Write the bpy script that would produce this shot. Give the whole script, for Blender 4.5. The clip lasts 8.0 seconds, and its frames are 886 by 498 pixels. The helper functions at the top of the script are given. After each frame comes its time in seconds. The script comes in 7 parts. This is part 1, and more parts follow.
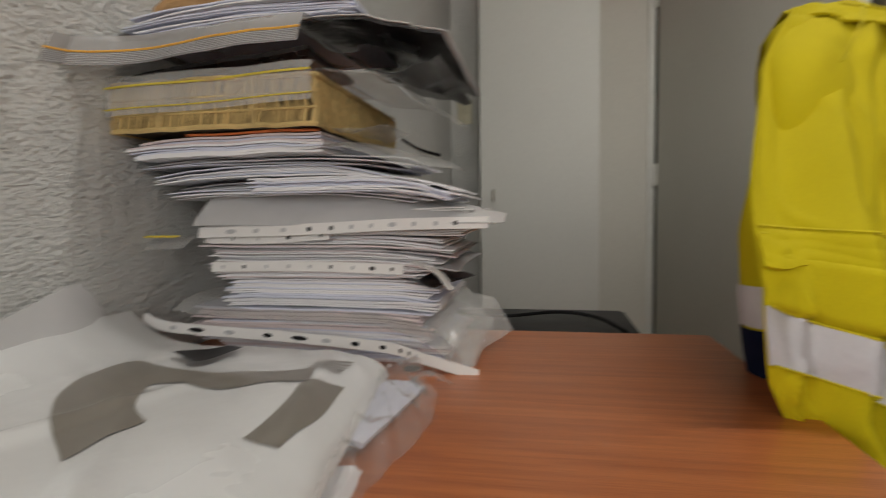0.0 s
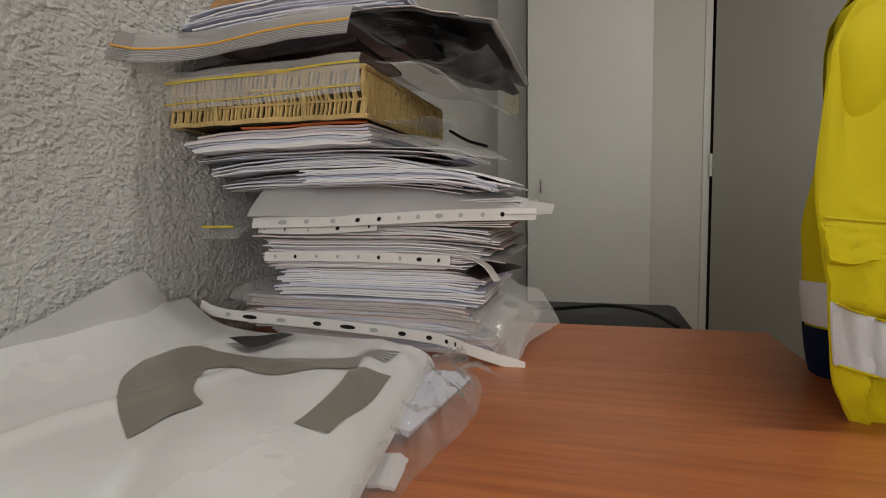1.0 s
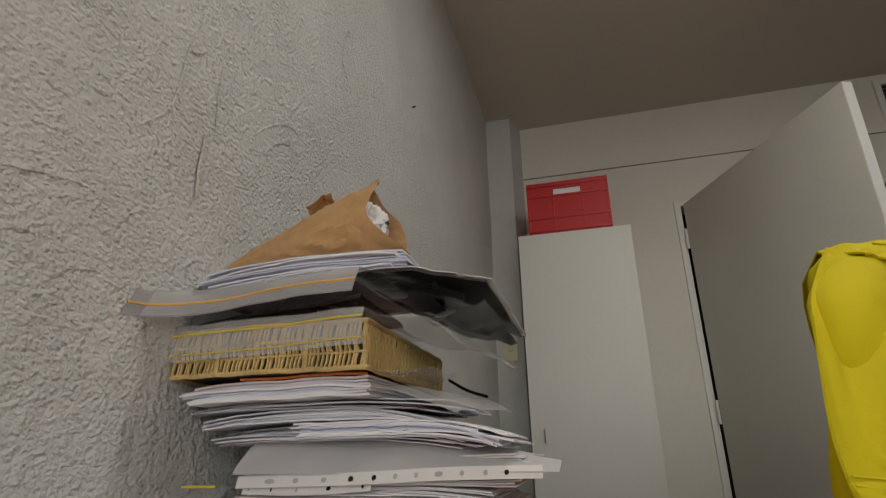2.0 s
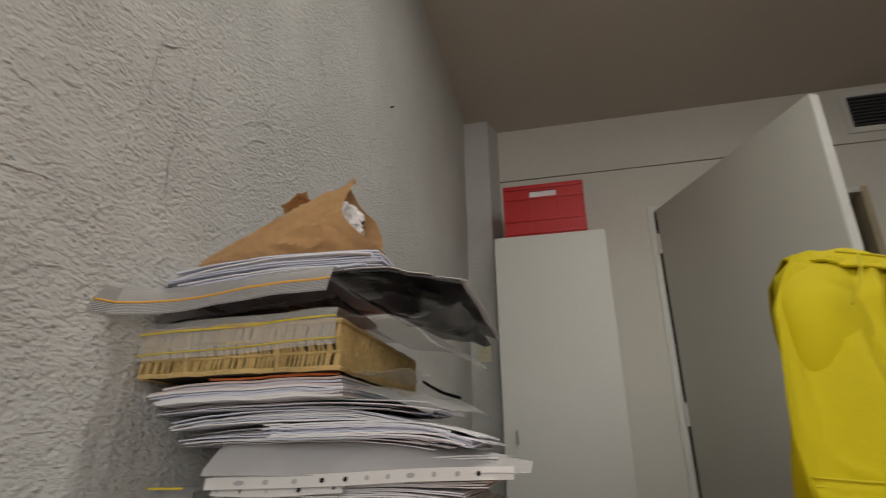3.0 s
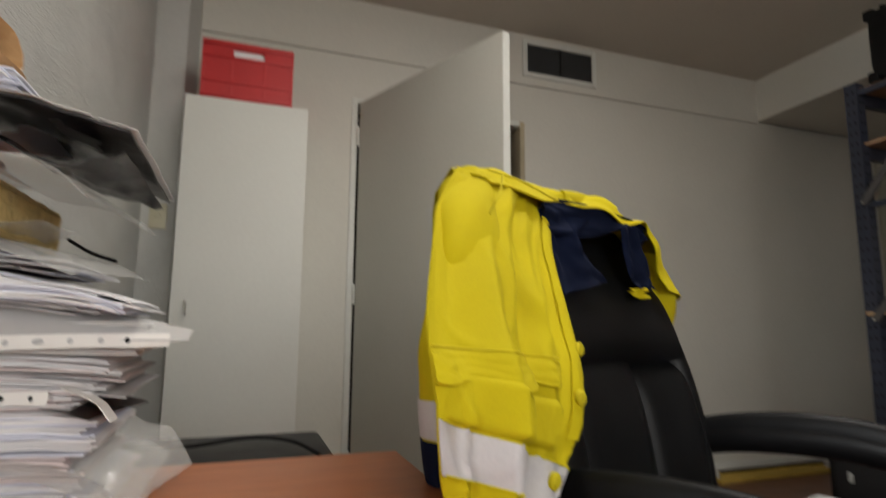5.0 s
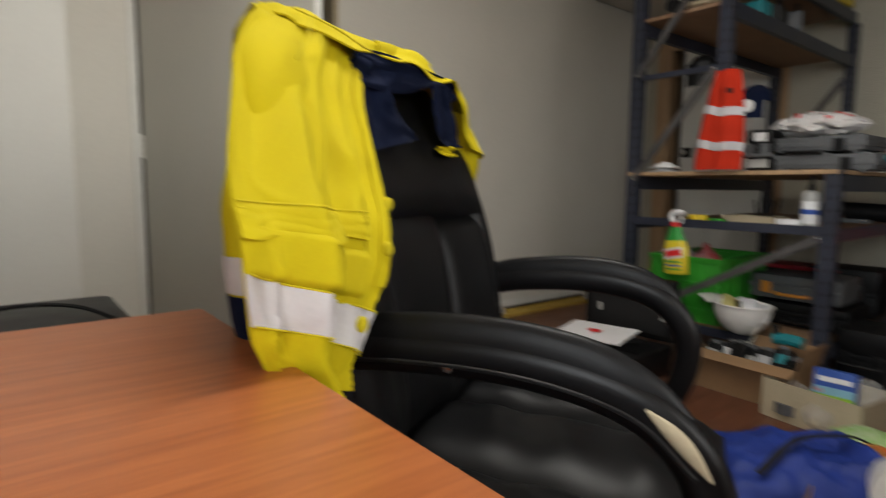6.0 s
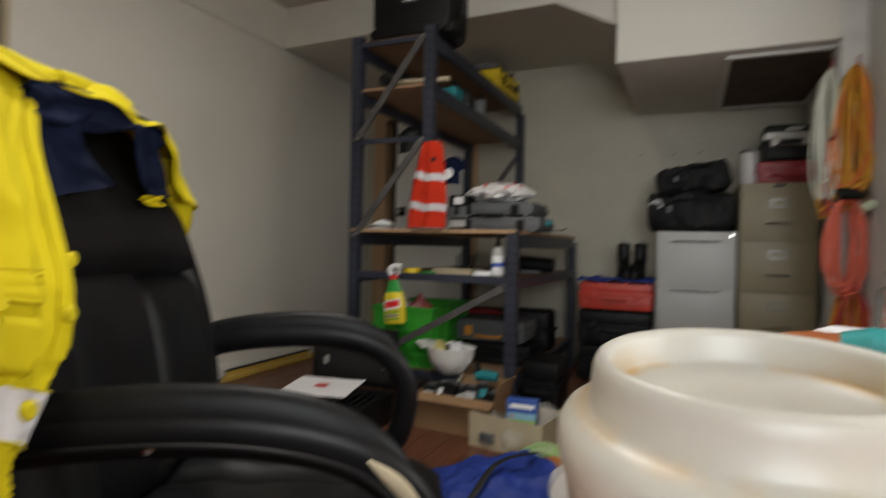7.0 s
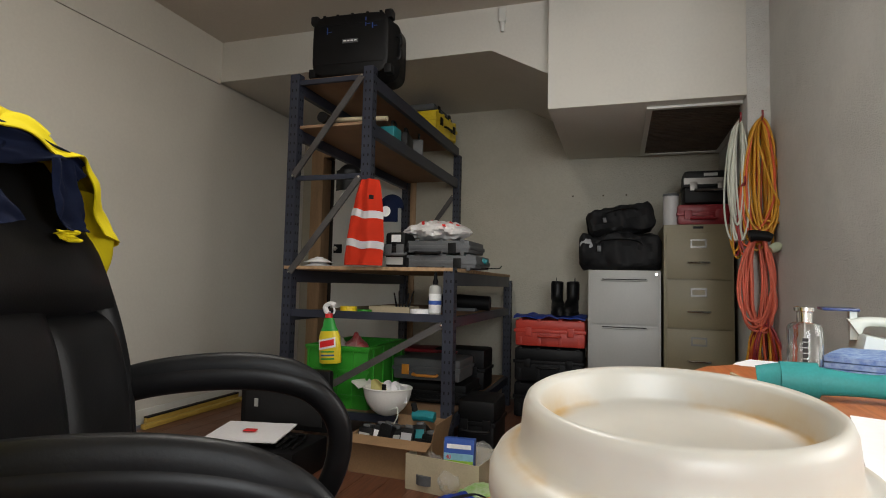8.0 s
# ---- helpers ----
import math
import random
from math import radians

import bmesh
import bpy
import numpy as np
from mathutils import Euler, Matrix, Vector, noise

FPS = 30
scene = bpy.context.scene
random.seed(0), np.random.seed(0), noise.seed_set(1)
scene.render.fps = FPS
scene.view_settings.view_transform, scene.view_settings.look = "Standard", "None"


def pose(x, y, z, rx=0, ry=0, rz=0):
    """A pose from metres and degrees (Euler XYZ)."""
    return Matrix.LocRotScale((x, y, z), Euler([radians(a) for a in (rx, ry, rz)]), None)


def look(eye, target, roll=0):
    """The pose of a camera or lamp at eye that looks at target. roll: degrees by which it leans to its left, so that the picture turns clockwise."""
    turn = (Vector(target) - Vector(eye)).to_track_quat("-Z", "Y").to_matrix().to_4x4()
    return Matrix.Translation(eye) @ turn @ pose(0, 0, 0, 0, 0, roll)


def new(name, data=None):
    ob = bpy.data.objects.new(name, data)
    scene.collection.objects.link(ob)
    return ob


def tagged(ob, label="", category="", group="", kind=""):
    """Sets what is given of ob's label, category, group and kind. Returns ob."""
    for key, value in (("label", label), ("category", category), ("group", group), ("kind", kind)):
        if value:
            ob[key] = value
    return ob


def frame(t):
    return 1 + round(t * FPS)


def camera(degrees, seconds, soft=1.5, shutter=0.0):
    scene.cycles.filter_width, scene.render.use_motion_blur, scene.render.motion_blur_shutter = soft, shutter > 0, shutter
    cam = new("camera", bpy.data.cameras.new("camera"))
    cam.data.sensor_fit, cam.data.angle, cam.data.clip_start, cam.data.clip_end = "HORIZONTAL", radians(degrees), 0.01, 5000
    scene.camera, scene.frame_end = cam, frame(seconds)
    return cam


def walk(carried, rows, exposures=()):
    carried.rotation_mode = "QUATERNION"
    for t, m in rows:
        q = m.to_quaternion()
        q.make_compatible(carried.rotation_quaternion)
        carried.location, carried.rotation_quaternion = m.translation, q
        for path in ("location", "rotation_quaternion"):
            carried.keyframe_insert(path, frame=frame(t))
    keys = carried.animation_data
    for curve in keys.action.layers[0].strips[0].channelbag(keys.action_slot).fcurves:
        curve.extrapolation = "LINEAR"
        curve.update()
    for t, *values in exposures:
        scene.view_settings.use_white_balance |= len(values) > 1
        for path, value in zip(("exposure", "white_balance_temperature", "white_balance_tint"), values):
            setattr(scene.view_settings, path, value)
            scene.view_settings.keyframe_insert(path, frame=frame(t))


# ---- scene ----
EXPOSURES = ((0.0, -0.52), (1.1, -0.58), (2.0, -0.62), (3.5, -0.44), (4.2, -0.17), (5.5, 0.02), (6.0, 0.18), (6.5, 0.02), (7.4, 0.30), (8.0, 0.30))
FOV = 77.04
cam = camera(FOV, 8.0, soft=1.0, shutter=0.7)
ARM = 0.0125  # the lens sits this far ahead of the pivot
PIVOT = (0.0, 0.0, 0.890)

def turned(yaw, pitch, roll):
    return Matrix.Translation(PIVOT) @ pose(0, 0, 0, 90 + pitch, roll, yaw) @ Matrix.Translation((0, 0, -ARM))

ROWS = (
    (0.00, 10.28, -3.78, 0.79),
    (0.10, 12.60, -4.20, 0.75),
    (0.20, 14.90, -4.60, 0.68),
    (0.50, 15.01, -4.60, 0.67),
    (1.00, 15.00, -4.59, 0.70),
    (1.10, 15.00, -4.50, 0.70),
    (1.20, 15.00, -3.40, 0.70),
    (1.30, 14.98, -0.90, 0.70),
    (1.40, 14.96, 2.60, 0.69),
    (1.50, 14.94, 5.67, 0.68),
    (1.60, 14.94, 8.40, 0.72),
    (1.80, 14.97, 14.40, 0.80),
    (1.90, 14.98, 17.30, 0.84),
    (2.00, 14.98, 20.30, 0.88),
    (2.20, 14.96, 20.42, 1.08),
    (2.70, 14.60, 20.40, 1.00),
    (3.30, 7.62, 20.31, 0.55),
    (3.50, 3.63, 20.28, 0.23),
    (4.00, -6.68, 20.30, -0.19),
    (4.20, -10.72, 20.30, -0.43),
    (4.70, -16.90, 13.00, -0.45),
    (5.30, -23.01, 3.33, -0.39),
    (5.50, -26.32, 0.02, -0.39),
    (6.00, -38.39, -6.39, -0.59),
    (6.50, -52.33, -6.32, -0.96),
    (7.00, -66.02, -0.36, -1.23),
    (7.10, -68.40, 1.10, -1.28),
    (7.20, -71.20, 2.70, -1.32),
    (7.30, -72.30, 3.50, -1.34),
    (7.50, -72.46, 3.65, -1.35),
    (8.00, -72.43, 3.65, -1.29),
)
walk(cam, [(t, turned(a, b, c)) for t, a, b, c in ROWS], EXPOSURES)

# ---- light ----
world = bpy.data.worlds.new("world")
scene.world = world
world.use_nodes = True
wn = world.node_tree
sky = wn.nodes.new("ShaderNodeTexSky")
sky.sky_type, sky.sun_disc = "NISHITA", False
sky.sun_elevation, sky.sun_rotation = radians(40), radians(200)
wn.nodes["Background"].inputs["Strength"].default_value = 0.1
wn.links.new(sky.outputs[0], wn.nodes["Background"].inputs[0])

def unseen_area_light(name, m, width, height, watts, color):
    la = bpy.data.lights.new(name, "AREA")
    la.shape, la.size, la.size_y, la.energy, la.color = "RECTANGLE", width, height, watts, color
    ob = new(name, la)
    ob.matrix_world = m
    return ob

LAMP_X, LAMP_Y = 0.92, 0.72
# Rear window lamp: an assumed source, out of view.
unseen_area_light("unseen_area_light", look((0.60, -2.36, 1.60), (0.60, 3, 1.45)), 1.6, 1.2, 32, (1.0, 0.97, 0.92))
# Left window lamp: added out of view, set far back for even falloff.
unseen_area_light("unseen_area_light", look((-2.95, -1.05, 1.62), (3.0, 0.2, 1.45)), 1.9, 1.45, 84, (0.95, 0.98, 1.0))
unseen_area_light("ceiling_lamp", look((LAMP_X, LAMP_Y, 2.553), (LAMP_X, LAMP_Y, 0)), 1.15, 0.15, 22, (1.0, 0.965, 0.90))

# ---- tools ----
def material(name, color, rough=0.6, metal=0.0, var=0.12, scale=6.0, fine=90.0, bump=0.15, depth=0.002, second=None, spec=0.5, stretch=(1, 1, 1), coat=0.0):
    m = bpy.data.materials.new(name)
    m.use_nodes = True
    nt = m.node_tree
    N, L = nt.nodes, nt.links
    b = N["Principled BSDF"]
    tc = N.new("ShaderNodeTexCoord")
    mp = N.new("ShaderNodeMapping")
    mp.inputs["Scale"].default_value = stretch
    L.new(tc.outputs["Object"], mp.inputs[0])
    n1, n2 = N.new("ShaderNodeTexNoise"), N.new("ShaderNodeTexNoise")
    for n, s, d in ((n1, scale, 5), (n2, fine, 4)):
        n.inputs["Scale"].default_value, n.inputs["Detail"].default_value = s, d
        L.new(mp.outputs[0], n.inputs["Vector"])
    info = N.new("ShaderNodeObjectInfo")
    mix = N.new("ShaderNodeMath")
    mix.operation = "MULTIPLY_ADD"
    L.new(n2.outputs[0], mix.inputs[0])
    mix.inputs[1].default_value = 0.5
    L.new(n1.outputs[0], mix.inputs[2])
    rnd = N.new("ShaderNodeMath")
    rnd.operation = "MULTIPLY_ADD"
    L.new(info.outputs["Random"], rnd.inputs[0])
    rnd.inputs[1].default_value = 0.15
    L.new(mix.outputs[0], rnd.inputs[2])
    ramp = N.new("ShaderNodeValToRGB")
    c = Vector(color[:3])
    dark = Vector(second) if second else c * (1 - 2 * var)
    light = c if second else Vector([min(1, k * (1 + var)) for k in c])
    ramp.color_ramp.elements[0].position, ramp.color_ramp.elements[1].position = 0.45, 1.05
    ramp.color_ramp.elements[0].color = (*[max(0, k) for k in dark], 1)
    ramp.color_ramp.elements[1].color = (*light, 1)
    L.new(rnd.outputs[0], ramp.inputs[0])
    L.new(ramp.outputs[0], b.inputs["Base Color"])
    rr = N.new("ShaderNodeMapRange")
    rr.inputs["To Min"].default_value, rr.inputs["To Max"].default_value = max(0.02, rough - 0.1), min(1, rough + 0.12)
    L.new(n1.outputs[0], rr.inputs[0])
    L.new(rr.outputs[0], b.inputs["Roughness"])
    b.inputs["Metallic"].default_value = metal
    b.inputs["Specular IOR Level"].default_value = spec
    b.inputs["Coat Weight"].default_value = coat
    if bump:
        bp = N.new("ShaderNodeBump")
        bp.inputs["Strength"].default_value, bp.inputs["Distance"].default_value = bump, depth
        L.new(mix.outputs[0], bp.inputs["Height"])
        L.new(bp.outputs[0], b.inputs["Normal"])
    return m

def clear(name, color=(1, 1, 1), rough=0.15, alpha=0.3, var=0.15, scale=12):
    """Thin clear film: part see-through, part glossy."""
    m = material(name, color, rough=rough, var=0.05, scale=scale, fine=30, bump=0.5, depth=0.004)
    b = m.node_tree.nodes["Principled BSDF"]
    b.inputs["Alpha"].default_value = alpha
    return m

def box(bm, lo, hi, m=None, bevel=0.0):
    lo, hi = Vector(lo), Vector(hi)
    g = bmesh.ops.create_cube(bm, size=1.0, matrix=(m or Matrix()) @ Matrix.Translation((lo + hi) / 2) @ Matrix.Diagonal((*(hi - lo), 1)))
    if bevel:
        es = list({e for v in g["verts"] for e in v.link_edges})
        bmesh.ops.bevel(bm, geom=es, offset=bevel, segments=2, profile=0.6, affect="EDGES")
    return bm

def boxes(*spans, bevel=0.0):
    bm = bmesh.new()
    for lo, hi in spans:
        box(bm, lo, hi, None, bevel)
    return bm

def cyl(bm, p, q, r, r2=None, n=16, caps=True):
    p, q = Vector(p), Vector(q)
    d = q - p
    m = Matrix.Translation((p + q) / 2) @ d.to_track_quat("Z", "Y").to_matrix().to_4x4()
    bmesh.ops.create_cone(bm, cap_ends=caps, segments=n, radius1=r, radius2=r if r2 is None else r2, depth=d.length, matrix=m)
    return bm

def lathe(profile, n=40, bm=None, m=None):
    """Turned body: profile of (radius, height)."""
    bm = bm or bmesh.new()
    rings = []
    for r, z in profile:
        rings.append([bm.verts.new((m or Matrix()) @ Vector((r * math.cos(2 * math.pi * k / n), r * math.sin(2 * math.pi * k / n), z))) for k in range(n)])
    for a, b in zip(rings, rings[1:]):
        for k in range(n):
            bm.faces.new((a[k], a[(k + 1) % n], b[(k + 1) % n], b[k]))
    return bm

def glide(points, n=8):
    """A smooth line through points."""
    P = [Vector(p) for p in points]
    P = [2 * P[0] - P[1]] + P + [2 * P[-1] - P[-2]]
    out = []
    for i in range(1, len(P) - 2):
        for k in range(n):
            t = k / n
            a, b, c, d = P[i - 1], P[i], P[i + 1], P[i + 2]
            out.append(0.5 * (2 * b + (c - a) * t + (2 * a - 5 * b + 4 * c - d) * t * t + (3 * b - a - 3 * c + d) * t ** 3))
    out.append(P[-2])
    return out

def sweep(path, section, bm=None, up=(0, 0, 1), closed_ends=True):
    """Carry a closed outline (x across, y up) along a path; section may be a function of 0..1."""
    bm = bm or bmesh.new()
    path = [Vector(p) for p in path]
    rings = []
    for i, p in enumerate(path):
        d = (path[min(i + 1, len(path) - 1)] - path[max(i - 1, 0)]).normalized()
        side = d.cross(Vector(up))
        side = side.normalized() if side.length > 1e-4 else Vector((1, 0, 0))
        top = side.cross(d).normalized()
        sec = section(i / max(1, len(path) - 1)) if callable(section) else section
        rings.append([bm.verts.new(p + side * x + top * y) for x, y in sec])
    n = len(rings[0])
    for a, b in zip(rings, rings[1:]):
        for k in range(n):
            bm.faces.new((a[k], a[(k + 1) % n], b[(k + 1) % n], b[k]))
    if closed_ends:
        bm.faces.new(rings[0][::-1])
        bm.faces.new(rings[-1])
    return bm

def round_section(w, h, n=12, power=2.0):
    out = []
    for k in range(n):
        a = 2 * math.pi * k / n
        c, s = math.cos(a), math.sin(a)
        out.append((w / 2 * math.copysign(abs(c) ** (2 / power), c), h / 2 * math.copysign(abs(s) ** (2 / power), s)))
    return out

def sheet(f, nu, nv, thick=0.0, bm=None):
    """A surface f(u, v), u and v from 0 to 1, with thickness along its normals if asked."""
    bm = bm or bmesh.new()
    g = [[bm.verts.new(f(i / nu, j / nv)) for j in range(nv + 1)] for i in range(nu + 1)]
    faces = [bm.faces.new((g[i][j], g[i + 1][j], g[i + 1][j + 1], g[i][j + 1])) for i in range(nu) for j in range(nv)]
    if thick:
        bm.normal_update()
        bmesh.ops.solidify(bm, geom=faces, thickness=thick)
    return bm

def mesh_of(name, bm, mat, smooth=None):
    bmesh.ops.recalc_face_normals(bm, faces=bm.faces[:])
    me = bpy.data.meshes.new(name)
    bm.to_mesh(me)
    bm.free()
    if mat:
        me.materials.append(mat)
    if smooth:
        me.shade_smooth()
        me.set_sharp_from_angle(angle=radians(smooth))
    return me

def part(name, bm, mat, parent=None, label="", smooth=35):
    ob = new(name, mesh_of(name, bm, mat, smooth))
    ob.parent = parent
    if label:
        ob["label"] = label
    return ob

def thing(name, label, category, m=None, group="", kind=""):
    ob = new(name)
    ob.matrix_world = m or Matrix()
    ob.empty_display_size = 0.1
    return tagged(ob, label, category, group, kind)

def solid(name, bm, mat, label, category, m=None, group="", kind="", smooth=35):
    ob = part(name, bm, mat, None, "", smooth)
    ob.matrix_world = m or Matrix()
    return tagged(ob, label, category, group, kind)

def structure(name, bm, mat, label, category="", smooth=30):
    return solid(name, bm, mat, label, category or name.split("_")[0], None, "", "structure", smooth)
# ---- materials ----
WHITE_WALL = material("painted_plasterboard", (0.68, 0.66, 0.60), 0.7, var=0.04, scale=1.5, fine=60, bump=0.06, depth=0.002)
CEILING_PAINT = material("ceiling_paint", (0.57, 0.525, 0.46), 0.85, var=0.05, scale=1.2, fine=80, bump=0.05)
WHITE_GLOSS = material("white_enamel", (0.72, 0.72, 0.68), 0.45, var=0.04, scale=2, fine=40, bump=0.05)
LAMINATE_WHITE = material("white_laminate", (0.70, 0.70, 0.66), 0.5, var=0.03, scale=2, fine=60, bump=0.02)
DOOR_PAINT = material("grey_white_door_paint", (0.52, 0.51, 0.46), 0.5, var=0.04, scale=2, fine=60, bump=0.04)
TAN_WOOD = material("tan_wood", (0.42, 0.27, 0.15), 0.55, var=0.2, scale=3, fine=40, bump=0.1, stretch=(6, 6, 0.5))
PASSAGE_SHADE = material("passage_shade", (0.03, 0.022, 0.016), 0.8)
BLACK_PLASTIC = material("black_plastic", (0.0045, 0.0045, 0.005), 0.5, spec=0.25, var=0.3, scale=15, fine=300, bump=0.15, depth=0.0006)
BLACK_LEATHER = material("black_leather", (0.0052, 0.0054, 0.0060), 0.42, spec=0.21, var=0.3, scale=8, fine=260, bump=0.35, depth=0.0012)
BLACK_GLOSS = material("black_moulded_arm", (0.0046, 0.0044, 0.0050), 0.38, spec=0.22, var=0.25, scale=6, fine=400, bump=0.1, depth=0.0005)
SEAM_GREY = material("grey_piping", (0.06, 0.06, 0.06), 0.5)
STEEL_BLUE = material("blue_grey_powder_coat", (0.026, 0.030, 0.046), 0.40, var=0.2, scale=5, fine=120, bump=0.1, depth=0.0008)
# Black for flat pieces that stand for the unlit inside of holes.
HOLE_SHADE = material("hole_shade", (0.004, 0.004, 0.004), 0.9, bump=0)
STEEL_GREY = material("grey_steel_strap", (0.105, 0.10, 0.098), 0.42, metal=0.4, var=0.2, scale=6, fine=120, bump=0.1, depth=0.0008)
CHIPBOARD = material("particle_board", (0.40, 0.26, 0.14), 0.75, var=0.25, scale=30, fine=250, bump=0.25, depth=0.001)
# Darker copy of the chipboard: underside shade put into the colour.
CHIP_SHADE = material("particle_board_shaded", (0.27, 0.16, 0.09), 0.7, var=0.12, scale=8, fine=160, bump=0.1, depth=0.001)
YELLOW_CLOTH = material("hi_vis_yellow_drill", (0.56, 0.46, 0.006), 0.85, var=0.06, scale=7, fine=500, bump=0.25, depth=0.001, spec=0.2)
YELLOW_STITCH = material("yellow_seam", (0.60, 0.50, 0.004), 0.85, var=0.1, scale=20, fine=600, bump=0.3)
NAVY_CLOTH = material("navy_drill", (0.005, 0.009, 0.029), 0.9, var=0.2, scale=10, fine=500, bump=0.25, depth=0.001, spec=0.15)
REFLECTIVE = material("silver_reflective_tape", (0.56, 0.545, 0.56), 0.5, var=0.06, scale=12, fine=300, bump=0.15, depth=0.0006)
ORANGE_CLOTH = material("hi_vis_orange_cloth", (0.52, 0.030, 0.010), 0.85, var=0.1, scale=8, fine=400, bump=0.25, depth=0.001, spec=0.2)
RED_PLASTIC = material("red_crate_plastic", (0.52, 0.02, 0.022), 0.42, var=0.08, scale=4, fine=80, bump=0.05)
CASE_ORANGE = material("orange_red_case_plastic", (0.48, 0.04, 0.022), 0.45, var=0.12, scale=6, fine=150, bump=0.1)
GREEN_PLASTIC = material("green_crate_plastic", (0.03, 0.27, 0.02), 0.4, var=0.1, scale=5, fine=90, bump=0.05)
YELLOW_PLASTIC = material("yellow_case_plastic", (0.75, 0.55, 0.02), 0.4, var=0.1, scale=5)
GREY_PLASTIC = material("grey_case_plastic", (0.10, 0.105, 0.11), 0.5, var=0.12, scale=6, fine=200)
TEAL_PLASTIC = material("teal_tool_plastic", (0.01, 0.20, 0.23), 0.45, var=0.1)
TEAL_FELT = material("teal_leatherette", (0.015, 0.22, 0.22), 0.6, var=0.12, scale=9, fine=250, bump=0.3, depth=0.001)
GREY_STEEL = material("light_grey_cabinet_steel", (0.43, 0.43, 0.41), 0.42, var=0.05, scale=3, fine=90, bump=0.04)
BEIGE_STEEL = material("olive_beige_cabinet_steel", (0.24, 0.205, 0.125), 0.45, var=0.07, scale=3, fine=90, bump=0.05)
CHROME = material("chrome", (0.75, 0.75, 0.74), 0.18, metal=1.0, var=0.04, bump=0)
CARDBOARD = material("cardboard", (0.30, 0.18, 0.09), 0.85, var=0.12, scale=6, fine=140, bump=0.15)
CARTON_BUFF = material("buff_carton", (0.48, 0.41, 0.28), 0.8, var=0.1, scale=6, fine=140, bump=0.1)
PAPER = material("white_paper", (0.86, 0.85, 0.87), 0.75, var=0.03, scale=5, fine=80, bump=0.04)
PAPER_BLUE = material("bluish_paper", (0.70, 0.72, 0.83), 0.75, var=0.04, scale=5, fine=80, bump=0.04)
PAPER_PINK = material("pinkish_paper", (0.74, 0.65, 0.65), 0.75, var=0.04, scale=5, fine=80, bump=0.04)
PAPER_GREY = material("grey_paper", (0.45, 0.45, 0.46), 0.75, var=0.05, scale=5, fine=80, bump=0.04)
PAPER_DARK = material("dark_printed_paper", (0.02, 0.018, 0.019), 0.24, var=0.3, scale=10, fine=50, bump=0.45, depth=0.004)
KRAFT = material("kraft_paper_bag", (0.55, 0.33, 0.15), 0.8, var=0.12, scale=14, fine=90, bump=0.5, depth=0.004)
WICKER = material("woven_paper_cord", (0.58, 0.42, 0.17), 0.7, var=0.22, scale=25, fine=220, bump=0.3, depth=0.001)
WICKER_SHADE = material("basket_inside_shade", (0.05, 0.035, 0.015), 0.85, var=0.2)
STRIP_WHITE = material("white_punched_strip", (0.80, 0.78, 0.76), 0.5, var=0.03, bump=0.03)
STRIP_YELLOW = material("yellow_zip_strip", (0.70, 0.55, 0.05), 0.45, var=0.05, bump=0)
STRIP_ORANGE = material("orange_zip_strip", (0.80, 0.42, 0.06), 0.45, var=0.05, bump=0)
STRIP_RED_ORANGE = material("red_orange_edge", (0.80, 0.22, 0.06), 0.5, var=0.05, bump=0)
MAILER_GREY = material("grey_print_on_mailer", (0.22, 0.20, 0.17), 0.3, var=0.05, scale=6, fine=40, bump=0.12, depth=0.002)
MAILER_BLACK = material("black_print_on_mailer", (0.010, 0.010, 0.010), 0.5, var=0.2, scale=6, fine=40, bump=0.12, depth=0.002)
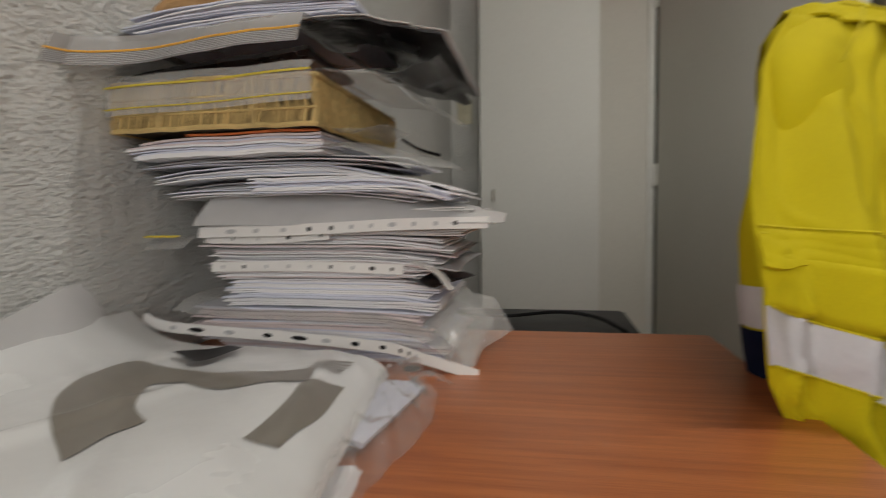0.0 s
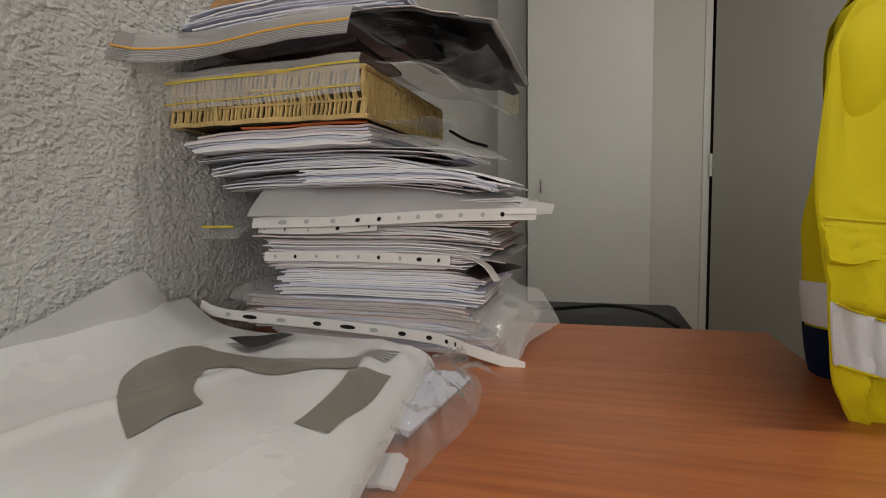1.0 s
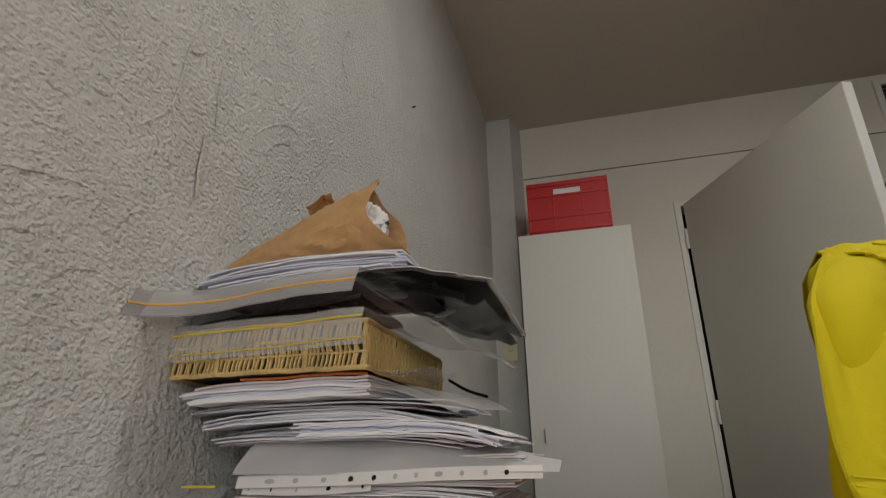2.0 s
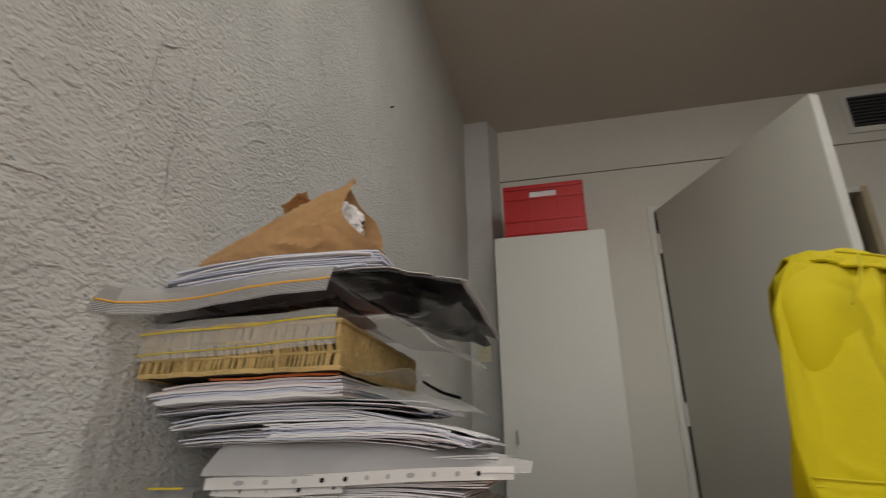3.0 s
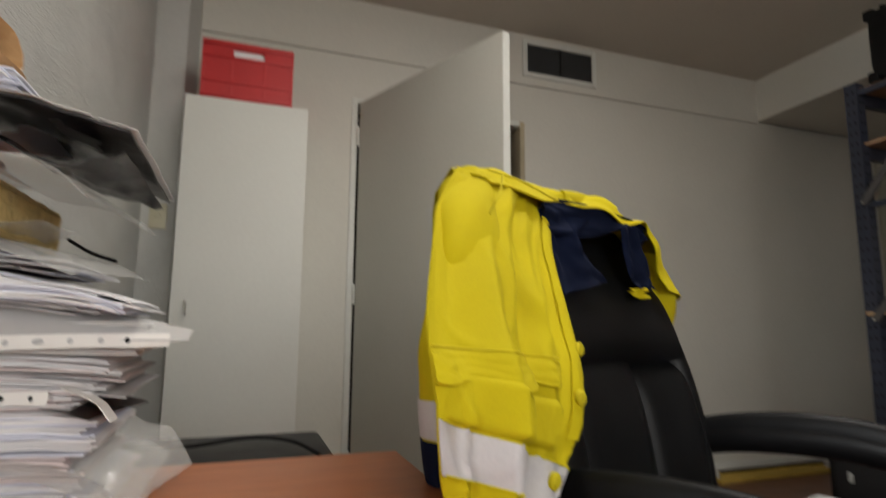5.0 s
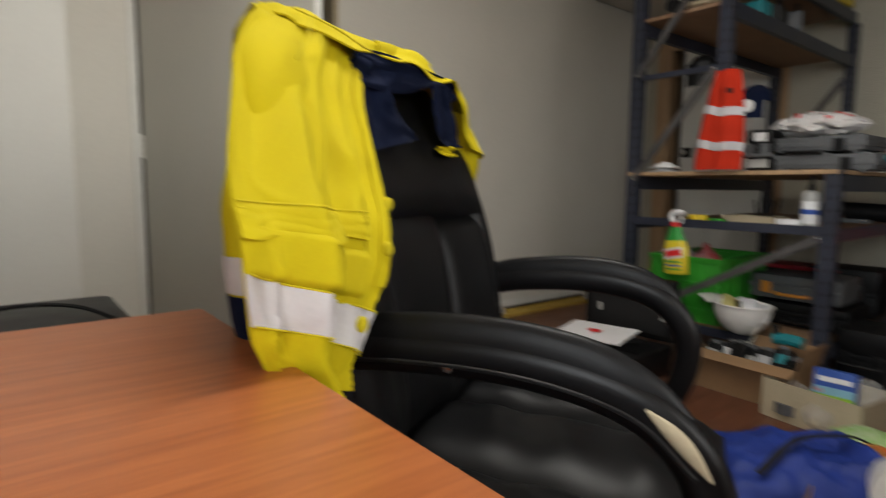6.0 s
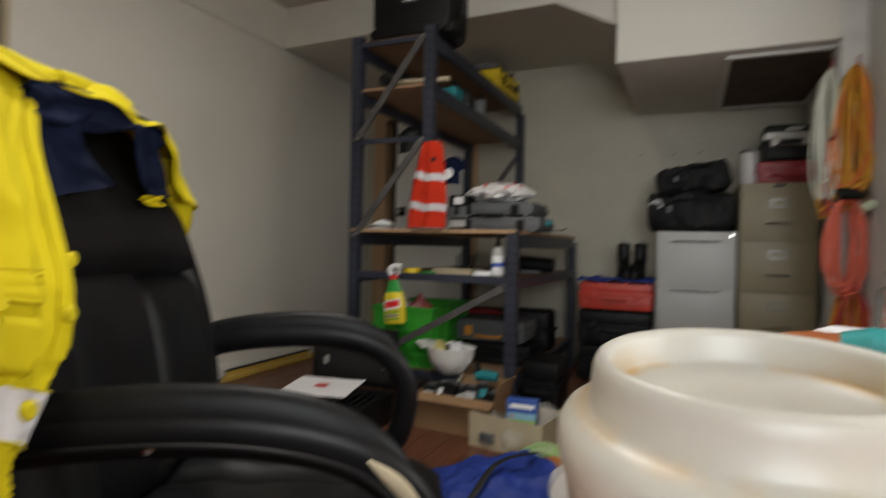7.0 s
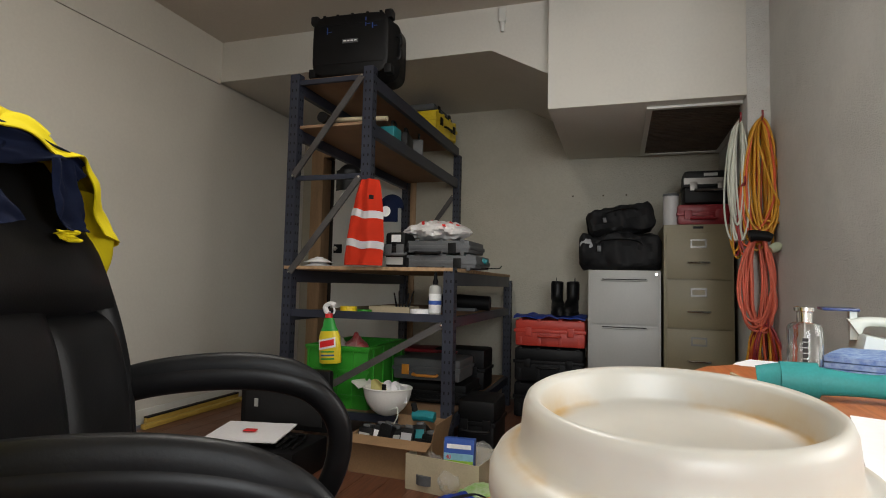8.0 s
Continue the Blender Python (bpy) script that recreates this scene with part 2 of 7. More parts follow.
def stained_lid():
    m = material("translucent_cream_lid", (0.45, 0.432, 0.385), 0.36, var=0.03, scale=20, fine=80, bump=0.05, depth=0.0005)
    nt = m.node_tree
    N, L = nt.nodes, nt.links
    b = N["Principled BSDF"]
    base = b.inputs["Base Color"].links[0].from_socket
    tc, sep, flat = N.new("ShaderNodeTexCoord"), N.new("ShaderNodeSeparateXYZ"), N.new("ShaderNodeVectorMath")
    L.new(tc.outputs["Object"], sep.inputs[0])
    flat.operation = "MULTIPLY"
    flat.inputs[1].default_value = (1, 1, 0)
    L.new(tc.outputs["Object"], flat.inputs[0])
    ln = N.new("ShaderNodeVectorMath")
    ln.operation = "LENGTH"
    L.new(flat.outputs[0], ln.inputs[0])
    def band(lo, mid, hi):
        ra = N.new("ShaderNodeValToRGB")
        e = ra.color_ramp.elements
        e[0].position, e[1].position = lo * 20, hi * 20
        e[0].color = e[1].color = (0, 0, 0, 1)
        e.new(mid * 20).color = (1, 1, 1, 1)
        sc = N.new("ShaderNodeMath")
        sc.operation = "MULTIPLY"
        sc.inputs[1].default_value = 20
        L.new(ln.outputs["Value"], sc.inputs[0])
        L.new(sc.outputs[0], ra.inputs[0])
        return ra.outputs[0]
    inner, outer = band(0.0275, 0.0305, 0.0318), band(0.0360, 0.0385, 0.0425)
    both = N.new("ShaderNodeMath")
    both.operation = "MAXIMUM"
    L.new(inner, both.inputs[0])
    L.new(outer, both.inputs[1])
    ns = N.new("ShaderNodeTexNoise")
    ns.inputs["Scale"].default_value, ns.inputs["Detail"].default_value = 42, 4
    L.new(tc.outputs["Object"], ns.inputs["Vector"])
    cut = N.new("ShaderNodeMapRange")
    cut.inputs["From Min"].default_value, cut.inputs["From Max"].default_value = 0.44, 0.66
    L.new(ns.outputs[0], cut.inputs[0])
    k = N.new("ShaderNodeMath")
    k.operation = "MULTIPLY"
    L.new(both.outputs[0], k.inputs[0])
    L.new(cut.outputs[0], k.inputs[1])
    mix = N.new("ShaderNodeMix")
    mix.data_type = "RGBA"
    L.new(k.outputs[0], mix.inputs["Factor"])
    L.new(base, mix.inputs["A"])
    mix.inputs["B"].default_value = (0.40, 0.24, 0.06, 1)
    L.new(mix.outputs["Result"], b.inputs["Base Color"])
    b.inputs["Subsurface Weight"].default_value = 0.35
    b.inputs["Subsurface Radius"].default_value = (0.006, 0.005, 0.004)
    return m

CREAM_LID = stained_lid()
CUP_PAPER = material("mauve_grey_cup_paper", (0.17, 0.135, 0.145), 0.6, var=0.05, scale=20, bump=0.05)
HELMET_WHITE = material("white_helmet_plastic", (0.72, 0.71, 0.68), 0.35, var=0.05, bump=0.02)
BLUE_CLOTH = material("blue_bag_fabric", (0.010, 0.036, 0.26), 0.6, var=0.15, scale=9, fine=300, bump=0.5, depth=0.003)
CABLE_WHITE = material("white_cable", (0.62, 0.64, 0.55), 0.5, var=0.06, bump=0)
CABLE_YELLOW = material("yellow_cable", (0.62, 0.30, 0.02), 0.5, var=0.1, bump=0)
CABLE_ORANGE = material("orange_red_cable", (0.62, 0.10, 0.03), 0.5, var=0.1, bump=0)
CABLE_PINK = material("coral_cable", (0.70, 0.15, 0.09), 0.5, var=0.1, bump=0)
RED_CASE = material("dark_red_case", (0.25, 0.012, 0.02), 0.4, var=0.1)
BROWN_MESH = material("rusty_grille", (0.09, 0.065, 0.045), 0.7, var=0.3, scale=12, fine=200)
SWITCH_CREAM = material("aged_cream_switch", (0.62, 0.58, 0.42), 0.4, var=0.05)
YELLOW_WOOD = material("yellow_level", (0.55, 0.38, 0.08), 0.6, var=0.15, scale=8, stretch=(1, 8, 8))
PHONE_WHITE = material("white_phone_plastic", (0.62, 0.66, 0.62), 0.4, var=0.03, bump=0.02)
SCREEN_BLUE = material("phone_display", (0.03, 0.05, 0.16), 0.2, var=0.1, bump=0)
AJAX_YELLOW = material("yellow_bottle", (0.75, 0.60, 0.03), 0.3, var=0.05, bump=0.02)
AJAX_GREEN = material("green_bottle", (0.03, 0.30, 0.05), 0.3, var=0.05, bump=0.02)
RED_INK = material("red_print", (0.70, 0.02, 0.02), 0.5, bump=0)
WHITE_INK = material("white_print", (0.80, 0.80, 0.80), 0.5, bump=0)
BLUE_INK = material("blue_print", (0.03, 0.09, 0.38), 0.5, bump=0)
BLACK_INK = material("black_print", (0.02, 0.02, 0.02), 0.6, bump=0)
CLEAR_FILM = clear("clear_film", (0.80, 0.80, 0.78), 0.14, 0.24)
MILKY_FILM = clear("milky_film", (0.78, 0.77, 0.765), 0.3, 0.62)
BAG_GREY = clear("greyish_clear_bag", (0.60, 0.59, 0.58), 0.12, 0.42)
BAG_FILM = clear("crinkled_clear_bag", (0.62, 0.60, 0.585), 0.08, 0.13)

def plaster(name="rough_white_render", color=(0.63, 0.63, 0.605), grain=290, depth=0.0023, rough=0.55):
    m = material(name, color, rough, var=0.05, scale=3, fine=40, bump=0)
    nt = m.node_tree
    N, L = nt.nodes, nt.links
    tc = N.new("ShaderNodeTexCoord")
    mp = N.new("ShaderNodeMapping")
    mp.inputs["Scale"].default_value = (1, 0.75, 1)
    L.new(tc.outputs["Object"], mp.inputs[0])
    def noise_map(scale, detail, distortion, lo=None, hi=None):
        n = N.new("ShaderNodeTexNoise")
        n.inputs["Scale"].default_value, n.inputs["Detail"].default_value, n.inputs["Distortion"].default_value = scale, detail, distortion
        L.new(mp.outputs[0], n.inputs["Vector"])
        if lo is None:
            return n.outputs[0]
        r = N.new("ShaderNodeMapRange")
        r.interpolation_type = "SMOOTHSTEP"
        r.inputs["From Min"].default_value, r.inputs["From Max"].default_value = lo, hi
        L.new(n.outputs[0], r.inputs[0])
        return r.outputs[0]
    def calc(op, p, q):
        k = N.new("ShaderNodeMath")
        k.operation = op
        for s, val in zip(k.inputs, (p, q)):
            if isinstance(val, (int, float)):
                s.default_value = val
            else:
                L.new(val, s)
        return k.outputs[0]
    def ridge(scale, distortion, width):
        d = calc("ABSOLUTE", calc("SUBTRACT", noise_map(scale, 5, distortion), 0.5), 0)
        r = N.new("ShaderNodeMapRange")
        r.interpolation_type = "SMOOTHSTEP"
        r.inputs["From Min"].default_value, r.inputs["From Max"].default_value = 0.0, width
        r.inputs["To Min"].default_value, r.inputs["To Max"].default_value = 1.0, 0.0
        L.new(d, r.inputs[0])
        return r.outputs[0]
    pimples = N.new("ShaderNodeTexVoronoi")
    pimples.feature = "SMOOTH_F1"
    pimples.inputs["Scale"].default_value, pimples.inputs["Randomness"].default_value = grain * 0.75, 1.0
    L.new(mp.outputs[0], pimples.inputs["Vector"])
    grainy = calc("SUBTRACT", calc("MULTIPLY", noise_map(grain * 1.3, 4, 0.0), 0.8), calc("MULTIPLY", pimples.outputs["Distance"], 0.95))
    grainy = calc("MULTIPLY", grainy, calc("ADD", calc("MULTIPLY", noise_map(6, 3, 0.8, 0.38, 0.62), 0.9), 1.0))
    swirl = calc("MULTIPLY", ridge(9, 2.6, 0.035), noise_map(5, 3, 0.5, 0.46, 0.62))
    flow = calc("MULTIPLY", ridge(26, 1.8, 0.06), noise_map(3.5, 2, 0.4, 0.44, 0.60))
    lumps = calc("MULTIPLY", noise_map(80, 3, 0.2, 0.50, 0.78), 0.9)
    height = calc("ADD", calc("ADD", grainy, calc("MULTIPLY", swirl, 0.22)), calc("ADD", calc("MULTIPLY", flow, 0.12), lumps))
    bp = N.new("ShaderNodeBump")
    bp.inputs["Strength"].default_value, bp.inputs["Distance"].default_value = 1.0, depth
    L.new(height, bp.inputs["Height"])
    L.new(bp.outputs[0], N["Principled BSDF"].inputs["Normal"])
    N["Principled BSDF"].inputs["Specular IOR Level"].default_value = 0.45
    return m

PLASTER = plaster()

def wood(name, light, dark, rough, along, coat=0.0, rings=9.0, ring_scale=1.0):
    """Long-grained wood; along: scale of the mapping, small where the grain runs."""
    m = material(name, light, rough, var=0.1, bump=0)
    nt = m.node_tree
    N, L = nt.nodes, nt.links
    b = N["Principled BSDF"]
    tc = N.new("ShaderNodeTexCoord")
    mp = N.new("ShaderNodeMapping")
    mp.inputs["Scale"].default_value = along
    L.new(tc.outputs["Object"], mp.inputs[0])
    big, fine = N.new("ShaderNodeTexNoise"), N.new("ShaderNodeTexNoise")
    big.inputs["Scale"].default_value, big.inputs["Detail"].default_value, big.inputs["Distortion"].default_value = rings, 4, 0.6
    fine.inputs["Scale"].default_value, fine.inputs["Detail"].default_value = rings * 9, 3
    for n in (big, fine):
        L.new(mp.outputs[0], n.inputs["Vector"])
    add = N.new("ShaderNodeMath"); add.operation = "MULTIPLY_ADD"
    L.new(fine.outputs[0], add.inputs[0]); add.inputs[1].default_value = 0.55; L.new(big.outputs[0], add.inputs[2])
    ramp = N.new("ShaderNodeValToRGB")
    e = ramp.color_ramp.elements
    e[0].position, e[1].position = 0.58, 0.98
    e[0].color, e[1].color = (*dark, 1), (*light, 1)
    L.new(add.outputs[0], ramp.inputs[0])
    L.new(ramp.outputs[0], b.inputs["Base Color"])
    bp = N.new("ShaderNodeBump")
    bp.inputs["Strength"].default_value, bp.inputs["Distance"].default_value = 0.12, 0.0006
    L.new(fine.outputs[0], bp.inputs["Height"])
    L.new(bp.outputs[0], b.inputs["Normal"])
    b.inputs["Coat Weight"].default_value = coat
    return m

# Cream paint, darkened to put the far end's weaker light into the colour.
CREAM_DIMMED = plaster("cream_masonry_dimmed", (0.44, 0.415, 0.335), 120, 0.0016, 0.45)
DESK_WOOD = wood("cherry_laminate", (0.52, 0.165, 0.048), (0.36, 0.100, 0.028), 0.36, (0.7, 16, 16), rings=7.0)
FLOOR_WOOD = wood("red_brown_floorboard", (0.19, 0.075, 0.04), (0.08, 0.03, 0.016), 0.35, (0.8, 14, 14))

DULL_STEEL = material("dull_nickel", (0.20, 0.19, 0.175), 0.40, metal=1.0, var=0.08, bump=0)
# ---- the room ----
XL, YB, XF, YS, CEIL = -0.434, 2.78, 4.46, -0.69, 2.62
YN, XC = -0.722, 3.14  # nearer side wall, and the face of the column between the two
XW = -3.0  # far left wall of an assumed, unseen part behind the camera
YR = -2.40  # rear wall, unseen behind the camera
GROOVE = 2.302

sub = boxes(((XW - 0.2, YR - 0.2, -0.10), (XF + 0.2, YB + 1.3, -0.021)))
floor = structure("floor", sub, FLOOR_WOOD, "red-brown varnished timber floorboards", "floor")
board_mesh = mesh_of("floorboard", boxes(((-1.66, -0.0635, -0.02), (1.66, 0.0635, 0.0)), bevel=0.0012), FLOOR_WOOD)
for i in range(39):
    for j in range(2):
        ob = new("floorboard", board_mesh)
        ob.parent = floor
        ob.location = (XL + 1.4 + 3.325 * j - (0.9 if i % 2 else 0.0), YR + 0.1 + 0.1295 * i, 0)

WEND = 0.10  # the left wall is cut off here, out of view, so light enters from an assumed space beyond
LY0, LY1, LZ0, LZ1 = -2.1, -0.05, 0.85, 2.40  # assumed window in the unseen far left wall
def wall_face(u, v):
    y, z = WEND + (YB - WEND) * u, CEIL * v
    d = 0.004 * noise.noise((0, y * 3.1, z * 2.3)) + 0.002 * noise.noise((5, y * 11, z * 9)) + 0.0012 * noise.noise((9, y * 30, z * 28))
    return Vector((XL + d, y, z))
bm = bmesh.new()
sheet(wall_face, 330, 230, 0, bm)
box(bm, (XL - 0.16, WEND, 0), (XL - 0.012, YB + 0.1, CEIL))
structure("wall_left", bm, PLASTER, "rough trowelled white render wall", "wall", smooth=60)

# runs of thick render on the left wall
def render_run(points, r):
    path = glide([(XL + 0.002, y, z) for y, z in points], 6)
    def sec(t):
        k = r * (0.45 + 0.9 * abs(noise.noise((t * 9, r * 800, points[0][0] * 5)))) * (0.3 + 0.7 * math.sin(math.pi * min(1, t * 0.9 + 0.1)))
        return round_section(2.2 * k, 0.8 * k, 8)
    return sweep(path, sec, up=(1, 0, 0))
RUNS = ((((0.51, 1.267), (0.509, 1.235), (0.509, 1.204), (0.509, 1.181)), 0.005),
        (((0.467, 1.386), (0.459, 1.329), (0.449, 1.267), (0.41, 1.218)), 0.0026),
        (((0.295, 1.113), (0.321, 1.122), (0.352, 1.128), (0.375, 1.13)), 0.0032),
        (((0.59, 1.306), (0.632, 1.353), (0.683, 1.389), (0.728, 1.395)), 0.0022),
        (((0.626, 1.303), (0.665, 1.345), (0.705, 1.36), (0.718, 1.338)), 0.0018),
        (((0.524, 1.387), (0.524, 1.326), (0.527, 1.269)), 0.002),
        (((0.896, 1.766), (0.864, 1.665), (0.897, 1.62)), 0.0024),
        (((1.152, 1.617), (1.176, 1.566), (1.158, 1.51)), 0.0022),
        (((0.315, 1.036), (0.345, 1.05), (0.376, 1.053), (0.399, 1.058)), 0.0026),
        (((0.458, 1.357), (0.477, 1.364), (0.495, 1.383)), 0.0022))
for pts, r in RUNS:
    structure("trim", render_run(pts, r), PLASTER, "hardened run of render on the wall", "wall")
structure("trim", cyl(bmesh.new(), (XL - 0.004, 1.333, 1.853), (XL + 0.010, 1.333, 1.853), 0.002, n=8), BLACK_PLASTIC, "small dark nail in the wall", "nail")

# back wall with the first doorway, upper board proud of the lower
D0, D1, DH = 0.505, 1.445, 2.04
bm = boxes(((-0.30, YB, 0), (D0 - 0.03, YB + 0.1, GROOVE)), ((D0 - 0.03, YB, DH + 0.03), (D1 + 0.03, YB + 0.1, GROOVE)), ((D1 + 0.03, YB, 0), (XF + 0.12, YB + 0.1, GROOVE)),
           ((-0.30, YB - 0.003, GROOVE + 0.005), (3.30, YB + 0.1, CEIL)), ((-0.30, YB + 0.02, GROOVE - 0.02), (XF + 0.12, YB + 0.11, GROOVE + 0.06)))
structure("wall_back", bm, WHITE_WALL, "flat white painted partition with a horizontal joint", "wall")
bm = bmesh.new()
ring = [(XL - 0.1, 2.64), (-0.304, 2.64), (-0.25, YB + 0.05), (XL - 0.1, YB + 0.05)]
lo, hi = [bm.verts.new((x, y, 0)) for x, y in ring], [bm.verts.new((x, y, CEIL)) for x, y in ring]
for k in range(4):
    bm.faces.new((lo[k], lo[(k + 1) % 4], hi[(k + 1) % 4], hi[k]))
bm.faces.new(hi)
bm.faces.new(lo[::-1])
structure("pilaster", bm, PLASTER, "white rendered pilaster in the corner", "pilaster")

door_frame = thing("door_frame", "white painted wooden door frame", "door frame", kind="structure")
part("jamb", boxes(((D0 - 0.03, YB - 0.012, 0), (D0, YB + 0.11, DH + 0.03)), bevel=0.002), WHITE_GLOSS, door_frame)
part("jamb", boxes(((D1, YB - 0.012, 0), (D1 + 0.03, YB + 0.11, DH + 0.03)), bevel=0.002), CARTON_BUFF, door_frame)
part("head", boxes(((D0, YB - 0.012, DH), (D1, YB + 0.11, DH + 0.03)), bevel=0.002), WHITE_GLOSS, door_frame)
# Passage walls are near-black: the unlit dark is in their colour.
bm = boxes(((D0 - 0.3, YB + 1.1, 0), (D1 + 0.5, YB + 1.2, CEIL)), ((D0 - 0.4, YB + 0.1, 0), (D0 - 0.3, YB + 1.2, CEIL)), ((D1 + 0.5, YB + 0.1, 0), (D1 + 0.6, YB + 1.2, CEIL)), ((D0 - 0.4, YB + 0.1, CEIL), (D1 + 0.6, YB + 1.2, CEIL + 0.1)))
structure("wall_passage", bm, PASSAGE_SHADE, "passage walls coloured near-black for the unlit space behind the doorway", "wall")

hinge, free = Vector((0.512, 2.755)), Vector((0.894, 1.855))
dv = free - hinge
door = thing("door_1", "open grey-white flush door, hinged and standing into the room", "door", pose(hinge.x, hinge.y, 0, 0, 0, math.degrees(math.atan2(dv.y, dv.x))), kind="structure")
W = dv.length
part("leaf", boxes(((0.004, 0.0, 0.012), (W, 0.04, DH)), bevel=0.0015), DOOR_PAINT, door)
part("edge_strip", boxes(((W + 0.0005, 0.001, 0.012), (W + 0.004, 0.039, DH))), WHITE_GLOSS, door)
for z in (0.25, 1.05, 1.86):
    part("hinge", cyl(bmesh.new(), (0.0, -0.006, z - 0.05), (0.0, -0.006, z + 0.05), 0.007, n=10), WHITE_GLOSS, door)
for s in (-1, 1):
    part("door_handle", sweep(glide([(W - 0.06, 0.02 + s * 0.03, 1.02), (W - 0.06, 0.02 + s * 0.06, 1.02), (W - 0.10, 0.02 + s * 0.065, 1.02), (W - 0.17, 0.02 + s * 0.065, 1.02)], 4), round_section(0.016, 0.016, 8)), CHROME, door)

# far wall with the second door
E0, E1, EH = 1.72, 2.60, 2.02
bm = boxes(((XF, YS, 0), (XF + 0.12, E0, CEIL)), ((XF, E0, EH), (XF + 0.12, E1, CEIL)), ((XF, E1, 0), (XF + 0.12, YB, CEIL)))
structure("wall_far", bm, CREAM_DIMMED, "cream painted masonry wall at the end of the room, coloured darker for weaker light", "wall")
f2 = thing("door_frame", "tan wooden door frame in the end wall", "door frame", kind="structure")
part("jamb", boxes(((XF - 0.02, E1 - 0.03, 0), (XF + 0.13, E1 + 0.09, EH + 0.07)), bevel=0.003), TAN_WOOD, f2)
part("jamb", boxes(((XF - 0.02, E0 - 0.05, 0), (XF + 0.13, E0 + 0.0, EH + 0.07)), bevel=0.003), TAN_WOOD, f2)
part("head", boxes(((XF - 0.018, E0, EH), (XF + 0.13, E1 - 0.03, EH + 0.068)), bevel=0.003), TAN_WOOD, f2)
d2 = thing("door_2", "white flush door with a black lock plate", "door", kind="structure")
part("leaf", boxes(((XF + 0.03, E0 + 0.003, 0.01), (XF + 0.07, E1 - 0.12, EH - 0.003)), bevel=0.002), WHITE_GLOSS, d2)
part("lock_plate", boxes(((XF + 0.018, E1 - 0.22, 1.15), (XF + 0.03, E1 - 0.14, 1.23)), bevel=0.002), BLACK_PLASTIC, d2)
part("knob", lathe([(0.0, 0), (0.012, 0), (0.012, 0.02), (0.02, 0.03), (0.02, 0.045), (0.0, 0.05)], 14, None, Matrix.Translation((XF + 0.018, E1 - 0.18, 1.19)) @ Matrix.Rotation(radians(-90), 4, "Y")), CHROME, d2)
# Near-black sheet stands for the shade behind the far door.
structure("wall_passage", boxes(((XF + 0.14, E0 - 0.1, 0), (XF + 0.2, E1 + 0.1, CEIL))), PASSAGE_SHADE, "near-black wall for the shade in the gap behind the far door", "wall")

# side wall and its pilasters, the assumed bay behind the camera, rear wall with an assumed window
def side_face(u, v):
    x, z = 1.52 + (XC + 0.1 - 1.52) * u, CEIL * v
    return Vector((x, YN + 0.004 * noise.noise((x * 2.3, 3, z * 2.1)) + 0.002 * noise.noise((x * 9, 5, z * 9)), z))
bm = boxes(((XC + 0.2, YN - 0.12, 0), (XF + 0.12, YS, CEIL)), ((1.52, YN - 0.12, 0), (XC + 0.1, YN - 0.012, CEIL)), ((1.52, YR, 0), (1.64, YN - 0.12, CEIL)))
sheet(side_face, 120, 120, 0, bm)
structure("wall_side", bm, PLASTER, "white rendered side wall", "wall", smooth=60)
def column_face(u, v):
    y, z = YN - 0.02 + (-0.617 - YN + 0.02) * u, CEIL * v
    return Vector((XC + 0.004 * noise.noise((y * 6, 2, z * 3)), y, z))
bm = boxes(((XC + 0.006, YN - 0.1, 0), (XC + 0.198, -0.617, CEIL)), bevel=0.006)
sheet(column_face, 8, 120, 0, bm)
structure("column", bm, PLASTER, "white rendered column standing out from the side wall", "column", smooth=60)
WX0, WX1, WZ0, WZ1 = -0.25, 1.45, 0.95, 2.25
bm = boxes(((XW - 0.16, YR - 0.16, 0), (WX0, YR, CEIL)), ((WX1, YR - 0.16, 0), (1.75, YR, CEIL)), ((WX0, YR - 0.16, 0), (WX1, YR, WZ0)), ((WX0, YR - 0.16, WZ1), (WX1, YR, CEIL)))
structure("wall_rear", bm, WHITE_WALL, "unseen white rear wall with an assumed wide window", "wall")
win = thing("assumed_window_1", "assumed white framed window in the unseen rear wall", "window", kind="structure")
for lo, hi in (((WX0, YR - 0.1, WZ0), (WX0 + 0.05, YR - 0.05, WZ1)), ((WX1 - 0.05, YR - 0.1, WZ0), (WX1, YR - 0.05, WZ1)), ((WX0 + 0.05, YR - 0.1, WZ0), (WX1 - 0.05, YR - 0.05, WZ0 + 0.05)), ((WX0 + 0.05, YR - 0.1, WZ1 - 0.05), (WX1 - 0.05, YR - 0.05, WZ1)), ((0.575, YR - 0.1, WZ0 + 0.05), (0.625, YR - 0.05, WZ1 - 0.05))):
    part("window_frame", boxes((lo, hi), bevel=0.004), WHITE_GLOSS, win)

# Window and wall added out of view to light the room from the left.
lw = thing("assumed_window_2", "large white framed window added out of view behind the desk", "window", kind="structure")
for lo, hi in (((LY0, LZ0), (LY0 + 0.05, LZ1)), ((LY1 - 0.05, LZ0), (LY1, LZ1)), ((LY0 + 0.05, LZ0), (LY1 - 0.05, LZ0 + 0.05)), ((LY0 + 0.05, LZ1 - 0.05), (LY1 - 0.05, LZ1))):
    part("window_frame", boxes(((XW - 0.12, lo[0], lo[1]), (XW - 0.06, hi[0], hi[1])), bevel=0.004), WHITE_GLOSS, lw)
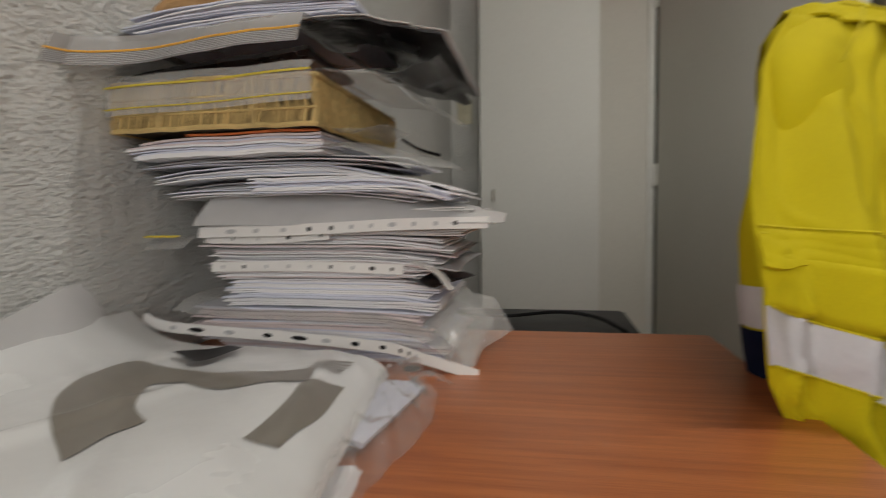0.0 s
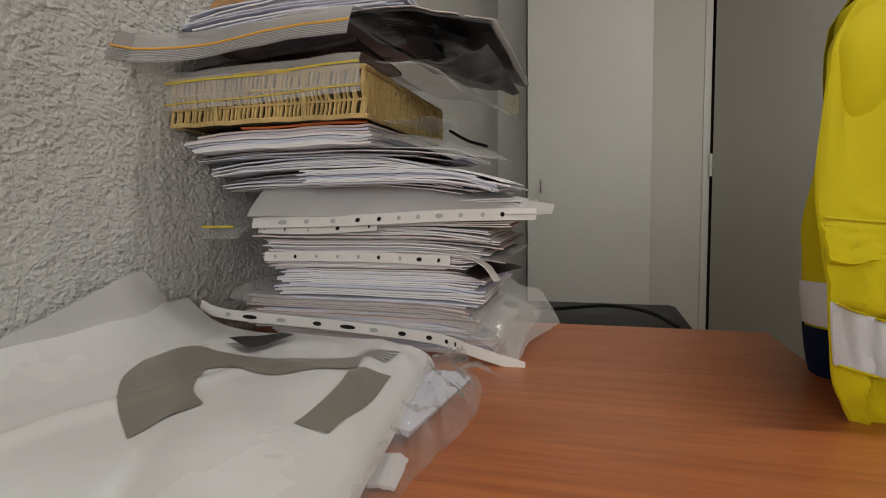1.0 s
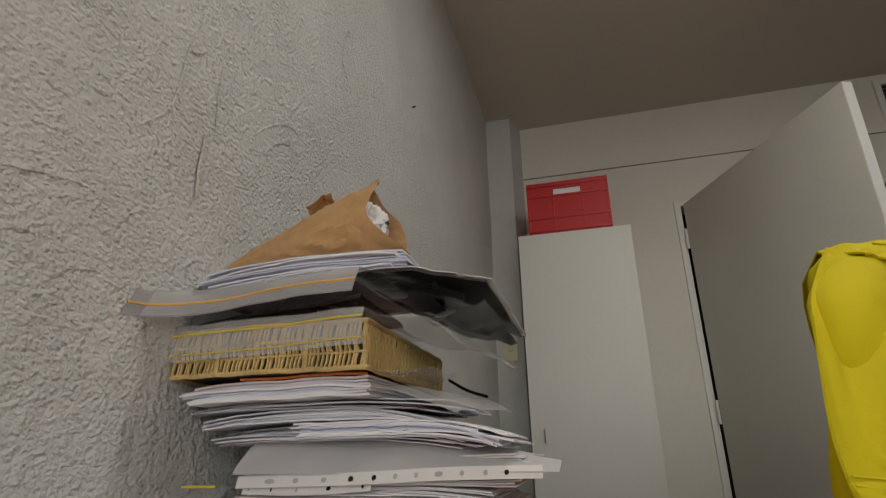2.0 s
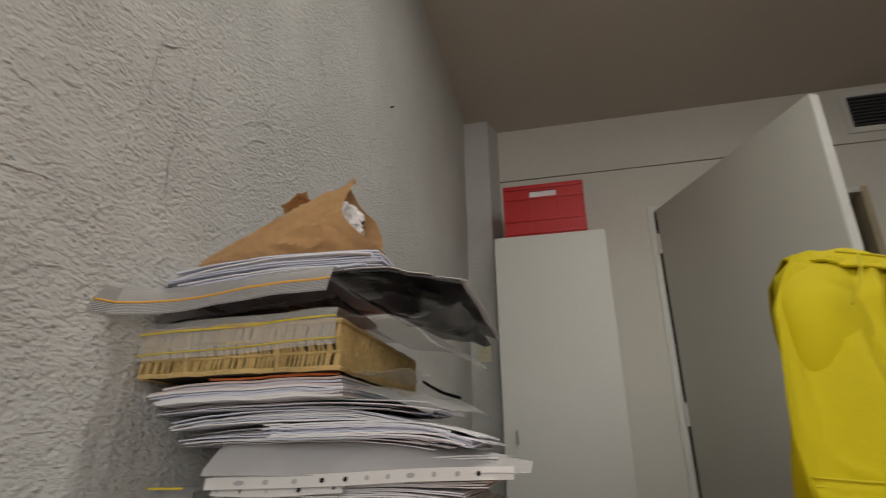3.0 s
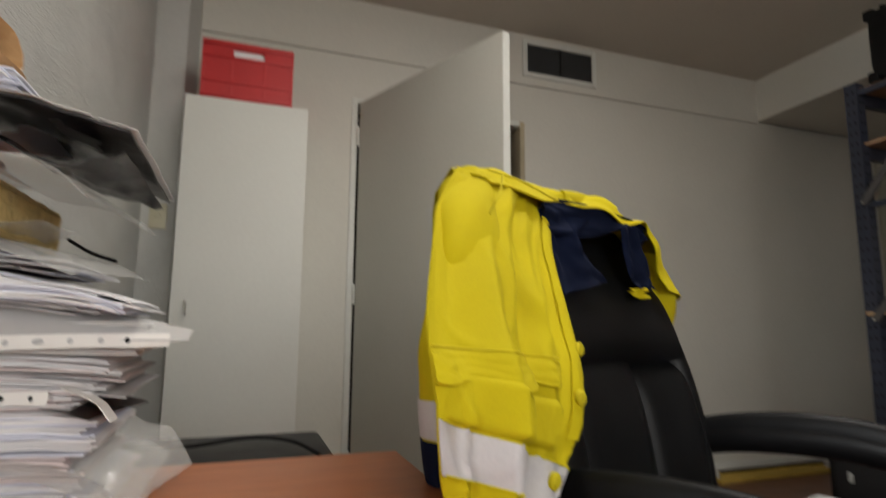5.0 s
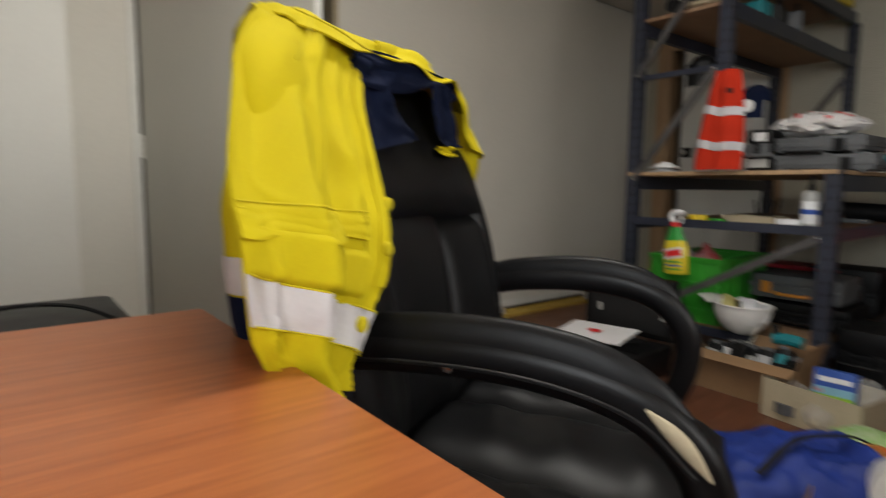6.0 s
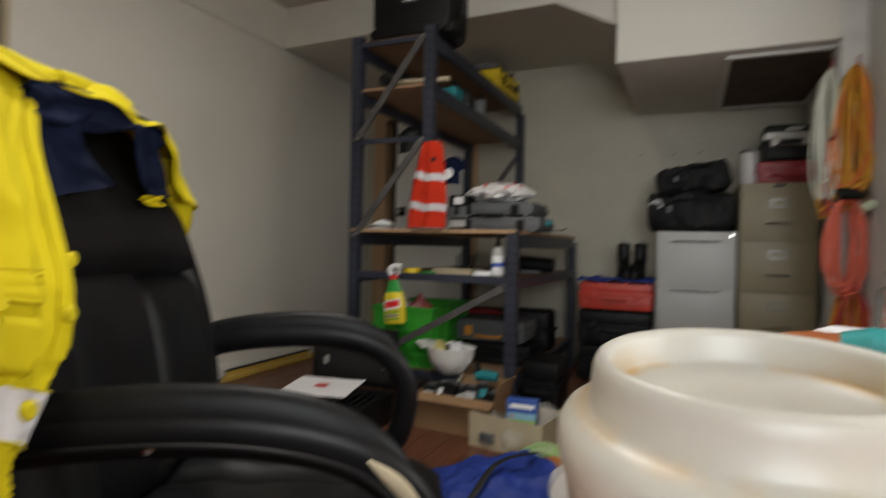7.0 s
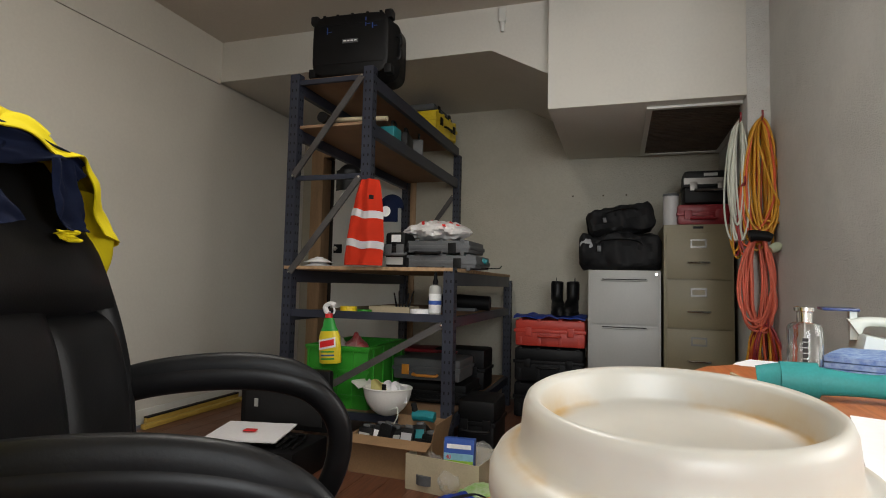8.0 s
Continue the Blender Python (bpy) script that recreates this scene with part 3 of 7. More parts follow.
bm = boxes(((XW - 0.16, YR, 0), (XW, LY0, CEIL)), ((XW - 0.16, LY1, 0), (XW, WEND + 0.1, CEIL)), ((XW - 0.16, LY0, 0), (XW, LY1, LZ0)), ((XW - 0.16, LY0, LZ1), (XW, LY1, CEIL)), ((XW, WEND, 0), (XL - 0.16, WEND + 0.1, CEIL)))
structure("wall_window", bm, WHITE_WALL, "unseen white wall added around the assumed large window, behind the desk", "wall")
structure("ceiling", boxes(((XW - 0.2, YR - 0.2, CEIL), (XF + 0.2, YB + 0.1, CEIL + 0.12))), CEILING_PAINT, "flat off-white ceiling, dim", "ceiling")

# boxed-in beam with a sloping underside, and the duct box
def prism(poly, x0, x1):
    bm = bmesh.new()
    a, b = [bm.verts.new((x0, y, z)) for y, z in poly], [bm.verts.new((x1, y, z)) for y, z in poly]
    n = len(poly)
    for k in range(n):
        bm.faces.new((a[k], a[(k + 1) % n], b[(k + 1) % n], b[k]))
    bm.faces.new(a[::-1])
    bm.faces.new(b)
    return bm
structure("bulkhead", prism([(YB + 0.01, CEIL), (YB + 0.01, 2.325), (0.765, 2.345), (0.425, 2.17), (0.40, 2.17), (0.40, CEIL)], 3.30, XF), WHITE_WALL, "white boxed-in bulkhead with a sloped underside", "bulkhead")
structure("duct_box", boxes(((3.15, YS, 1.90), (XF, 0.396, CEIL)), bevel=0.003), WHITE_WALL, "white boxed-in duct under the ceiling", "duct")
gr = thing("duct_grille", "rusty brown mesh grille in a white frame", "grille", kind="structure")
GX0, GX1, GY0, GY1 = 3.235, 4.37, -0.682, -0.138
for lo, hi in (((GX0, GY0, 1.885), (GX0 + 0.03, GY1, 1.899)), ((GX1 - 0.03, GY0, 1.885), (GX1, GY1, 1.899)), ((GX0 + 0.03, GY0, 1.885), (GX1 - 0.03, GY0 + 0.03, 1.899)), ((GX0 + 0.03, GY1 - 0.03, 1.885), (GX1 - 0.03, GY1, 1.899))):
    part("frame", boxes((lo, hi)), WHITE_GLOSS, gr)
part("mesh", boxes(((GX0 + 0.03, GY0 + 0.03, 1.894), (GX1 - 0.03, GY1 - 0.03, 1.899))), BROWN_MESH, gr)
for k in range(30):
    x = GX0 + 0.045 + k * 0.0345
    part("slat", boxes(((x, GY0 + 0.03, 1.888), (x + 0.008, GY1 - 0.03, 1.894))), BROWN_MESH, gr)

vent = thing("wall_vent", "white framed air vent with black louvres", "air vent", kind="structure")
VX0, VX1, VZ0, VZ1 = 1.50, 1.945, 2.385, 2.560
yv = YB - 0.003
for lo, hi in (((VX0 - 0.03, yv - 0.012, VZ0 - 0.03), (VX0, yv, VZ1 + 0.03)), ((VX1, yv - 0.012, VZ0 - 0.03), (VX1 + 0.03, yv, VZ1 + 0.03)), ((VX0, yv - 0.012, VZ0 - 0.03), (VX1, yv, VZ0)), ((VX0, yv - 0.012, VZ1), (VX1, yv, VZ1 + 0.03))):
    part("frame", boxes((lo, hi), bevel=0.002), WHITE_GLOSS, vent)
# Black sheet for the unlit space behind the slats.
part("backing", boxes(((VX0, yv - 0.002, VZ0), (VX1, yv - 0.0005, VZ1))), HOLE_SHADE, vent)
for k in range(9):
    z = VZ0 + 0.010 + k * 0.0192
    part("slat", boxes(((VX0, yv - 0.011, z), (VX1, yv - 0.003, z + 0.005))), GREY_PLASTIC, vent)
part("slat", boxes((((VX0 + VX1) / 2 - 0.004, yv - 0.0118, VZ0), ((VX0 + VX1) / 2 + 0.004, yv - 0.003, VZ1))), BLACK_PLASTIC, vent)

lamp = thing("ceiling_light", "long white ceiling light fitting with a pale diffuser", "ceiling light", pose(LAMP_X, LAMP_Y, CEIL), kind="structure")
part("housing", boxes(((-0.62, -0.10, -0.05), (0.62, 0.10, 0.0)), bevel=0.004), WHITE_GLOSS, lamp)
DIFFUSER = bpy.data.materials.new("lit_diffuser")
DIFFUSER.use_nodes = True
DIFFUSER.node_tree.nodes["Principled BSDF"].inputs["Emission Color"].default_value = (1.0, 0.97, 0.92, 1)
DIFFUSER.node_tree.nodes["Principled BSDF"].inputs["Emission Strength"].default_value = 3.0
part("diffuser", boxes(((-0.60, -0.08, -0.062), (0.60, 0.08, -0.0505)), bevel=0.004), DIFFUSER, lamp, "pale lit diffuser")
# ---- the desk and what lies on it ----
TOP = 0.73
desk = thing("desk", "cherry wood laminate office desk with a corner return", "desk")
part("desktop", boxes(((XL + 0.006, -1.30, TOP - 0.028), (0.203, 0.755, TOP)), bevel=0.0025), DESK_WOOD, desk)
bm = bmesh.new()
ring = [(0.2045, -0.665), (1.74, -0.665), (1.74, -0.60), (1.32, -0.172), (1.25, -0.14), (0.2045, -0.14)]
lo, hi = [bm.verts.new((x, y, TOP - 0.028)) for x, y in ring], [bm.verts.new((x, y, TOP)) for x, y in ring]
for k in range(6):
    bm.faces.new((lo[k], lo[(k + 1) % 6], hi[(k + 1) % 6], hi[k]))
bm.faces.new(hi)
bm.faces.new(lo[::-1])
part("return_top", bm, DESK_WOOD, desk)
part("end_panel", boxes(((XL + 0.03, 0.70, 0.0), (0.17, 0.72, TOP - 0.029))), DESK_WOOD, desk)
part("end_panel", boxes(((1.10, -0.64, 0.0), (1.12, -0.16, TOP - 0.029))), DESK_WOOD, desk)
part("end_panel", boxes(((XL + 0.03, -1.27, 0.0), (0.17, -1.25, TOP - 0.029))), DESK_WOOD, desk)
part("modesty_panel", boxes(((XL + 0.03, -1.24, 0.3), (XL + 0.05, 0.695, TOP - 0.029))), DESK_WOOD, desk)

def leaf(cx, cy, z, w, d, turn, thick, seed, droop_r=0.0, droop_l=0.0, droop_f=0.0, tilt=0.0, nu=14, nv=5, wave=0.0015):
    """One sheet or thin wad of sheets, a little bent."""
    c, s = math.cos(radians(turn)), math.sin(radians(turn))
    def f(u, v):
        x, y = (u - 0.5) * w, (v - 0.5) * d
        k = wave * noise.noise((u * 4 + seed, v * 3, seed * 1.7)) + wave * 0.5 * noise.noise((u * 11, v * 5, seed))
        k -= droop_r * max(0.0, (u - 0.6) / 0.4) ** 2 + droop_l * max(0.0, (0.35 - u) / 0.35) ** 2 + droop_f * max(0.0, (0.3 - v) / 0.3) ** 2
        k += 0.006 * ((seed * 7.3) % 1 - 0.6) * max(0.0, u - 0.82) / 0.18 * max(0.0, 1 - v * 2)
        return Vector((cx + x * c - y * s, cy + x * s + y * c, z + k + tilt * x))
    return sheet(f, nu, nv, thick)

rnd = random.Random(7)
def bundle(name, label, count, x0, x1, z0, z1, front=0.565, deep=0.20, mats=(PAPER,), group="papers in the tall stack", jitter=0.01, tilt=0.0, droop_r=0.0, droop_l=0.0, spread=1.5):
    th = thing(name, label, "papers", pose((x0 + x1) / 2, front + deep / 2, z0), group)
    count = int(count * 2.2)
    step = (z1 - z0) / count
    lean, dr, dl, s0 = rnd.uniform(-0.4, 0.4), rnd.uniform(0.6, 1.1), rnd.uniform(0.6, 1.1), rnd.uniform(0, 90)
    for i in range(count):
        w = (x1 - x0) * rnd.uniform(0.90, 1.03)
        m = mats[rnd.randrange(len(mats))]
        k = i / max(1, count - 1)
        part("sheet", leaf(rnd.uniform(-1, 1) * jitter, rnd.uniform(-jitter, jitter) * 0.6, i * step, w, deep, lean + rnd.uniform(-spread, spread) * 0.5, step * rnd.uniform(0.80, 0.97), s0 + 0.02 * i,
             droop_r * dr * (0.75 + 0.35 * k), droop_l * dl * (0.75 + 0.35 * k), 0.001, tilt), m, th)
    return th

def strip(parent, pts, height, holes, mat=STRIP_WHITE, lean=0.35, start=0.06, end=0.94, skip=()):
    """Punched edge of a plastic pocket, facing the room, with its holes."""
    path = glide(pts, 6)
    n = len(path) - 1
    def at(t):
        k = min(n - 1, int(t * n))
        return path[k].lerp(path[k + 1], t * n - k)
    def f(u, v):
        p = at(u)
        return Vector((p.x, p.y - lean * height * (1 - v), p.z + height * (v - 1)))
    st = part("punched_strip", sheet(f, 40, 1, 0.0006), mat, parent, "white punched edge strip")
    # Holes are flat grey or black discs, their shade in the colour.
    for i in range(holes):
        if i in skip:
            continue
        t = start + (end - start) * i / (holes - 1) + rnd.uniform(-0.006, 0.006)
        long = rnd.choice((1.0, 1.0, 1.9))
        bm = bmesh.new()
        vs = []
        for k in range(12):
            a = 2 * math.pi * k / 12
            q = f(t + 0.0080 * long * math.cos(a), 0.5 + 0.21 * math.sin(a))
            vs.append(bm.verts.new(q + Vector((0, -0.0012, 0))))
        bm.faces.new(vs)
        part("hole", bm, PAPER_GREY if rnd.random() < 0.65 else HOLE_SHADE, parent)
    return st

WHITES, MIXED = (PAPER, PAPER, PAPER_BLUE), (PAPER, PAPER_PINK, PAPER, PAPER_GREY)
bundle("document_folder", "pale folder with a blue edge lying flat on the desk", 4, -0.36, -0.098, 0.732, 0.752, 0.578, 0.17, (PAPER, PAPER_PINK, PAPER_BLUE), jitter=0.004)
b = bundle("plastic_pocket", "clear punched pocket with papers, curling at both ends", 9, -0.385, -0.115, 0.753, 0.790, 0.572, 0.18, (PAPER_PINK, PAPER, PAPER_BLUE), jitter=0.008, droop_r=0.006)
z0 = 0.753
part("film", leaf(0.015, -0.012, 0.036, 0.33, 0.20, -2, 0.0004, 3.3, 0.045, -0.012, 0.012, nu=24, nv=10, wave=0.004), CLEAR_FILM, b)
strip(b, [(-0.175, -0.125, 0.033), (-0.145, -0.118, 0.022), (-0.02, -0.112, 0.014), (0.09, -0.11, 0.005), (0.13, -0.115, -0.004), (0.185, -0.117, -0.018)], 0.0105, 11, start=0.2, end=0.76)
part("flap", leaf(0.155, -0.02, 0.03, 0.075, 0.15, -14, 0.0005, 8.1, 0.03, 0, 0.02, -0.3, 14, 10, 0.005), CLEAR_FILM, b)
bundle("paper_bundle", "thick wad of white sheets in the stack", 7, -0.352, -0.110, 0.792, 0.822, 0.575, 0.18, WHITES, jitter=0.006, droop_r=0.004)
b = bundle("plastic_pocket", "punched pocket of reports with a folded clip end", 6, -0.362, -0.125, 0.8225, 0.838, 0.57, 0.18, (PAPER, PAPER_PINK), jitter=0.006)
strip(b, [(-0.115, -0.098, 0.016), (0.0, -0.098, 0.017), (0.10, -0.098, 0.014)], 0.0105, 9, lean=0.2)
part("tab", leaf(0.13, -0.10, 0.010, 0.045, 0.012, -22, 0.0008, 2.0, 0.012, 0, 0, -0.35, 4, 2), STRIP_WHITE, b, "white folded end of the strip")
part("dark_divider", leaf(0.09, -0.04, 0.0, 0.12, 0.10, -18, 0.001, 4.0, 0.006), PAPER_DARK, b, "black divider sheet")
bundle("paper_bundle", "grey and white sheets with bent corners", 9, -0.365, -0.10, 0.8385, 0.868, 0.572, 0.18, MIXED, jitter=0.014, droop_r=0.006, spread=3)
b = bundle("ring_file", "milky punched pocket file with a white edge strip", 8, -0.372, -0.07, 0.8685, 0.896, 0.575, 0.18, (PAPER, STRIP_WHITE), jitter=0.004)
def milky(shift, top, right):
    def f(u, v):
        x = -0.146 + shift + (0.300 + right) * u
        drop = 0.060 * max(0.0, u - 0.40) ** 1.4 + 0.004 * math.sin(5 * u + shift * 60)
        z = 0.010 + (top - drop - 0.010) * min(1.0, v * 1.25) ** 0.8 + 0.0015 * noise.noise((u * 5, v * 4, shift * 90))
        return Vector((x, -0.110 + 0.045 * min(1.0, v * 1.25) + 0.15 * max(0.0, v - 0.8), z))
    return sheet(f, 26, 14, 0.0005)
part("cover", milky(0.0, 0.050, 0.0), MILKY_FILM, b, "milky plastic cover", smooth=60)
part("cover", milky(-0.008, 0.044, 0.034), MILKY_FILM, b, smooth=60)
part("cover", milky(0.006, 0.038, 0.012), MILKY_FILM, b, smooth=60)
strip(b, [(-0.150, -0.104, 0.008), (-0.02, -0.110, 0.011), (0.075, -0.110, 0.015), (0.165, -0.106, 0.016)], 0.0115, 11, start=0.10, end=0.88)
strip(b, [(-0.145, -0.100, 0.001), (-0.08, -0.105, 0.000), (0.0, -0.106, 0.004)], 0.010, 5)
bundle("paper_bundle", "loose printed sheets with frayed bent ends", 6, -0.395, -0.11, 0.912, 0.928, 0.575, 0.18, (PAPER, PAPER_GREY, PAPER_BLUE, PAPER), jitter=0.022, droop_r=0.020, droop_l=0.004, spread=7)
bundle("paper_bundle", "folded white letter wad jutting from the stack", 4, -0.300, -0.085, 0.914, 0.930, 0.548, 0.15, (PAPER, PAPER_BLUE, PAPER), jitter=0.006, droop_r=0.022, spread=2)
bundle("paper_bundle", "fan of white letters and envelopes", 4, -0.418, -0.125, 0.931, 0.943, 0.556, 0.19, (PAPER, PAPER, PAPER_BLUE), jitter=0.012, droop_r=0.018, droop_l=0.008, spread=4)
bundle("paper_bundle", "loose envelopes with turned-up corners", 4, -0.428, -0.150, 0.9435, 0.9525, 0.562, 0.18, (PAPER, PAPER_BLUE, PAPER_GREY, PAPER), jitter=0.020, droop_r=0.010, droop_l=0.006, spread=9)
b = bundle("plastic_wallet", "clear wallet with an orange edge and pinkish sheets", 4, -0.425, -0.21, 0.953, 0.972, 0.53, 0.21, (PAPER_PINK, PAPER, PAPER_BLUE), jitter=0.005, droop_l=0.006)
part("orange_edge", leaf(0.03, -0.107, 0.0185, 0.14, 0.006, 0, 0.0015, 1.0, 0, 0, 0, 0.01), STRIP_RED_ORANGE, b, "orange edge strip")
part("film", leaf(0.13, -0.02, 0.008, 0.16, 0.20, -8, 0.0004, 5.0, 0.02, 0, 0.01, -0.05, 14, 8, 0.004), CLEAR_FILM, b)
part("film", leaf(0.115, -0.03, 0.024, 0.09, 0.10, 30, 0.0004, 9.0, 0.01, 0, 0.0, 0.10, 10, 8, 0.004), CLEAR_FILM, b)

# woven basket
BX0, BX1, BY0, BY1, BZ0, BZ1 = -0.430, -0.212, 0.512, 0.80, 0.973, 1.020
basket = thing("paper_basket", "shallow rectangular basket of woven straw-coloured cord", "basket", pose((BX0 + BX1) / 2, (BY0 + BY1) / 2, BZ0))
hw, hd, hh = (BX1 - BX0) / 2, (BY1 - BY0) / 2, BZ1 - BZ0
# Dark bottom and lining put shade into the gaps of the weave.
part("bottom", boxes(((-hw + 0.004, -hd + 0.004, 0), (hw - 0.004, hd - 0.004, 0.004))), WICKER_SHADE, basket)
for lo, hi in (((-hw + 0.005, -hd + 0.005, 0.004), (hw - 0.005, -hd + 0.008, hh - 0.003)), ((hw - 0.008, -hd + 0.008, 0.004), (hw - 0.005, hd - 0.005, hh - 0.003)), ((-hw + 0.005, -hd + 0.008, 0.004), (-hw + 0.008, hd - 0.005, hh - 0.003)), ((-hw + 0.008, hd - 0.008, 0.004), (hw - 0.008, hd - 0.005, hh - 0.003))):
    part("lining", boxes((lo, hi)), WICKER_SHADE, basket)
bm = bmesh.new()
def strand(a, b, r=0.00165):
    sweep(glide([a, a.lerp(b, 0.5) + Vector((rnd.uniform(-1, 1), rnd.uniform(-1, 1), 0)) * 0.0012, b], 3), round_section(2 * r, 2 * r, 5), bm, up=(0.3, 1, 0.2))
for side in range(2):
    n = 46 if side == 0 else 58
    for rowz0, rowz1, lean in ((0.001, 0.018, 0.5), (0.016, 0.032, -0.5), (0.030, hh, 0.5)):
        for i in range(n):
            t = (i + rnd.uniform(-0.15, 0.15)) / n
            dt = 0.0035 * lean
            if side == 0:
                strand(Vector((-hw + 2 * hw * t - dt, -hd + 0.002, rowz0)), Vector((-hw + 2 * hw * t + dt, -hd + 0.0015, rowz1)))
            else:
                strand(Vector((hw - 0.002, -hd + 2 * hd * t - dt, rowz0)), Vector((hw - 0.0015, -hd + 2 * hd * t + dt, rowz1)))
weave = part("weave", bm, WICKER, basket)
tagged(weave, kind="stuff")
for z in (0.001, hh):
    ring = [(-hw, hd, z), (-hw, -hd, z), (0.0, -hd - 0.001, z + 0.0008), (hw, -hd, z), (hw, 0.0, z - 0.0008), (hw, hd, z)]
    part("cord", sweep([Vector(a).lerp(Vector(b), k / 8) + Vector((0, 0, 0.0006 * math.sin(k * 2.1))) for a, b in zip(ring, ring[1:]) for k in range(8)], round_section(0.0052, 0.0052, 6)), WICKER, basket)
for i, z in enumerate((0.0165, 0.031)):
    part("cord", sweep([Vector((-hw + 2 * hw * k / 60, -hd + 0.0005 - 0.0012 * (k % 2), z)) for k in range(61)], round_section(0.0026, 0.0026, 5)), WICKER, basket)
for x in (-0.055, 0.045):
    part("stake", cyl(bmesh.new(), (x, -hd - 0.001, 0), (x, -hd - 0.001, hh), 0.003, n=6), WICKER, basket)

bundle("paper_bundle", "coloured leaflets and envelopes filling the basket", 5, -0.40, -0.225, 0.979, 1.016, 0.53, 0.25, (PAPER, PAPER_GREY, STRIP_RED_ORANGE, PAPER_DARK), group="papers in the basket", jitter=0.004)
# zip bags lying over the basket
zb = thing("zip_bag", "clear zip bag with yellow seal strips over the basket", "plastic bag", pose(-0.325, 0.60, 1.022))
def over_front(u, v):
    x = -0.112 + 0.222 * u
    if v < 0.35:
        return Vector((x - 0.012 * (1 - v / 0.35) * (1 - u), -0.092 - 0.003 * math.sin(9 * u), -0.034 + 0.036 * v / 0.35 + 0.008 * u))
    return Vector((x, -0.092 + 0.20 * (v - 0.35) / 0.65, 0.006 + 0.004 * noise.noise((u * 5, v * 5, 2)) + 0.006 * u))
part("film", sheet(over_front, 20, 14, 0.0004), CLEAR_FILM, zb)
for v, hgt in ((0.27, 0.0022), (0.06, 0.0014)):
    part("seal_strip", sweep([over_front(k / 20, v) + Vector((0, -0.0012, 0)) for k in range(21)], round_section(0.0012, hgt, 6)), STRIP_YELLOW, zb, "yellow seal strip")
tb = thing("zip_bag", "large clear zip bag with an orange seal, full of papers", "plastic bag", pose(-0.32, 0.58, 1.03))
def top_bag(u, v):
    x = -0.132 + 0.236 * u
    slump = 0.012 * (1 - u) ** 2
    fore = -0.050 * max(0.0, 1 - u / 0.4) ** 2
    if v < 0.3:
        k = v / 0.3
        return Vector((max(x, -0.111), -0.098 + fore + 0.016 * k + 0.004 * math.sin(6 * u), 0.006 + 0.030 * k + 0.006 * u - slump + 0.0012 * noise.noise((u * 7, v * 5, 3))))
    k = (v - 0.3) / 0.7
    return Vector((max(x, -0.111), -0.082 + fore * (1 - k) + 0.22 * k, 0.036 + 0.006 * u - slump + 0.014 * math.sin(math.pi * k * 0.8) + 0.002 * noise.noise((u * 6, v * 4, 3))))
part("film", sheet(top_bag, 22, 20, 0.0005), BAG_GREY, tb)
part("seal_strip", sweep([top_bag(k / 20, 0.135) + Vector((0, -0.0012, 0.0004)) for k in range(21)], round_section(0.0014, 0.0022, 6)), STRIP_ORANGE, tb, "orange seal strip")
for i in range(6):
    part("ridge", sweep([top_bag(k / 20, 0.012 + 0.018 * i) + Vector((0, -0.0008, 0.0008)) for k in range(21)], round_section(0.0006, 0.0008, 5)), PAPER_GREY, tb)
part("inside_sheet", leaf(-0.01, 0.02, 0.012, 0.20, 0.15, 2, 0.004, 5, 0, 0.004, 0, 0.10), PAPER_DARK, tb, "dark grey sheets inside")
db = thing("plastic_bag", "dark glossy printed bag with a pale border, drooping over the stack", "plastic bag", pose(-0.17, 0.66, 1.06))
def dark_bag(u, v):
    x = -0.075 + 0.150 * u
    y = -0.13 + 0.27 * v
    z = 0.016 + 0.014 * v - 0.050 * max(0, u - 0.35) ** 1.2 * (0.7 + 0.6 * v) + 0.004 * noise.noise((u * 5, v * 4, 7))
    return Vector((x, y, z))
part("film", sheet(dark_bag, 16, 14, 0.002), PAPER_DARK, db)
part("border", sheet(lambda u, v: dark_bag(0.84 + 0.2 * u, v) + Vector((0, 0, 0.003)), 3, 14, 0.001), MILKY_FILM, db, "pale clear border")
part("front_border", sheet(lambda u, v: dark_bag(u * 0.8, 0.035 * v) + Vector((0, -0.002, 0.0025)), 14, 1, 0.0008), STRIP_WHITE, db, "white front edge")
def dark_fold(u, v):
    p = dark_bag(0.15 + 0.8 * u, 0.10 + 0.9 * v)
    return p + Vector((0, 0, -0.012 - 0.030 * math.sin(math.pi * u) * (1 - 0.5 * v) + 0.004 * noise.noise((u * 7, v * 7, 1))))
part("lower_fold", sheet(dark_fold, 14, 12, 0.001), PAPER_DARK, db)
part("card", leaf(0.0, 0.0, -0.030, 0.11, 0.22, -6, 0.002, 4, 0.02, 0, 0, -0.15), CLEAR_FILM, db, "clear film under the bag")
bundle("paper_bundle", "bluish white sheets on top of the stack", 7, -0.425, -0.185, 1.080, 1.105, 0.535, 0.2, (PAPER_BLUE, PAPER_BLUE, PAPER), jitter=0.010, tilt=0.03, droop_l=0.006, droop_r=0.006, spread=5)
# kraft bag
kb = thing("paper_bag", "crumpled brown kraft bag with white tissue sticking out", "paper bag", pose(-0.333, 0.590, 1.106, 0, 0, 3))
def crumple(u, v, a, s):
    n1 = 0.5 - abs(noise.noise((u * 5 + s, math.cos(a) * 2.2, math.sin(a) * 2.2)))
    n2 = 0.5 - abs(noise.noise((u * 13 + s, math.cos(a) * 5.5, math.sin(a) * 5.5)))
    return 0.20 * n1 + 0.09 * n2
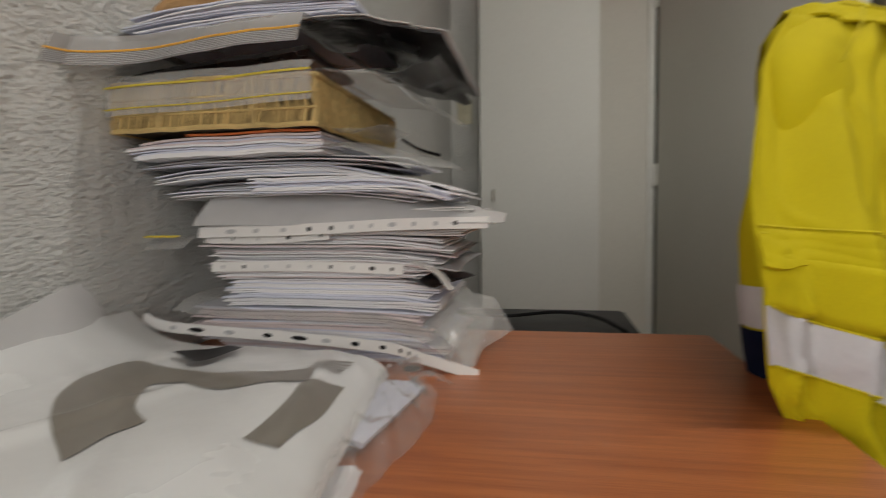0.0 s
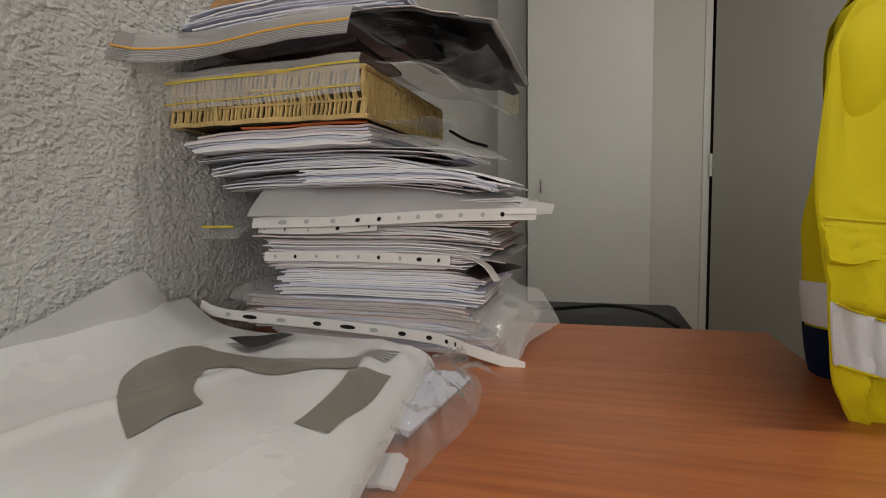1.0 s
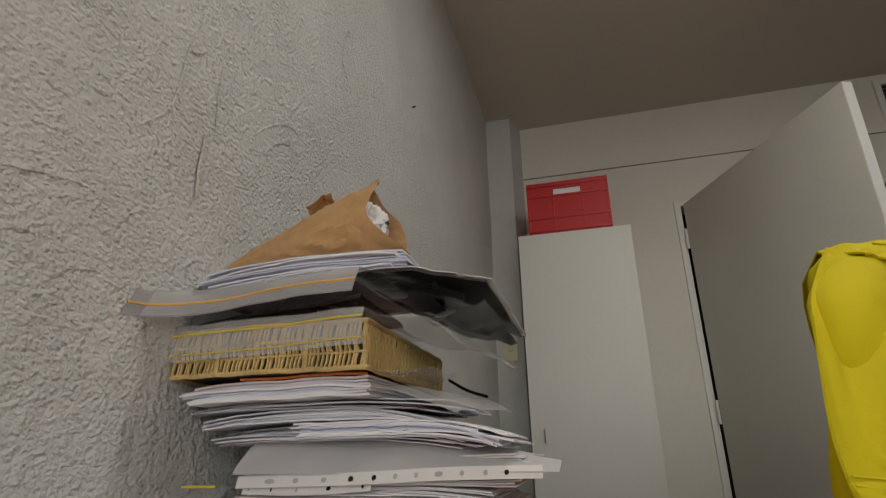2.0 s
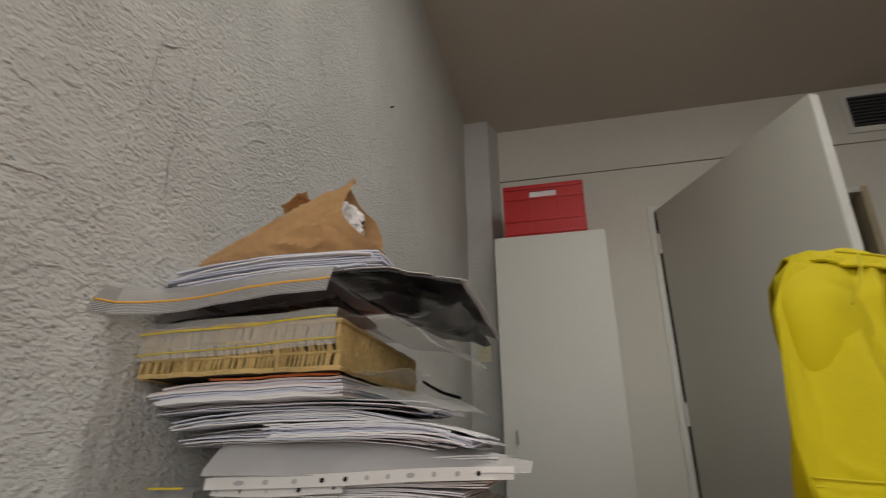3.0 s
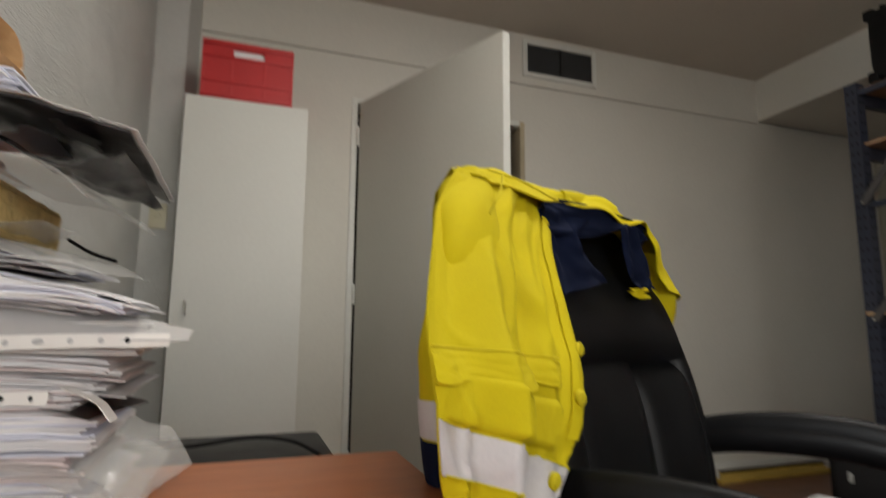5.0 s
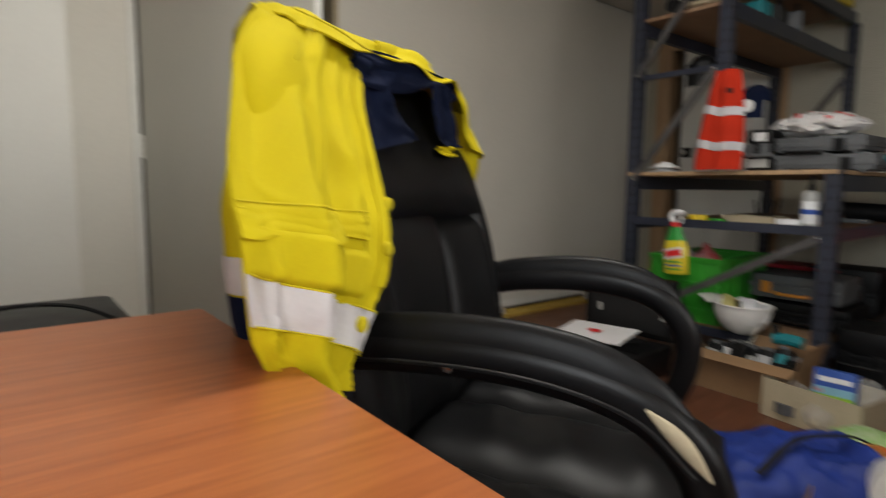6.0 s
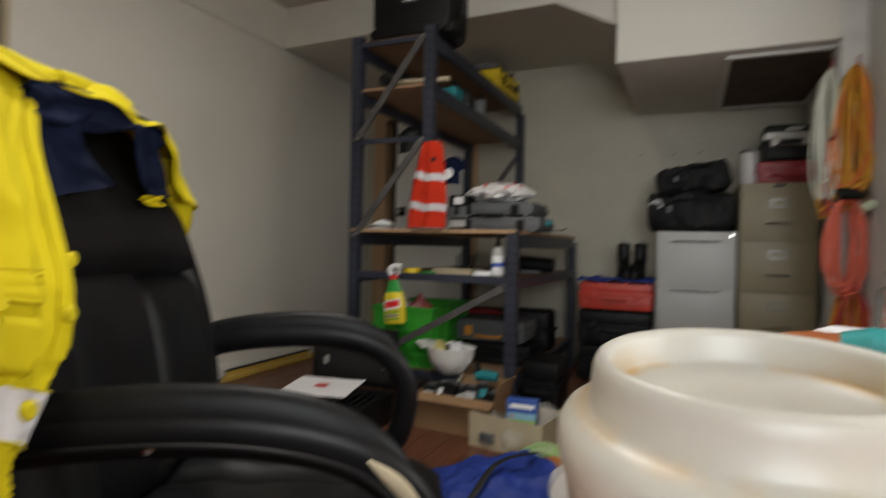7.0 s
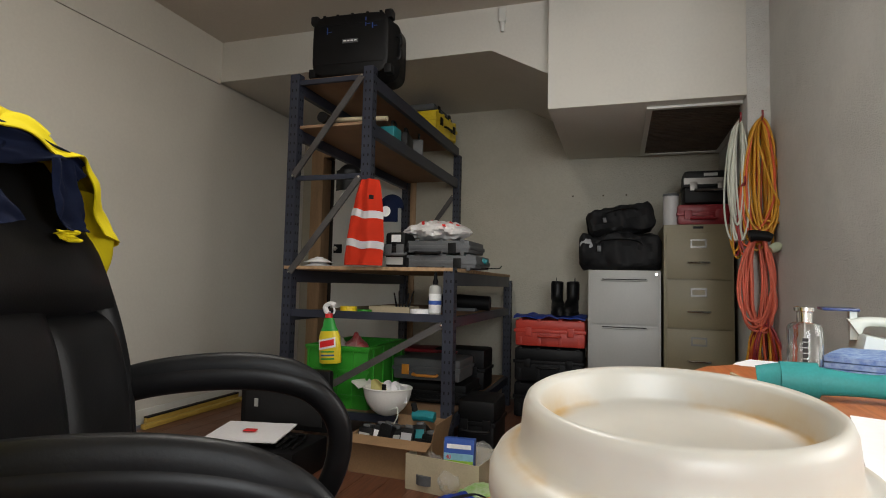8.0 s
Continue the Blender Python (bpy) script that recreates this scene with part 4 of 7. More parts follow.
def kraft(u, v):
    a = 2 * math.pi * v
    r = 0.006 + 0.047 * u ** 0.9
    k = 0.90 + crumple(u, v, a, 4)
    y, z = 1.05 * r * math.cos(a) * k, r * math.sin(a) * k * (1.12 if math.sin(a) > 0 else 0.8)
    lip = 0.010 * math.sin(3 * a + 1) * max(0.0, u - 0.8) / 0.2
    return Vector((-0.096 + 0.205 * u + 0.022 * math.sin(a) * u * (-1 if math.sin(a) < 0 else -0.6) + lip, y, max(0.001, 0.010 + 0.036 * u + z)))
part("bag", sheet(kraft, 44, 52), KRAFT, kb, smooth=24)
part("torn_top", sheet(lambda u, v: kraft(0.66 + 0.24 * u, 0.17 + 0.10 * v) + Vector((-0.028 - 0.012 * u, 0.0, 0.005 + 0.008 * math.sin(3.4 * u) * (1 - v) + 0.003 * noise.noise((u * 9, v * 9, 1)))), 10, 8, 0.0006), KRAFT, kb, smooth=24)
def tissue(u, v):
    a = 2 * math.pi * v
    k = 0.92 + 1.5 * crumple(u, v, a, 9)
    r = 0.031 * math.sqrt(max(0.0, 1 - u * u * 0.95))
    return Vector((0.073 + 0.034 * u * k, 0.75 * r * math.cos(a) * k, 0.050 + r * math.sin(a) * k))
part("tissue", sheet(tissue, 16, 32), PAPER, kb, "white crumpled tissue", smooth=25)
lb = thing("zip_bag", "clear zip bag edge with a yellow seal against the wall", "plastic bag", pose(-0.41, 0.60, 0.862))
part("film", leaf(0, 0, 0.004, 0.05, 0.10, 0, 0.0004, 2, 0, 0, 0.012, 0, 8, 6), CLEAR_FILM, lb)
part("seal_strip", boxes(((-0.018, -0.053, 0.004), (0.022, -0.051, 0.0062))), STRIP_YELLOW, lb, "yellow seal strip")
# cord hanging out behind the stack
solid("pen", sweep(glide([(-0.185, 0.73, 0.985), (-0.155, 0.70, 0.968), (-0.125, 0.67, 0.957)], 4), round_section(0.004, 0.004, 8)), BLACK_PLASTIC, "black pen sticking out of the stack", "pen")

# white mailer bag
MAIL_FOLDS = ((-0.20, 0.20, 0.5, 0.004), (-0.16, 0.36, 0.25, 0.004), (-0.30, 0.28, -0.4, 0.003), (-0.24, 0.40, 1.2, 0.0010), (-0.14, 0.44, 0.7, 0.004), (-0.18, 0.10, -0.2, 0.003), (-0.33, 0.36, 1.0, 0.0010), (-0.13, 0.28, 0.0, 0.003))
def mail(x, y):
    z = TOP + 0.026 + 0.008 * math.sin((y - 0.05) * 6) + 0.004 * noise.noise((x * 9, y * 7, 1)) + 0.0022 * noise.noise((x * 26 + y * 20, y * 9, 5))
    edge = -0.110 - 0.13 * max(0.0, y - 0.22)
    q = max(0.0, min(1.0, (x - edge + 0.06) / 0.06))
    z -= 0.024 * (1 - math.sqrt(max(0.0, 1 - 0.999 * q * q)))
    z -= 0.002 * max(0.0, (y - 0.40) / 0.12) ** 2 * max(0.0, min(1.0, (x + 0.40) / 0.2))
    for fx, fy, a, amp in MAIL_FOLDS:
        d = (x - fx) * math.cos(a) + (y - fy) * math.sin(a)
        e = -(x - fx) * math.sin(a) + (y - fy) * math.cos(a)
        z += 1.7 * amp * math.exp(-(d / 0.009) ** 2 - (e / 0.09) ** 2) * (1 - q)
    k = max(0.0, (-0.36 - x) / 0.07)
    z += (0.012 + 0.020 * max(0.0, min(1.0, (y - 0.1) * 3))) * k * k
    return z
def mail_top(u, v):
    y = -0.12 + 0.64 * v
    edge = -0.110 - 0.13 * max(0.0, y - 0.22)
    x = (XL + 0.006) + (edge - XL - 0.006) * u
    return Vector((x, y, max(TOP + 0.001, mail(x, y))))
mailer = thing("mailer_bag", "white plastic mailing bag with grey and black printing", "mailing bag")
MAILER = material("white_mailer_film", (0.71, 0.715, 0.71), 0.24, var=0.04, scale=5, fine=18, bump=0.4, depth=0.005)
part("film", sheet(mail_top, 70, 90, 0.001), MAILER, mailer, smooth=60)
def drape(outer, inner, mat, n=40, lift=0.0009):
    A, B = glide([(*p, 0) for p in outer], 10), glide([(*p, 0) for p in inner], 10)
    def at(L, t):
        k = min(len(L) - 2, int(t * (len(L) - 1)))
        return L[k].lerp(L[k + 1], t * (len(L) - 1) - k)
    def f(u, v):
        p = at(A, u).lerp(at(B, u), v)
        return Vector((p.x, p.y, mail(p.x, p.y) + lift))
    part("print", sheet(f, n * 2, 24), mat, mailer, smooth=60)
drape([(-0.249, 0.253), (-0.307, 0.304), (-0.347, 0.361), (-0.353, 0.436), (-0.291, 0.411), (-0.182, 0.425)], [(-0.24, 0.304), (-0.262, 0.322), (-0.275, 0.345), (-0.286, 0.372), (-0.234, 0.372), (-0.172, 0.390)], MAILER_GREY)
drape([(-0.168, 0.290), (-0.168, 0.340), (-0.176, 0.385)], [(-0.144, 0.285), (-0.143, 0.34), (-0.151, 0.405)], MAILER_GREY)
drape([(-0.331, 0.454), (-0.318, 0.478), (-0.303, 0.500)], [(-0.288, 0.420), (-0.287, 0.46), (-0.284, 0.492)], MAILER_BLACK, 12, 0.006)
for i in range(5):
    y = 0.425 + i * 0.009
    drape([(-0.190 - 0.002 * i, y), (-0.180 - 0.002 * i, y + 0.002), (-0.166, y + 0.004)], [(-0.188 - 0.002 * i, y + 0.004), (-0.178 - 0.002 * i, y + 0.006), (-0.165, y + 0.008)], MAILER_GREY, 6)
def mail_flap(u, v):
    y = 0.20 + 0.30 * u
    top = 0.006 + 0.068 * (u / 0.86) if u < 0.86 else 0.074 * math.sqrt(max(0.0, (1 - u) / 0.14))
    return Vector((XL + 0.007 + 0.016 * (1 - v) ** 2 + 0.002 * math.sin(9 * u + 3 * v), y, TOP + 0.026 + top * v))
part("flap", sheet(mail_flap, 24, 8, 0.0008), MILKY_FILM, mailer, "translucent flap against the wall", smooth=60)
solid("folder", boxes(((-0.428, -0.10, TOP + 0.0005), (-0.30, 0.35, TOP + 0.006))), BLUE_INK, "thin blue folder under the mailing bag", "folder")

# clear bag of papers beside the mailer
cb = thing("plastic_bag", "crinkled clear plastic bag with white papers inside", "plastic bag")
def crink(u, v):
    y = 0.12 + 0.40 * v
    left = -0.1075 - 0.13 * max(0.0, y - 0.22)
    right = -0.090 + 0.006 * math.sin(11 * v) - 0.010 * (1 - v) - 0.35 * max(0.0, y - 0.47)
    x = left + (right - left) * u
    ridge = abs(noise.noise((x * 30 + y * 22, y * 7 - x * 12, 3)))
    fine = abs(noise.noise((x * 75 + y * 40, y * 24 - x * 30, 8)))
    z = TOP + 0.001 + 0.016 * (1 - u ** 3) + (0.034 * (0.30 - min(0.30, ridge)) + 0.018 * (0.25 - min(0.25, fine))) * min(1.0, 5 * (1 - u) + 0.25)
    return Vector((x, y, max(TOP + 0.001, z)))
part("film", sheet(crink, 30, 110, 0.0003), BAG_FILM, cb, smooth=25)
part("corner", sheet(lambda u, v: Vector((-0.125 + 0.032 * u + 0.01 * v, 0.475 + 0.02 * v + 0.012 * u, TOP + 0.004 + 0.012 * math.sin(2.4 * u + v) + 0.004 * noise.noise((u * 6, v * 6, 2)))), 8, 8, 0.0004), BAG_FILM, cb, smooth=25)
part("inside_sheet", leaf(-0.130, 0.42, TOP + 0.010, 0.035, 0.13, -6, 0.004, 3, 0.004), PAPER_BLUE, cb, "white papers inside")
part("inside_sheet", leaf(-0.118, 0.31, TOP + 0.004, 0.016, 0.04, 8, 0.002, 3, 0.004), PAPER, cb)
solid("coin", lathe([(0.0, 0), (0.009, 0), (0.009, 0.0015), (0.0, 0.0015)], 16, None, Matrix.Translation((-0.135, 0.555, TOP))), BROWN_MESH, "dull brown coin lying on the desk", "coin")
solid("mouse_cable", sweep(glide([(0.02, 0.205, TOP + 0.004), (0.035, 0.232, TOP + 0.006), (0.055, 0.237, TOP + 0.007), (0.08, 0.205, TOP + 0.004)], 6), round_section(0.012, 0.010, 8)), BLACK_PLASTIC, "black cable loop on the desk", "cable")

# black box beyond the desk end, with its cord
lap = thing("printer", "low black machine behind the desk end with a cord", "machine", pose(-0.02, 0.93, 0))
part("stand", boxes(((-0.30, -0.13, 0), (0.13, 0.13, 0.60)), bevel=0.004), LAMINATE_WHITE, lap)
part("casing", boxes(((-0.33, -0.16, 0.602), (0.165, 0.16, 0.702)), bevel=0.012), BLACK_PLASTIC, lap)
part("cord", sweep(glide([(-0.24, 0.02, 0.710), (-0.14, -0.02, 0.724), (-0.05, 0.0, 0.716), (0.04, -0.02, 0.728), (0.10, -0.03, 0.722), (0.14, -0.06, 0.706)], 6), round_section(0.006, 0.006, 6)), BLACK_PLASTIC, lap)

# cup
cup = thing("takeaway_cup", "mauve paper coffee cup with a coffee-stained translucent lid", "cup", pose(0.154, -0.0082, TOP))
H = 0.111
part("cup_body", lathe([(0.0, 0.001), (0.030, 0.001), (0.0305, 0.004), (0.0395, H), (0.0382, H), (0.029, 0.006), (0.0, 0.006)], 64), CUP_PAPER, cup, smooth=50)
lid = part("lid", lathe([(0.0402, -0.009), (0.0418, -0.008), (0.0424, -0.0035), (0.0436, 0.0), (0.0443, 0.004), (0.0441, 0.008), (0.0425, 0.0108), (0.0395, 0.0122), (0.0376, 0.0128), (0.0366, 0.0142), (0.0360, 0.0200), (0.0357, 0.0222), (0.0349, 0.0241), (0.0336, 0.0249), (0.0324, 0.0243), (0.0316, 0.0228), (0.0310, 0.0170), (0.0300, 0.0156), (0.0270, 0.0150), (0.0262, 0.0142), (0.0, 0.0142)], 96), CREAM_LID, cup, "translucent cream lid with a raised rim", smooth=60)
lid.matrix_local = pose(-0.001, 0, H + 0.0004, 0, -4.5, 0) @ Matrix.Diagonal((0.955, 0.955, 1, 1))
part("sip_tab", lathe([(0.0, 0.0156), (0.005, 0.0156), (0.006, 0.0148), (0.0064, 0.0142)], 24, None, Matrix.Translation((-0.012, 0.004, 0)) @ Matrix.Diagonal((1, 1.8, 1, 1))), CREAM_LID, lid)

# things on the return
bt = thing("perfume_bottle", "clear glass perfume bottle with a chrome cap", "bottle", pose(1.325, -0.356, TOP) @ Matrix.Diagonal((1.06, 1.06, 1.10, 1)))
GLASS = bpy.data.materials.new("clear_glass")
GLASS.use_nodes = True
gb = GLASS.node_tree.nodes["Principled BSDF"]
gb.inputs["Transmission Weight"].default_value, gb.inputs["Roughness"].default_value, gb.inputs["IOR"].default_value, gb.inputs["Base Color"].default_value = 1.0, 0.02, 1.45, (0.93, 0.95, 0.95, 1)
def bottle_shell(s, z0, z1):
    return [(0.0, z0), (0.026 * s, z0), (0.030 * s, z0 + 0.004), (0.030 * s, z1 - 0.012), (0.026 * s, z1 - 0.004), (0.015 * s, z1)]
part("glass", lathe(bottle_shell(1, 0.0, 0.092) + [(0.013, 0.092), (0.024, 0.084), (0.026, 0.076), (0.026, 0.010), (0.0, 0.008)], 40), GLASS, bt, smooth=60)
part("collar", lathe([(0.0, 0.092), (0.013, 0.092), (0.013, 0.110), (0.0175, 0.112), (0.0175, 0.119), (0.012, 0.121), (0.0, 0.121)], 32), CHROME, bt, "chrome cap", smooth=50)
part("dip_tube", cyl(bmesh.new(), (0, 0, 0.010), (0, 0, 0.091), 0.0015, n=8), STRIP_WHITE, bt)
bm = bmesh.new()
for z, l in ((0.018, 0.008), (0.028, 0.008), (0.038, 0.008), (0.048, 0.008), (0.058, 0.006)):
    box(bm, (-0.0312, -0.0045, z), (-0.0303, 0.0045, z + l))
lt = part("label_text", bm, BLACK_INK, bt, "small dark upright print")
lt.matrix_local = pose(0, 0, 0, 0, 0, -14)
# ---- chair and jacket ----
chair = thing("office_chair", "black leather executive office chair with looped padded arms", "chair", pose(0.65, 0.56, 0, 0, 0, -152.7))
def back_face(u, v, off=0.0):
    """u across -1..1, v up 0..1, in the chair's own frame."""
    half = 0.245 + 0.03 * math.sin(math.pi * min(1, v * 1.1)) - 0.05 * max(0, v - 0.75) / 0.25
    y = -0.215 - 0.15 * v + 0.03 * math.sin(math.pi * v)
    wing = 0.055 * abs(u) ** 3
    z = 0.50 + 0.565 * v
    return Vector((half * u, y + wing + off, z))
def back_panel(u0, u1, v0, v1, puff=0.018, off=0.0):
    def f(a, b):
        u, v = u0 + (u1 - u0) * a, v0 + (v1 - v0) * b
        edge = (1 - (2 * a - 1) ** 6) * (1 - (2 * b - 1) ** 6)
        return back_face(u, v, off + puff * edge) + Vector((0, 0, 0.001 * noise.noise((u * 6, v * 9, 4))))
    return sheet(f, 18, 24, 0.02)
part("back_shell", sheet(lambda a, b: back_face(2 * a - 1, b, -0.075 + 0.05 * abs(2 * a - 1) ** 4), 16, 20, 0.02), BLACK_PLASTIC, chair)
def rim(t):
    a = 2 * math.pi * t
    u = math.copysign(min(1, abs(1.25 * math.cos(a))), math.cos(a))
    v = 0.5 + 0.5 * math.copysign(min(1, abs(1.08 * math.sin(a))), math.sin(a))
    return back_face(u, v, -0.025)
part("back_rim", sweep([rim(k / 64) for k in range(65)], round_section(0.06, 0.075, 12), up=(0, 1, 0)), BLACK_LEATHER, chair, smooth=60)
part("headrest", back_panel(-0.98, 0.98, 0.60, 1.0, 0.035), BLACK_LEATHER, chair, "padded black leather headrest", smooth=60)
part("back_cushion", back_panel(-0.42, 0.42, 0.02, 0.595, 0.022), BLACK_LEATHER, chair, smooth=60)
for s in (-1, 1):
    part("back_bolster", back_panel(s * 0.43, s * 0.99, 0.02, 0.595, 0.03), BLACK_LEATHER, chair, smooth=60)
    part("piping", sweep([back_face(s * 0.425, 0.03 + 0.56 * k / 16, 0.012) for k in range(17)], round_section(0.006, 0.006, 6)), SEAM_GREY, chair, "grey seam piping")
def seat_panel(x0, x1):
    def f(a, b):
        x, y = x0 + (x1 - x0) * a, -0.235 + 0.50 * b
        edge = (1 - (2 * a - 1) ** 4) * (1 - (2 * b - 1) ** 8)
        z = 0.475 + 0.035 * edge - 0.03 * max(0, b - 0.8) / 0.2 + 0.003 * math.sin(y * 60 + 4 * noise.noise((x * 8, y * 5, 1))) * edge + 0.006 * noise.noise((x * 9, y * 12, 3))
        return Vector((x, y, z))
    return sheet(f, 16, 26, 0.05)
for x0, x1 in ((-0.26, -0.125), (-0.123, 0.123), (0.125, 0.26)):
    part("seat_cushion", seat_panel(x0, x1), BLACK_LEATHER, chair, smooth=60)
part("seat_pan", boxes(((-0.25, -0.23, 0.39), (0.25, 0.25, 0.43)), bevel=0.01), BLACK_PLASTIC, chair)
CHAIR_ARM = [(0, -0.27, 0.657), (0, -0.17, 0.692), (0, -0.06, 0.707), (0, 0.05, 0.707), (0, 0.135, 0.686), (0, 0.184, 0.640), (0, 0.198, 0.580), (0, 0.176, 0.50), (0, 0.12, 0.435), (0, 0.03, 0.405)]
for s, reach in ((-1, 1.0), (1, 1.13)):
    arm = part("arm", sweep([Vector((s * 0.285, p.y * reach, p.z)) for p in glide(CHAIR_ARM, 8)], lambda t: round_section(0.048 - 0.010 * max(0, t - 0.5), 0.034 - 0.008 * t, 14, 2.6), up=(1, 0, 0)), BLACK_GLOSS, chair, "black moulded loop arm", smooth=60)
    part("arm_pad", sweep([Vector((s * 0.285, p.y * reach, p.z + 0.016 * min(1.0, 3 * (1 - t / 40) + 0.1))) for t, p in enumerate(glide(CHAIR_ARM[:6], 8))], lambda t: round_section(0.030 + 0.030 * math.sin(math.pi * (0.12 + 0.76 * t)), 0.026 * min(1.0, 0.25 + 3 * (1 - t)), 14, 2.4), up=(1, 0, 0)), BLACK_LEATHER, arm, "padded arm top", smooth=60)
    part("arm_groove", sweep([Vector((s * (0.285 + (0.027 if s > 0 else 0.027)), p.y * reach, p.z - 0.004)) for p in glide(CHAIR_ARM[:6], 8)], round_section(0.005, 0.005, 6), up=(1, 0, 0)), BLACK_PLASTIC, arm)
    if s > 0:
        worn = glide([(0, 0.146, 0.692), (0, 0.172, 0.668), (0, 0.196, 0.636)], 6)
        part("worn_patch", sweep([Vector((0.302, p.y * reach, p.z - 0.004)) for p in worn], lambda t: round_section(0.003 + 0.013 * math.sin(math.pi * t), 0.006, 8), up=(1, 0, 0)), CARTON_BUFF, arm, "worn pale patch where the cover has split")
        part("screw", lathe([(0, 0), (0.005, 0), (0.005, 0.002), (0, 0.003)], 10, None, Matrix.Translation((0.311, -0.03, 0.702)) @ Matrix.Rotation(radians(90), 4, "Y")), CHROME, arm)
part("gas_column", cyl(bmesh.new(), (0, 0, 0.10), (0, 0, 0.40), 0.028, n=20), BLACK_PLASTIC, chair)
for k in range(5):
    a = radians(72 * k + 20)
    d = Vector((math.cos(a), math.sin(a), 0))
    part("base_leg", sweep([d * 0.03 + Vector((0, 0, 0.115)), d * 0.18 + Vector((0, 0, 0.10)), d * 0.31 + Vector((0, 0, 0.075))], lambda t: round_section(0.05 - 0.02 * t, 0.035 - 0.012 * t, 8)), BLACK_PLASTIC, chair)
    part("castor", cyl(bmesh.new(), d * 0.31 + Vector((-0.02 * d.y, 0.02 * d.x, 0.028)), d * 0.31 + Vector((0.02 * d.y, -0.02 * d.x, 0.028)), 0.028, n=16), BLACK_PLASTIC, chair)

# jacket: w runs along the chair back away from the desk, n points behind it
JA, JW, JN = Vector((0.27, 0.70, 0)), Vector((0.89, 0.46, 0)).normalized(), Vector((-0.46, 0.89, 0)).normalized()
jacket = thing("work_jacket", "hi-vis yellow and navy work jacket hung over the chair", "jacket")
def jp(u, z, off):
    return JA + JW * u + JN * off + Vector((0, 0, z))
def curve(pts):
    L = glide([(a, b, 0) for a, b in pts], 10)
    def at(t):
        k = min(len(L) - 2, int(t * (len(L) - 1)))
        return L[k].lerp(L[k + 1], t * (len(L) - 1) - k)
    return at
PL = curve([(-0.024, 1.100), (-0.104, 1.030), (-0.149, 0.968), (-0.186, 0.911), (-0.206, 0.866), (-0.214, 0.818), (-0.213, 0.775), (-0.202, 0.747), (-0.174, 0.705)])
PR = curve([(0.195, 1.088), (0.123, 1.005), (0.086, 0.937), (0.060, 0.877), (0.030, 0.837), (-0.004, 0.787), (-0.038, 0.751), (-0.068, 0.712), (-0.089, 0.683)])
def front(u, v, lift=0.0):
    p = PL(v).lerp(PR(v), u)
    grow = min(1.0, 0.25 + 2.4 * v)
    def crease(a, b, c):
        return max(0.0, 1 - 5 * abs(noise.noise((a, b, c)))) ** 2
    fold = 0.013 * math.sin(6.283 * (1.7 * u + 0.22 * noise.noise((v * 1.6, 3, u))) + 0.9) * grow + 0.007 * math.sin(6.283 * (4.1 * u - 0.5 * v + 0.4 * noise.noise((u * 2, v * 1.7, 7)))) * grow
    fold -= 0.008 * crease(u * 2.6 + 0.9 * v, v * 1.3 - 0.6 * u, 11) * grow + 0.0035 * crease(u * 5 - v, v * 3.4, 4) + 0.0008 * crease(u * 12, v * 10 + u * 4, 8)
    fold += 0.006 * noise.noise((u * 5, v * 6, 5))
    fold *= min(1.0, 0.35 + 4 * max(0.0, u)) * min(1.0, 0.25 + 4 * max(0.0, 1 - u))
    bulge = -0.012 * math.sin(math.pi * min(1, max(0, u)))
    hang = -0.01 - 0.155 * (1 - (1 - min(1, v * 1.35)) ** 1.8)
    return jp(p.x, p.y, hang + bulge + fold - 0.006 - lift)
part("front_panel", sheet(front, 90, 130, 0.0025), YELLOW_CLOTH, jacket, smooth=70)
def patch(name, u0, u1, v0, v1, mat, lift, label="", nu=60, nv=24, wob=0.0, slant=0.0, flush=True):
    def f(a, b):
        u = u0 + (u1 - u0) * a
        v = v0 + (v1 - v0) * b + slant * (a - 0.5) + wob * math.sin(a * 7)
        return front(u, v, lift if flush else 0.002 + lift * min(1.0, 3 * math.sin(math.pi * a)) * min(1.0, 3 * math.sin(math.pi * b)))
    return part(name, sheet(f, nu, nv, 0.002), mat, jacket, label, smooth=70)
patch("reflective_band", -0.01, 1.01, 0.6875, 0.8125, REFLECTIVE, 0.004, "silver reflective tape", slant=0.125)
for v in (0.6875, 0.8125):
    part("seam", sweep([front(k / 24, v + 0.125 * (k / 24 - 0.5), 0.0075) for k in range(25)], round_section(0.002, 0.002, 5)), YELLOW_STITCH, jacket)
def flap(a, b):
    u = -0.02 + 0.80 * a
    lift = 0.004 + 0.017 * b * (0.55 + 0.45 * math.sin(a * 11 + 0.6)) * (0.35 + 0.65 * math.sin(math.pi * a)) + 0.002 * noise.noise((a * 8, b * 5, 2))
    return front(u, 0.475 + 0.080 * b * (1 - 0.30 * abs(2 * a - 1) ** 3 + 0.16 * math.cos(a * 12.5)) - 0.02 * (a - 0.5), lift)
part("pocket_flap", sheet(flap, 60, 20, 0.003), YELLOW_CLOTH, jacket, smooth=70)
patch("pocket", 0.0, 0.76, 0.54, 0.66, YELLOW_CLOTH, 0.011, slant=0.06, flush=False)
for v in (0.462, 0.478):
    part("seam", sweep([front(-0.01 + 0.78 * k / 24, v - 0.02 * (k / 24 - 0.5), 0.007) for k in range(25)], round_section(0.0022, 0.0022, 5)), YELLOW_STITCH, jacket)
patch("placket", 0.86, 0.995, 0.05, 0.66, YELLOW_CLOTH, 0.004, nu=8, nv=70)
